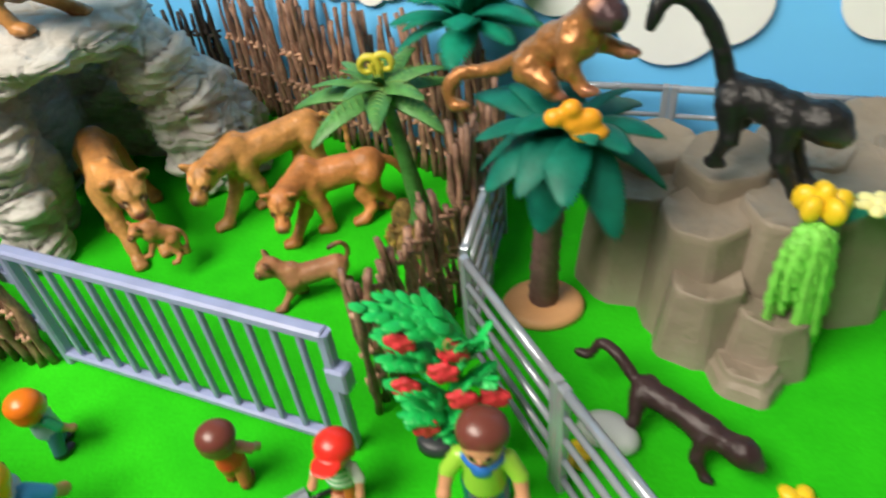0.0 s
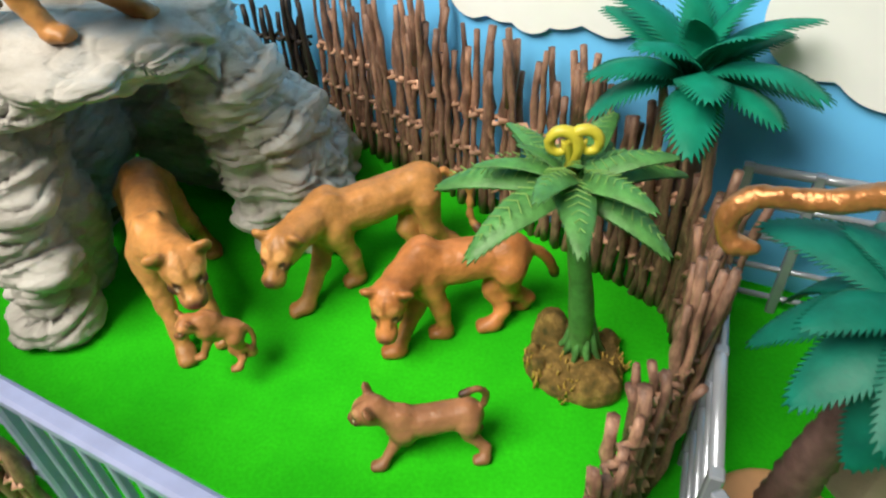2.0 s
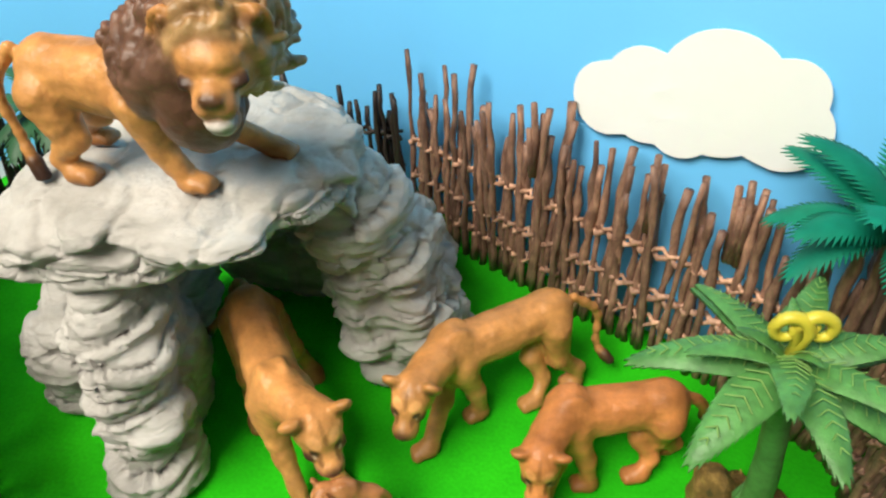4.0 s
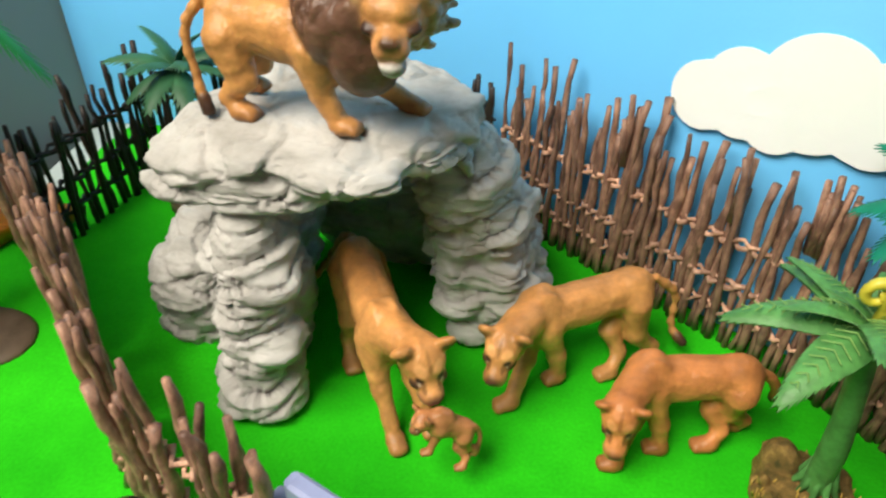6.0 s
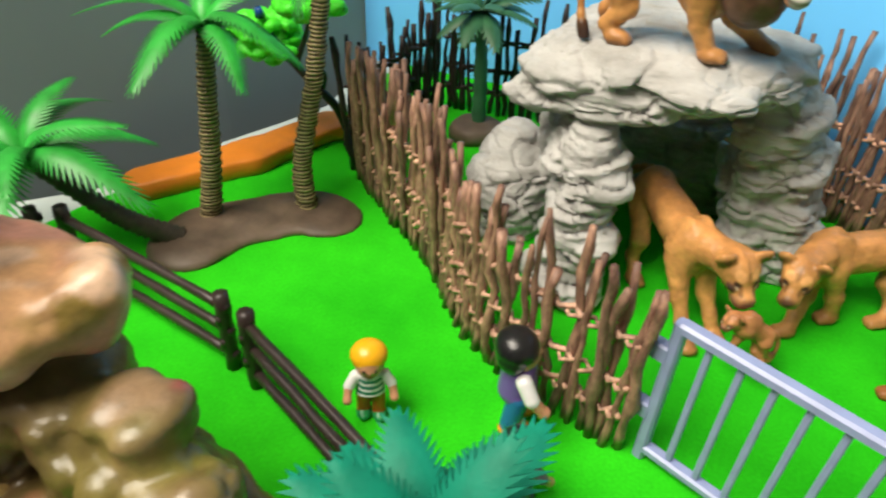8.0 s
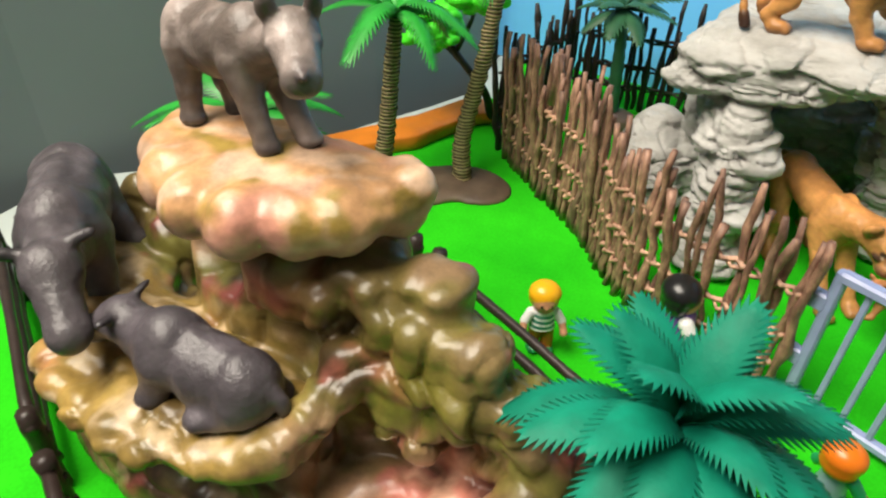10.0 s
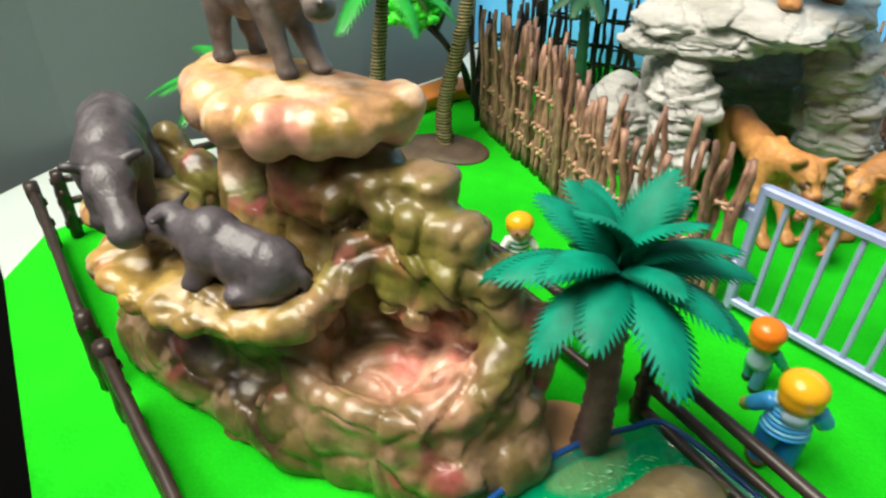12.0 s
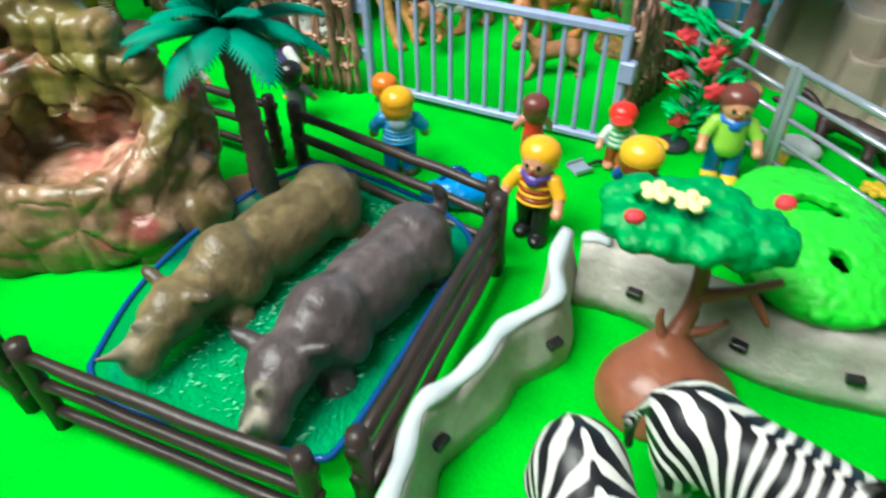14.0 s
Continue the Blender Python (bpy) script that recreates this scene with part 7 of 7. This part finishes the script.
# ---- the rhino pool ----
def pool():
    line = [(-0.085, 0.112), (-0.194, 0.129), (-0.221, 0.147), (-0.226, 0.164), (-0.229, 0.21), (-0.221, 0.26), (-0.200, 0.315), (-0.172, 0.354), (-0.148, 0.368), (-0.071, 0.332), (-0.033, 0.298), (-0.028, 0.270), (-0.040, 0.236), (-0.056, 0.180), (-0.075, 0.120)]
    c = V(np.mean([p[0] for p in line]), np.mean([p[1] for p in line]))
    t = thing("wading_pool", (c[0], c[1], 0), "clear green plastic pool with a blue rim under two rhinos", "pool")
    ring = [V(x, y, 0) for x, y in line]
    P = bent(ring + ring[:1], 80)[:-1]
    n = len(P)
    pts, faces = [], []
    for s, z in ((0.92, 0.0022), (0.935, 0.003), (0.98, 0.016), (1.0, 0.0165)):
        pts += [V(c[0] + (p[0] - c[0]) * s, c[1] + (p[1] - c[1]) * s, z) for p in P]
    for k in range(3):
        faces += [(k * n + i, k * n + (i + 1) % n, (k + 1) * n + (i + 1) % n, (k + 1) * n + i) for i in range(n)]
    put_mesh("basin", pts, faces, GREEN_CLEAR, t, (c[0], c[1], 0))
    rim = [V(p[0], p[1], 0.0168) for p in P]
    q, f = tube(rim + rim[:1], 0.0021, 6, False)
    put_mesh("rim", q, f, BLUE_RIM, t, (c[0], c[1], 0.0168))
    foot = [V(c[0] + (p[0] - c[0]) * 0.925, c[1] + (p[1] - c[1]) * 0.925, 0.0032) for p in P]
    q, f = tube(foot + foot[:1], 0.0011, 5, False)
    put_mesh("bottom_edge", q, f, BLUE_RIM, t, (c[0], c[1], 0.0032))
    # rippled water sheet
    rings = 26
    pts, faces = [(c[0], c[1], 0.0095)], []
    for k in range(1, rings + 1):
        for p in P:
            s = 0.95 * k / rings
            pts.append((c[0] + (p[0] - c[0]) * s, c[1] + (p[1] - c[1]) * s, 0.0095))
    pts = np.array(pts)
    calm = np.clip(1 - np.linalg.norm((pts[:, :2] - c) / V(0.125, 0.15), axis=1) ** 4, 0, 1)
    pts[:, 2] += calm * 0.0042 * (fbm(pts * V(120, 60, 1), 3) - 0.5)
    faces += [(0, 1 + i, 1 + (i + 1) % n) for i in range(n)]
    for k in range(rings - 1):
        faces += [(1 + k * n + i, 1 + (k + 1) * n + i, 1 + (k + 1) * n + (i + 1) % n, 1 + k * n + (i + 1) % n) for i in range(n)]
    tagged(put_mesh("water_sheet", pts, faces, WATER, t, (c[0], c[1], 0.0095)), "rippled clear green sheet")
    # short pale strips stand in for light sparkling off the water
    rnd = random.Random(6)
    pcs = []
    for i in range(1700):
        p = V(rnd.uniform(-0.225, -0.035), rnd.uniform(0.115, 0.36), 0.0112)
        if not inside(line, p[0] + 0.010 * np.sign(p[0] - c[0]), p[1] + 0.012 * np.sign(p[1] - c[1])):
            continue
        a = 0.5 + rnd.uniform(-0.5, 0.5)
        d = V(math.cos(a), math.sin(a), 0) * rnd.uniform(0.0010, 0.0034)
        pcs.append(tube([p - d, p + V(0, 0, 0.0008), p + d], [0.0001, rnd.uniform(0.00018, 0.0005), 0.0001], 4))
    q, f = joined(pcs)
    tagged(put_mesh("moulded_ripple", q, f, GLINT, t, (c[0], c[1], 0.011)), "fine pale strips drawn as sparkle on the water", "", "", "stuff")


def water_mat():
    m = clear_mat("rippled_green_plastic", (0.010, 0.62, 0.24), 0.05, 0.62)
    nt = m.node_tree
    b = nt.nodes["Principled BSDF"]
    bump(nt, b, noise_node(nt, coords(nt, (1.0, 0.4, 1.0), (0, 0, 0.5)), 330, 4, 0.7), 1.0, 0.009)
    return m


WATER = water_mat()
# pale green of the strips that imitate sparkle
GLINT = plastic("pale_sparkle", (0.22, 0.78, 0.45), 0.15, 0.1)
pool()


# ---- toy figures ----
SKIN = (0.62, 0.30, 0.17)


def figure(at, turn, hair, shirt, legs, shoes, label, tall=1.0, stripe=None, scarf=None, sleeves=None, cap=None, pack=None, step=0.0, big=1.0):
    """A plain moulded toy figure, one mesh; x is its front. tall 1: 75 mm."""
    k = tall
    w = 1.22 * k
    pr = []
    for s in (-1, 1):
        x = 0.004 * step * s
        pr += [cone((0, s * 0.0052 * w, 0.029 * k), (x, s * 0.0056 * w, 0.008 * k), 0.0056 * w, 0.0050 * w, legs), ball((x + 0.0025 * w, s * 0.0058 * w, 0.0035 * k), (0.0085 * w, 0.0055 * w, 0.0048 * k), shoes)]
    levels = 7
    if not stripe:
        pr.append(cone((0, 0, 0.0325 * k), (0, 0, 0.0490 * k), 0.0096 * w, 0.0086 * w, shirt))
        levels = 0
    for i in range(levels):
        z = (0.0315 + 0.0195 * i / 6) * k
        col = stripe if stripe and i % 2 else shirt
        pr.append(ball((0, 0, z), ((0.0088 - 0.00022 * i) * w, (0.0112 - 0.0004 * i) * w, 0.0026 * k), col))
    arm = sleeves or shirt
    for s in (-1, 1):
        a, b, c = (0, s * 0.0102 * w, 0.0490 * k), (0.003 * w, s * 0.0150 * w, 0.0405 * k), (0.008 * w, s * 0.0165 * w, 0.033 * k)
        pr += [cone(a, b, 0.0042 * w, 0.0038 * w, arm), cone(b, c, 0.0034 * w, 0.0029 * w, SKIN), ball((0.0095 * w, s * 0.0165 * w, 0.0310 * k), 0.0034 * w, SKIN)]
    big = big * 1.12
    hz = (0.0535 + 0.0080 * big) * k
    pr += [ball((0.0, 0, hz), (0.0098 * k * big, 0.0098 * k * big, 0.0105 * k * big), SKIN), ball((0.0102 * k * big, 0, hz - 0.001 * k), 0.0014 * k, SKIN)]
    top = cap or hair
    pr += [ball((-0.0030 * k * big, 0, hz + 0.0042 * k * big), (0.0116 * k * big, 0.0122 * k * big, 0.0094 * k * big), top), ball((-0.0052 * k * big, 0, hz - 0.0010 * k * big), (0.0086 * k * big, 0.0114 * k * big, 0.0105 * k * big), hair)]
    for s in (-1, 1):
        pr.append(ball((0.0090 * k * big, s * 0.0036 * k * big, hz + 0.0002 * k), (0.0012 * k, 0.0013 * k, 0.0019 * k), (0.015, 0.012, 0.012)))
    pr.append(ball((0.0088 * k * big, 0, hz - 0.0046 * k * big), (0.0012 * k, 0.0032 * k, 0.0009 * k), (0.45, 0.03, 0.03)))
    if cap:
        pr.append(ball((0.010 * k * big, 0, hz + 0.0035 * k * big), (0.009 * k * big, 0.009 * k * big, 0.0016 * k), cap))
    if scarf:
        pr += [ball((0, 0, 0.0525 * k), (0.0108 * k, 0.0112 * k, 0.0034 * k), scarf), ball((0.0088 * k, 0, 0.0500 * k), (0.0030 * k, 0.0050 * k, 0.0040 * k), scarf), ball((-0.0090 * k, 0, 0.0490 * k), (0.0034 * k, 0.0068 * k, 0.0056 * k), scarf)]
    if pack:
        for s in (-1, 1):
            pr.append(cone((-0.0104 * w, s * 0.0050 * w, 0.040 * k), (-0.0086 * w, s * 0.0026 * w, 0.051 * k), 0.0016 * k, 0.0016 * k, pack))
        pr.append(ball((-0.0098 * k, 0, 0.038 * k), (0.0040 * k, 0.0088 * k, 0.0062 * k), pack))
    pts, quads, cols = melt(pr, 0.0009, 0.001, (), 0.0, 0)
    ob = put_mesh("toy_figure", pts, quads, FIGURE, None, (0, 0, 0), True, cols)
    ob.matrix_basis = pose(at[0], at[1], 0.0004, 0, 0, turn)
    return tagged(ob, label, "toy figure", "toy visitors")


BLOND, GINGER, BROWN_HAIR, BLACK_HAIR = (0.83, 0.42, 0.012), (0.80, 0.19, 0.012), (0.16, 0.045, 0.035), (0.012, 0.012, 0.013)
figure((-0.095, 0.388), 100, BLOND, (0.06, 0.36, 0.80), (0.02, 0.16, 0.48), (0.1, 0.06, 0.03), "yellow-haired toy figure in a blue checked shirt", 1.02, (0.20, 0.58, 0.88), (0.45, 0.62, 0.75), None, None, None, 0.0, 0.92)
figure((0.013, 0.321), -110, BLOND, (0.82, 0.44, 0.015), (0.015, 0.014, 0.014), (0.012, 0.012, 0.015), "yellow-haired toy figure in a yellow and red striped shirt", 1.0, (0.30, 0.045, 0.02), (0.10, 0.06, 0.32), None, None, None, 0.9)
figure((-0.117, 0.450), 62, GINGER, (0.28, 0.40, 0.48), (0.05, 0.16, 0.24), (0.012, 0.012, 0.015), "orange-haired toy child in grey-blue clothes by the gate", 0.70, None, None, (0.02, 0.32, 0.14), None, None, 0.8, 1.18)
figure((0.009, 0.428), 95, BROWN_HAIR, (0.62, 0.03, 0.025), (0.45, 0.12, 0.05), (0.20, 0.05, 0.02), "brown-haired toy child in red watching the lions", 0.70, None, None, (0.72, 0.25, 0.25), None, None, 0.7, 1.18)
figure((0.077, 0.417), -100, (0.50, 0.06, 0.03), (0.05, 0.42, 0.13), (0.55, 0.10, 0.03), (0.60, 0.28, 0.16), "toy child with red cap and green and white shirt", 0.70, (0.75, 0.75, 0.73), None, (0.70, 0.72, 0.70), (0.72, 0.03, 0.02), None, 0.6, 1.18)
figure((0.158, 0.412), -95, BROWN_HAIR, (0.33, 0.62, 0.06), (0.02, 0.12, 0.42), (0.78, 0.56, 0.02), "brown-haired toy figure in lime shirt with blue scarf", 1.02, None, (0.03, 0.16, 0.55), None, None, None, 0.5)
figure((0.083, 0.338), 60, (0.20, 0.04, 0.015), (0.10, 0.36, 0.80), (0.50, 0.05, 0.04), (0.02, 0.05, 0.30), "toy child in blue with a yellow cap and red straps", 0.92, None, None, (0.02, 0.05, 0.42), (0.85, 0.46, 0.015), (0.50, 0.05, 0.04), 0.9, 1.2)
figure((-0.307, 0.474), -55, BLOND, (0.78, 0.78, 0.76), (0.50, 0.09, 0.02), (0.02, 0.30, 0.09), "yellow-haired toy child in a green striped shirt", 0.70, (0.03, 0.22, 0.14), None, (0.78, 0.78, 0.76), None, None, 0.3, 1.18)
figure((-0.226, 0.510), 35, BLACK_HAIR, (0.16, 0.08, 0.36), (0.02, 0.14, 0.34), (0.80, 0.30, 0.02), "black-haired toy figure in a purple vest by the fence", 1.0, None, None, (0.78, 0.78, 0.78), None, None, 0.9)
figure((-0.204, 0.462), 70, BLACK_HAIR, (0.10, 0.10, 0.12), (0.05, 0.06, 0.08), (0.02, 0.02, 0.02), "black-haired toy child beside the purple-vested figure", 0.72, None, None, None, None, None, 0.2, 1.15)


def bag():
    t = thing("toy_bag", (-0.045, 0.345, 0), "crumpled blue clear plastic bag lying on the felt", "bag")
    w = (1, 1, 1)
    p, q, _ = melt([ball((-0.045, 0.351, 0.010), (0.022, 0.014, 0.012), w), ball((-0.061, 0.346, 0.010), (0.011, 0.012, 0.011), w), ball((-0.030, 0.356, 0.012), (0.011, 0.012, 0.012), w), ball((-0.048, 0.360, 0.014), (0.012, 0.010, 0.010), w)], 0.0016, 0.003, (), 0.0)
    p = p + normals(p, q) * (0.0065 * (np.abs(fbm(p * 95, 3) - 0.5) - 0.06))[:, None]
    put_mesh("pouch", p, q, BLUE_BAG, t, (-0.045, 0.345, 0))
    q2, f2 = tube(bent([(-0.058, 0.352, 0.020), (-0.046, 0.356, 0.030), (-0.034, 0.358, 0.021)], 9), 0.0018, 6)
    put_mesh("strap", q2, f2, BLUE_RIM, t, (-0.045, 0.35, 0.02))


def shovel():
    """A small dustpan-like shovel lying on its back."""
    t = thing("toy_shovel", (0.051, 0.411, 0), "small grey toy shovel lying on the felt", "shovel")
    p, f = box_mesh((-0.009, -0.008, 0.0006), (0.007, 0.008, 0.0026), 0.0006)
    M = np.array(pose(0.050, 0.410, 0.0, 0, -4, 30))
    put_mesh("blade", p @ M[:3, :3].T + M[:3, 3] + V(0, 0, 0.0008), f, SILVER, t, (0.05, 0.41, 0), False)
    for s in (-1, 1):
        p, f = box_mesh((-0.009, s * 0.0075 - 0.0007, 0.002), (0.007, s * 0.0075 + 0.0007, 0.0052), 0.0004)
        put_mesh("side_edge", p @ M[:3, :3].T + M[:3, 3] + V(0, 0, 0.0008), f, SILVER, t, (0.05, 0.41, 0), False)
    q2, f2 = tube(bent([(0.056, 0.413, 0.004), (0.063, 0.417, 0.005), (0.070, 0.421, 0.003)], 8), 0.0017, 7)
    put_mesh("handle", q2, f2, BLACK, t, (0.06, 0.415, 0.004))


def red_scrap(at, turn, size, label):
    """A curled red plastic leaf: flat, thin, with a raised tip."""
    p, q, _ = melt([ball((0, 0, 0.002), (0.013, 0.0055, 0.0018), (1, 1, 1)), cone((0.006, 0, 0.002), (0.018, 0.002, 0.006), 0.0030, 0.0012, (1, 1, 1))], 0.0008, 0.002, (), 0.0)
    ob = put_mesh("red_leaf", p, q, ROSE, None, (0, 0, 0))
    ob.matrix_basis = pose(at[0], at[1], 0.0004, 0, 0, turn) @ Matrix.Scale(size, 4)
    tagged(ob, label, "leaf", "loose red leaves")


bag()
shovel()
red_scrap((0.189, 0.403), 25, 1.1, "thin red plastic leaf lying on the felt")
red_scrap((0.167, 0.352), -40, 0.6, "small curled red leaf by the lime tree")
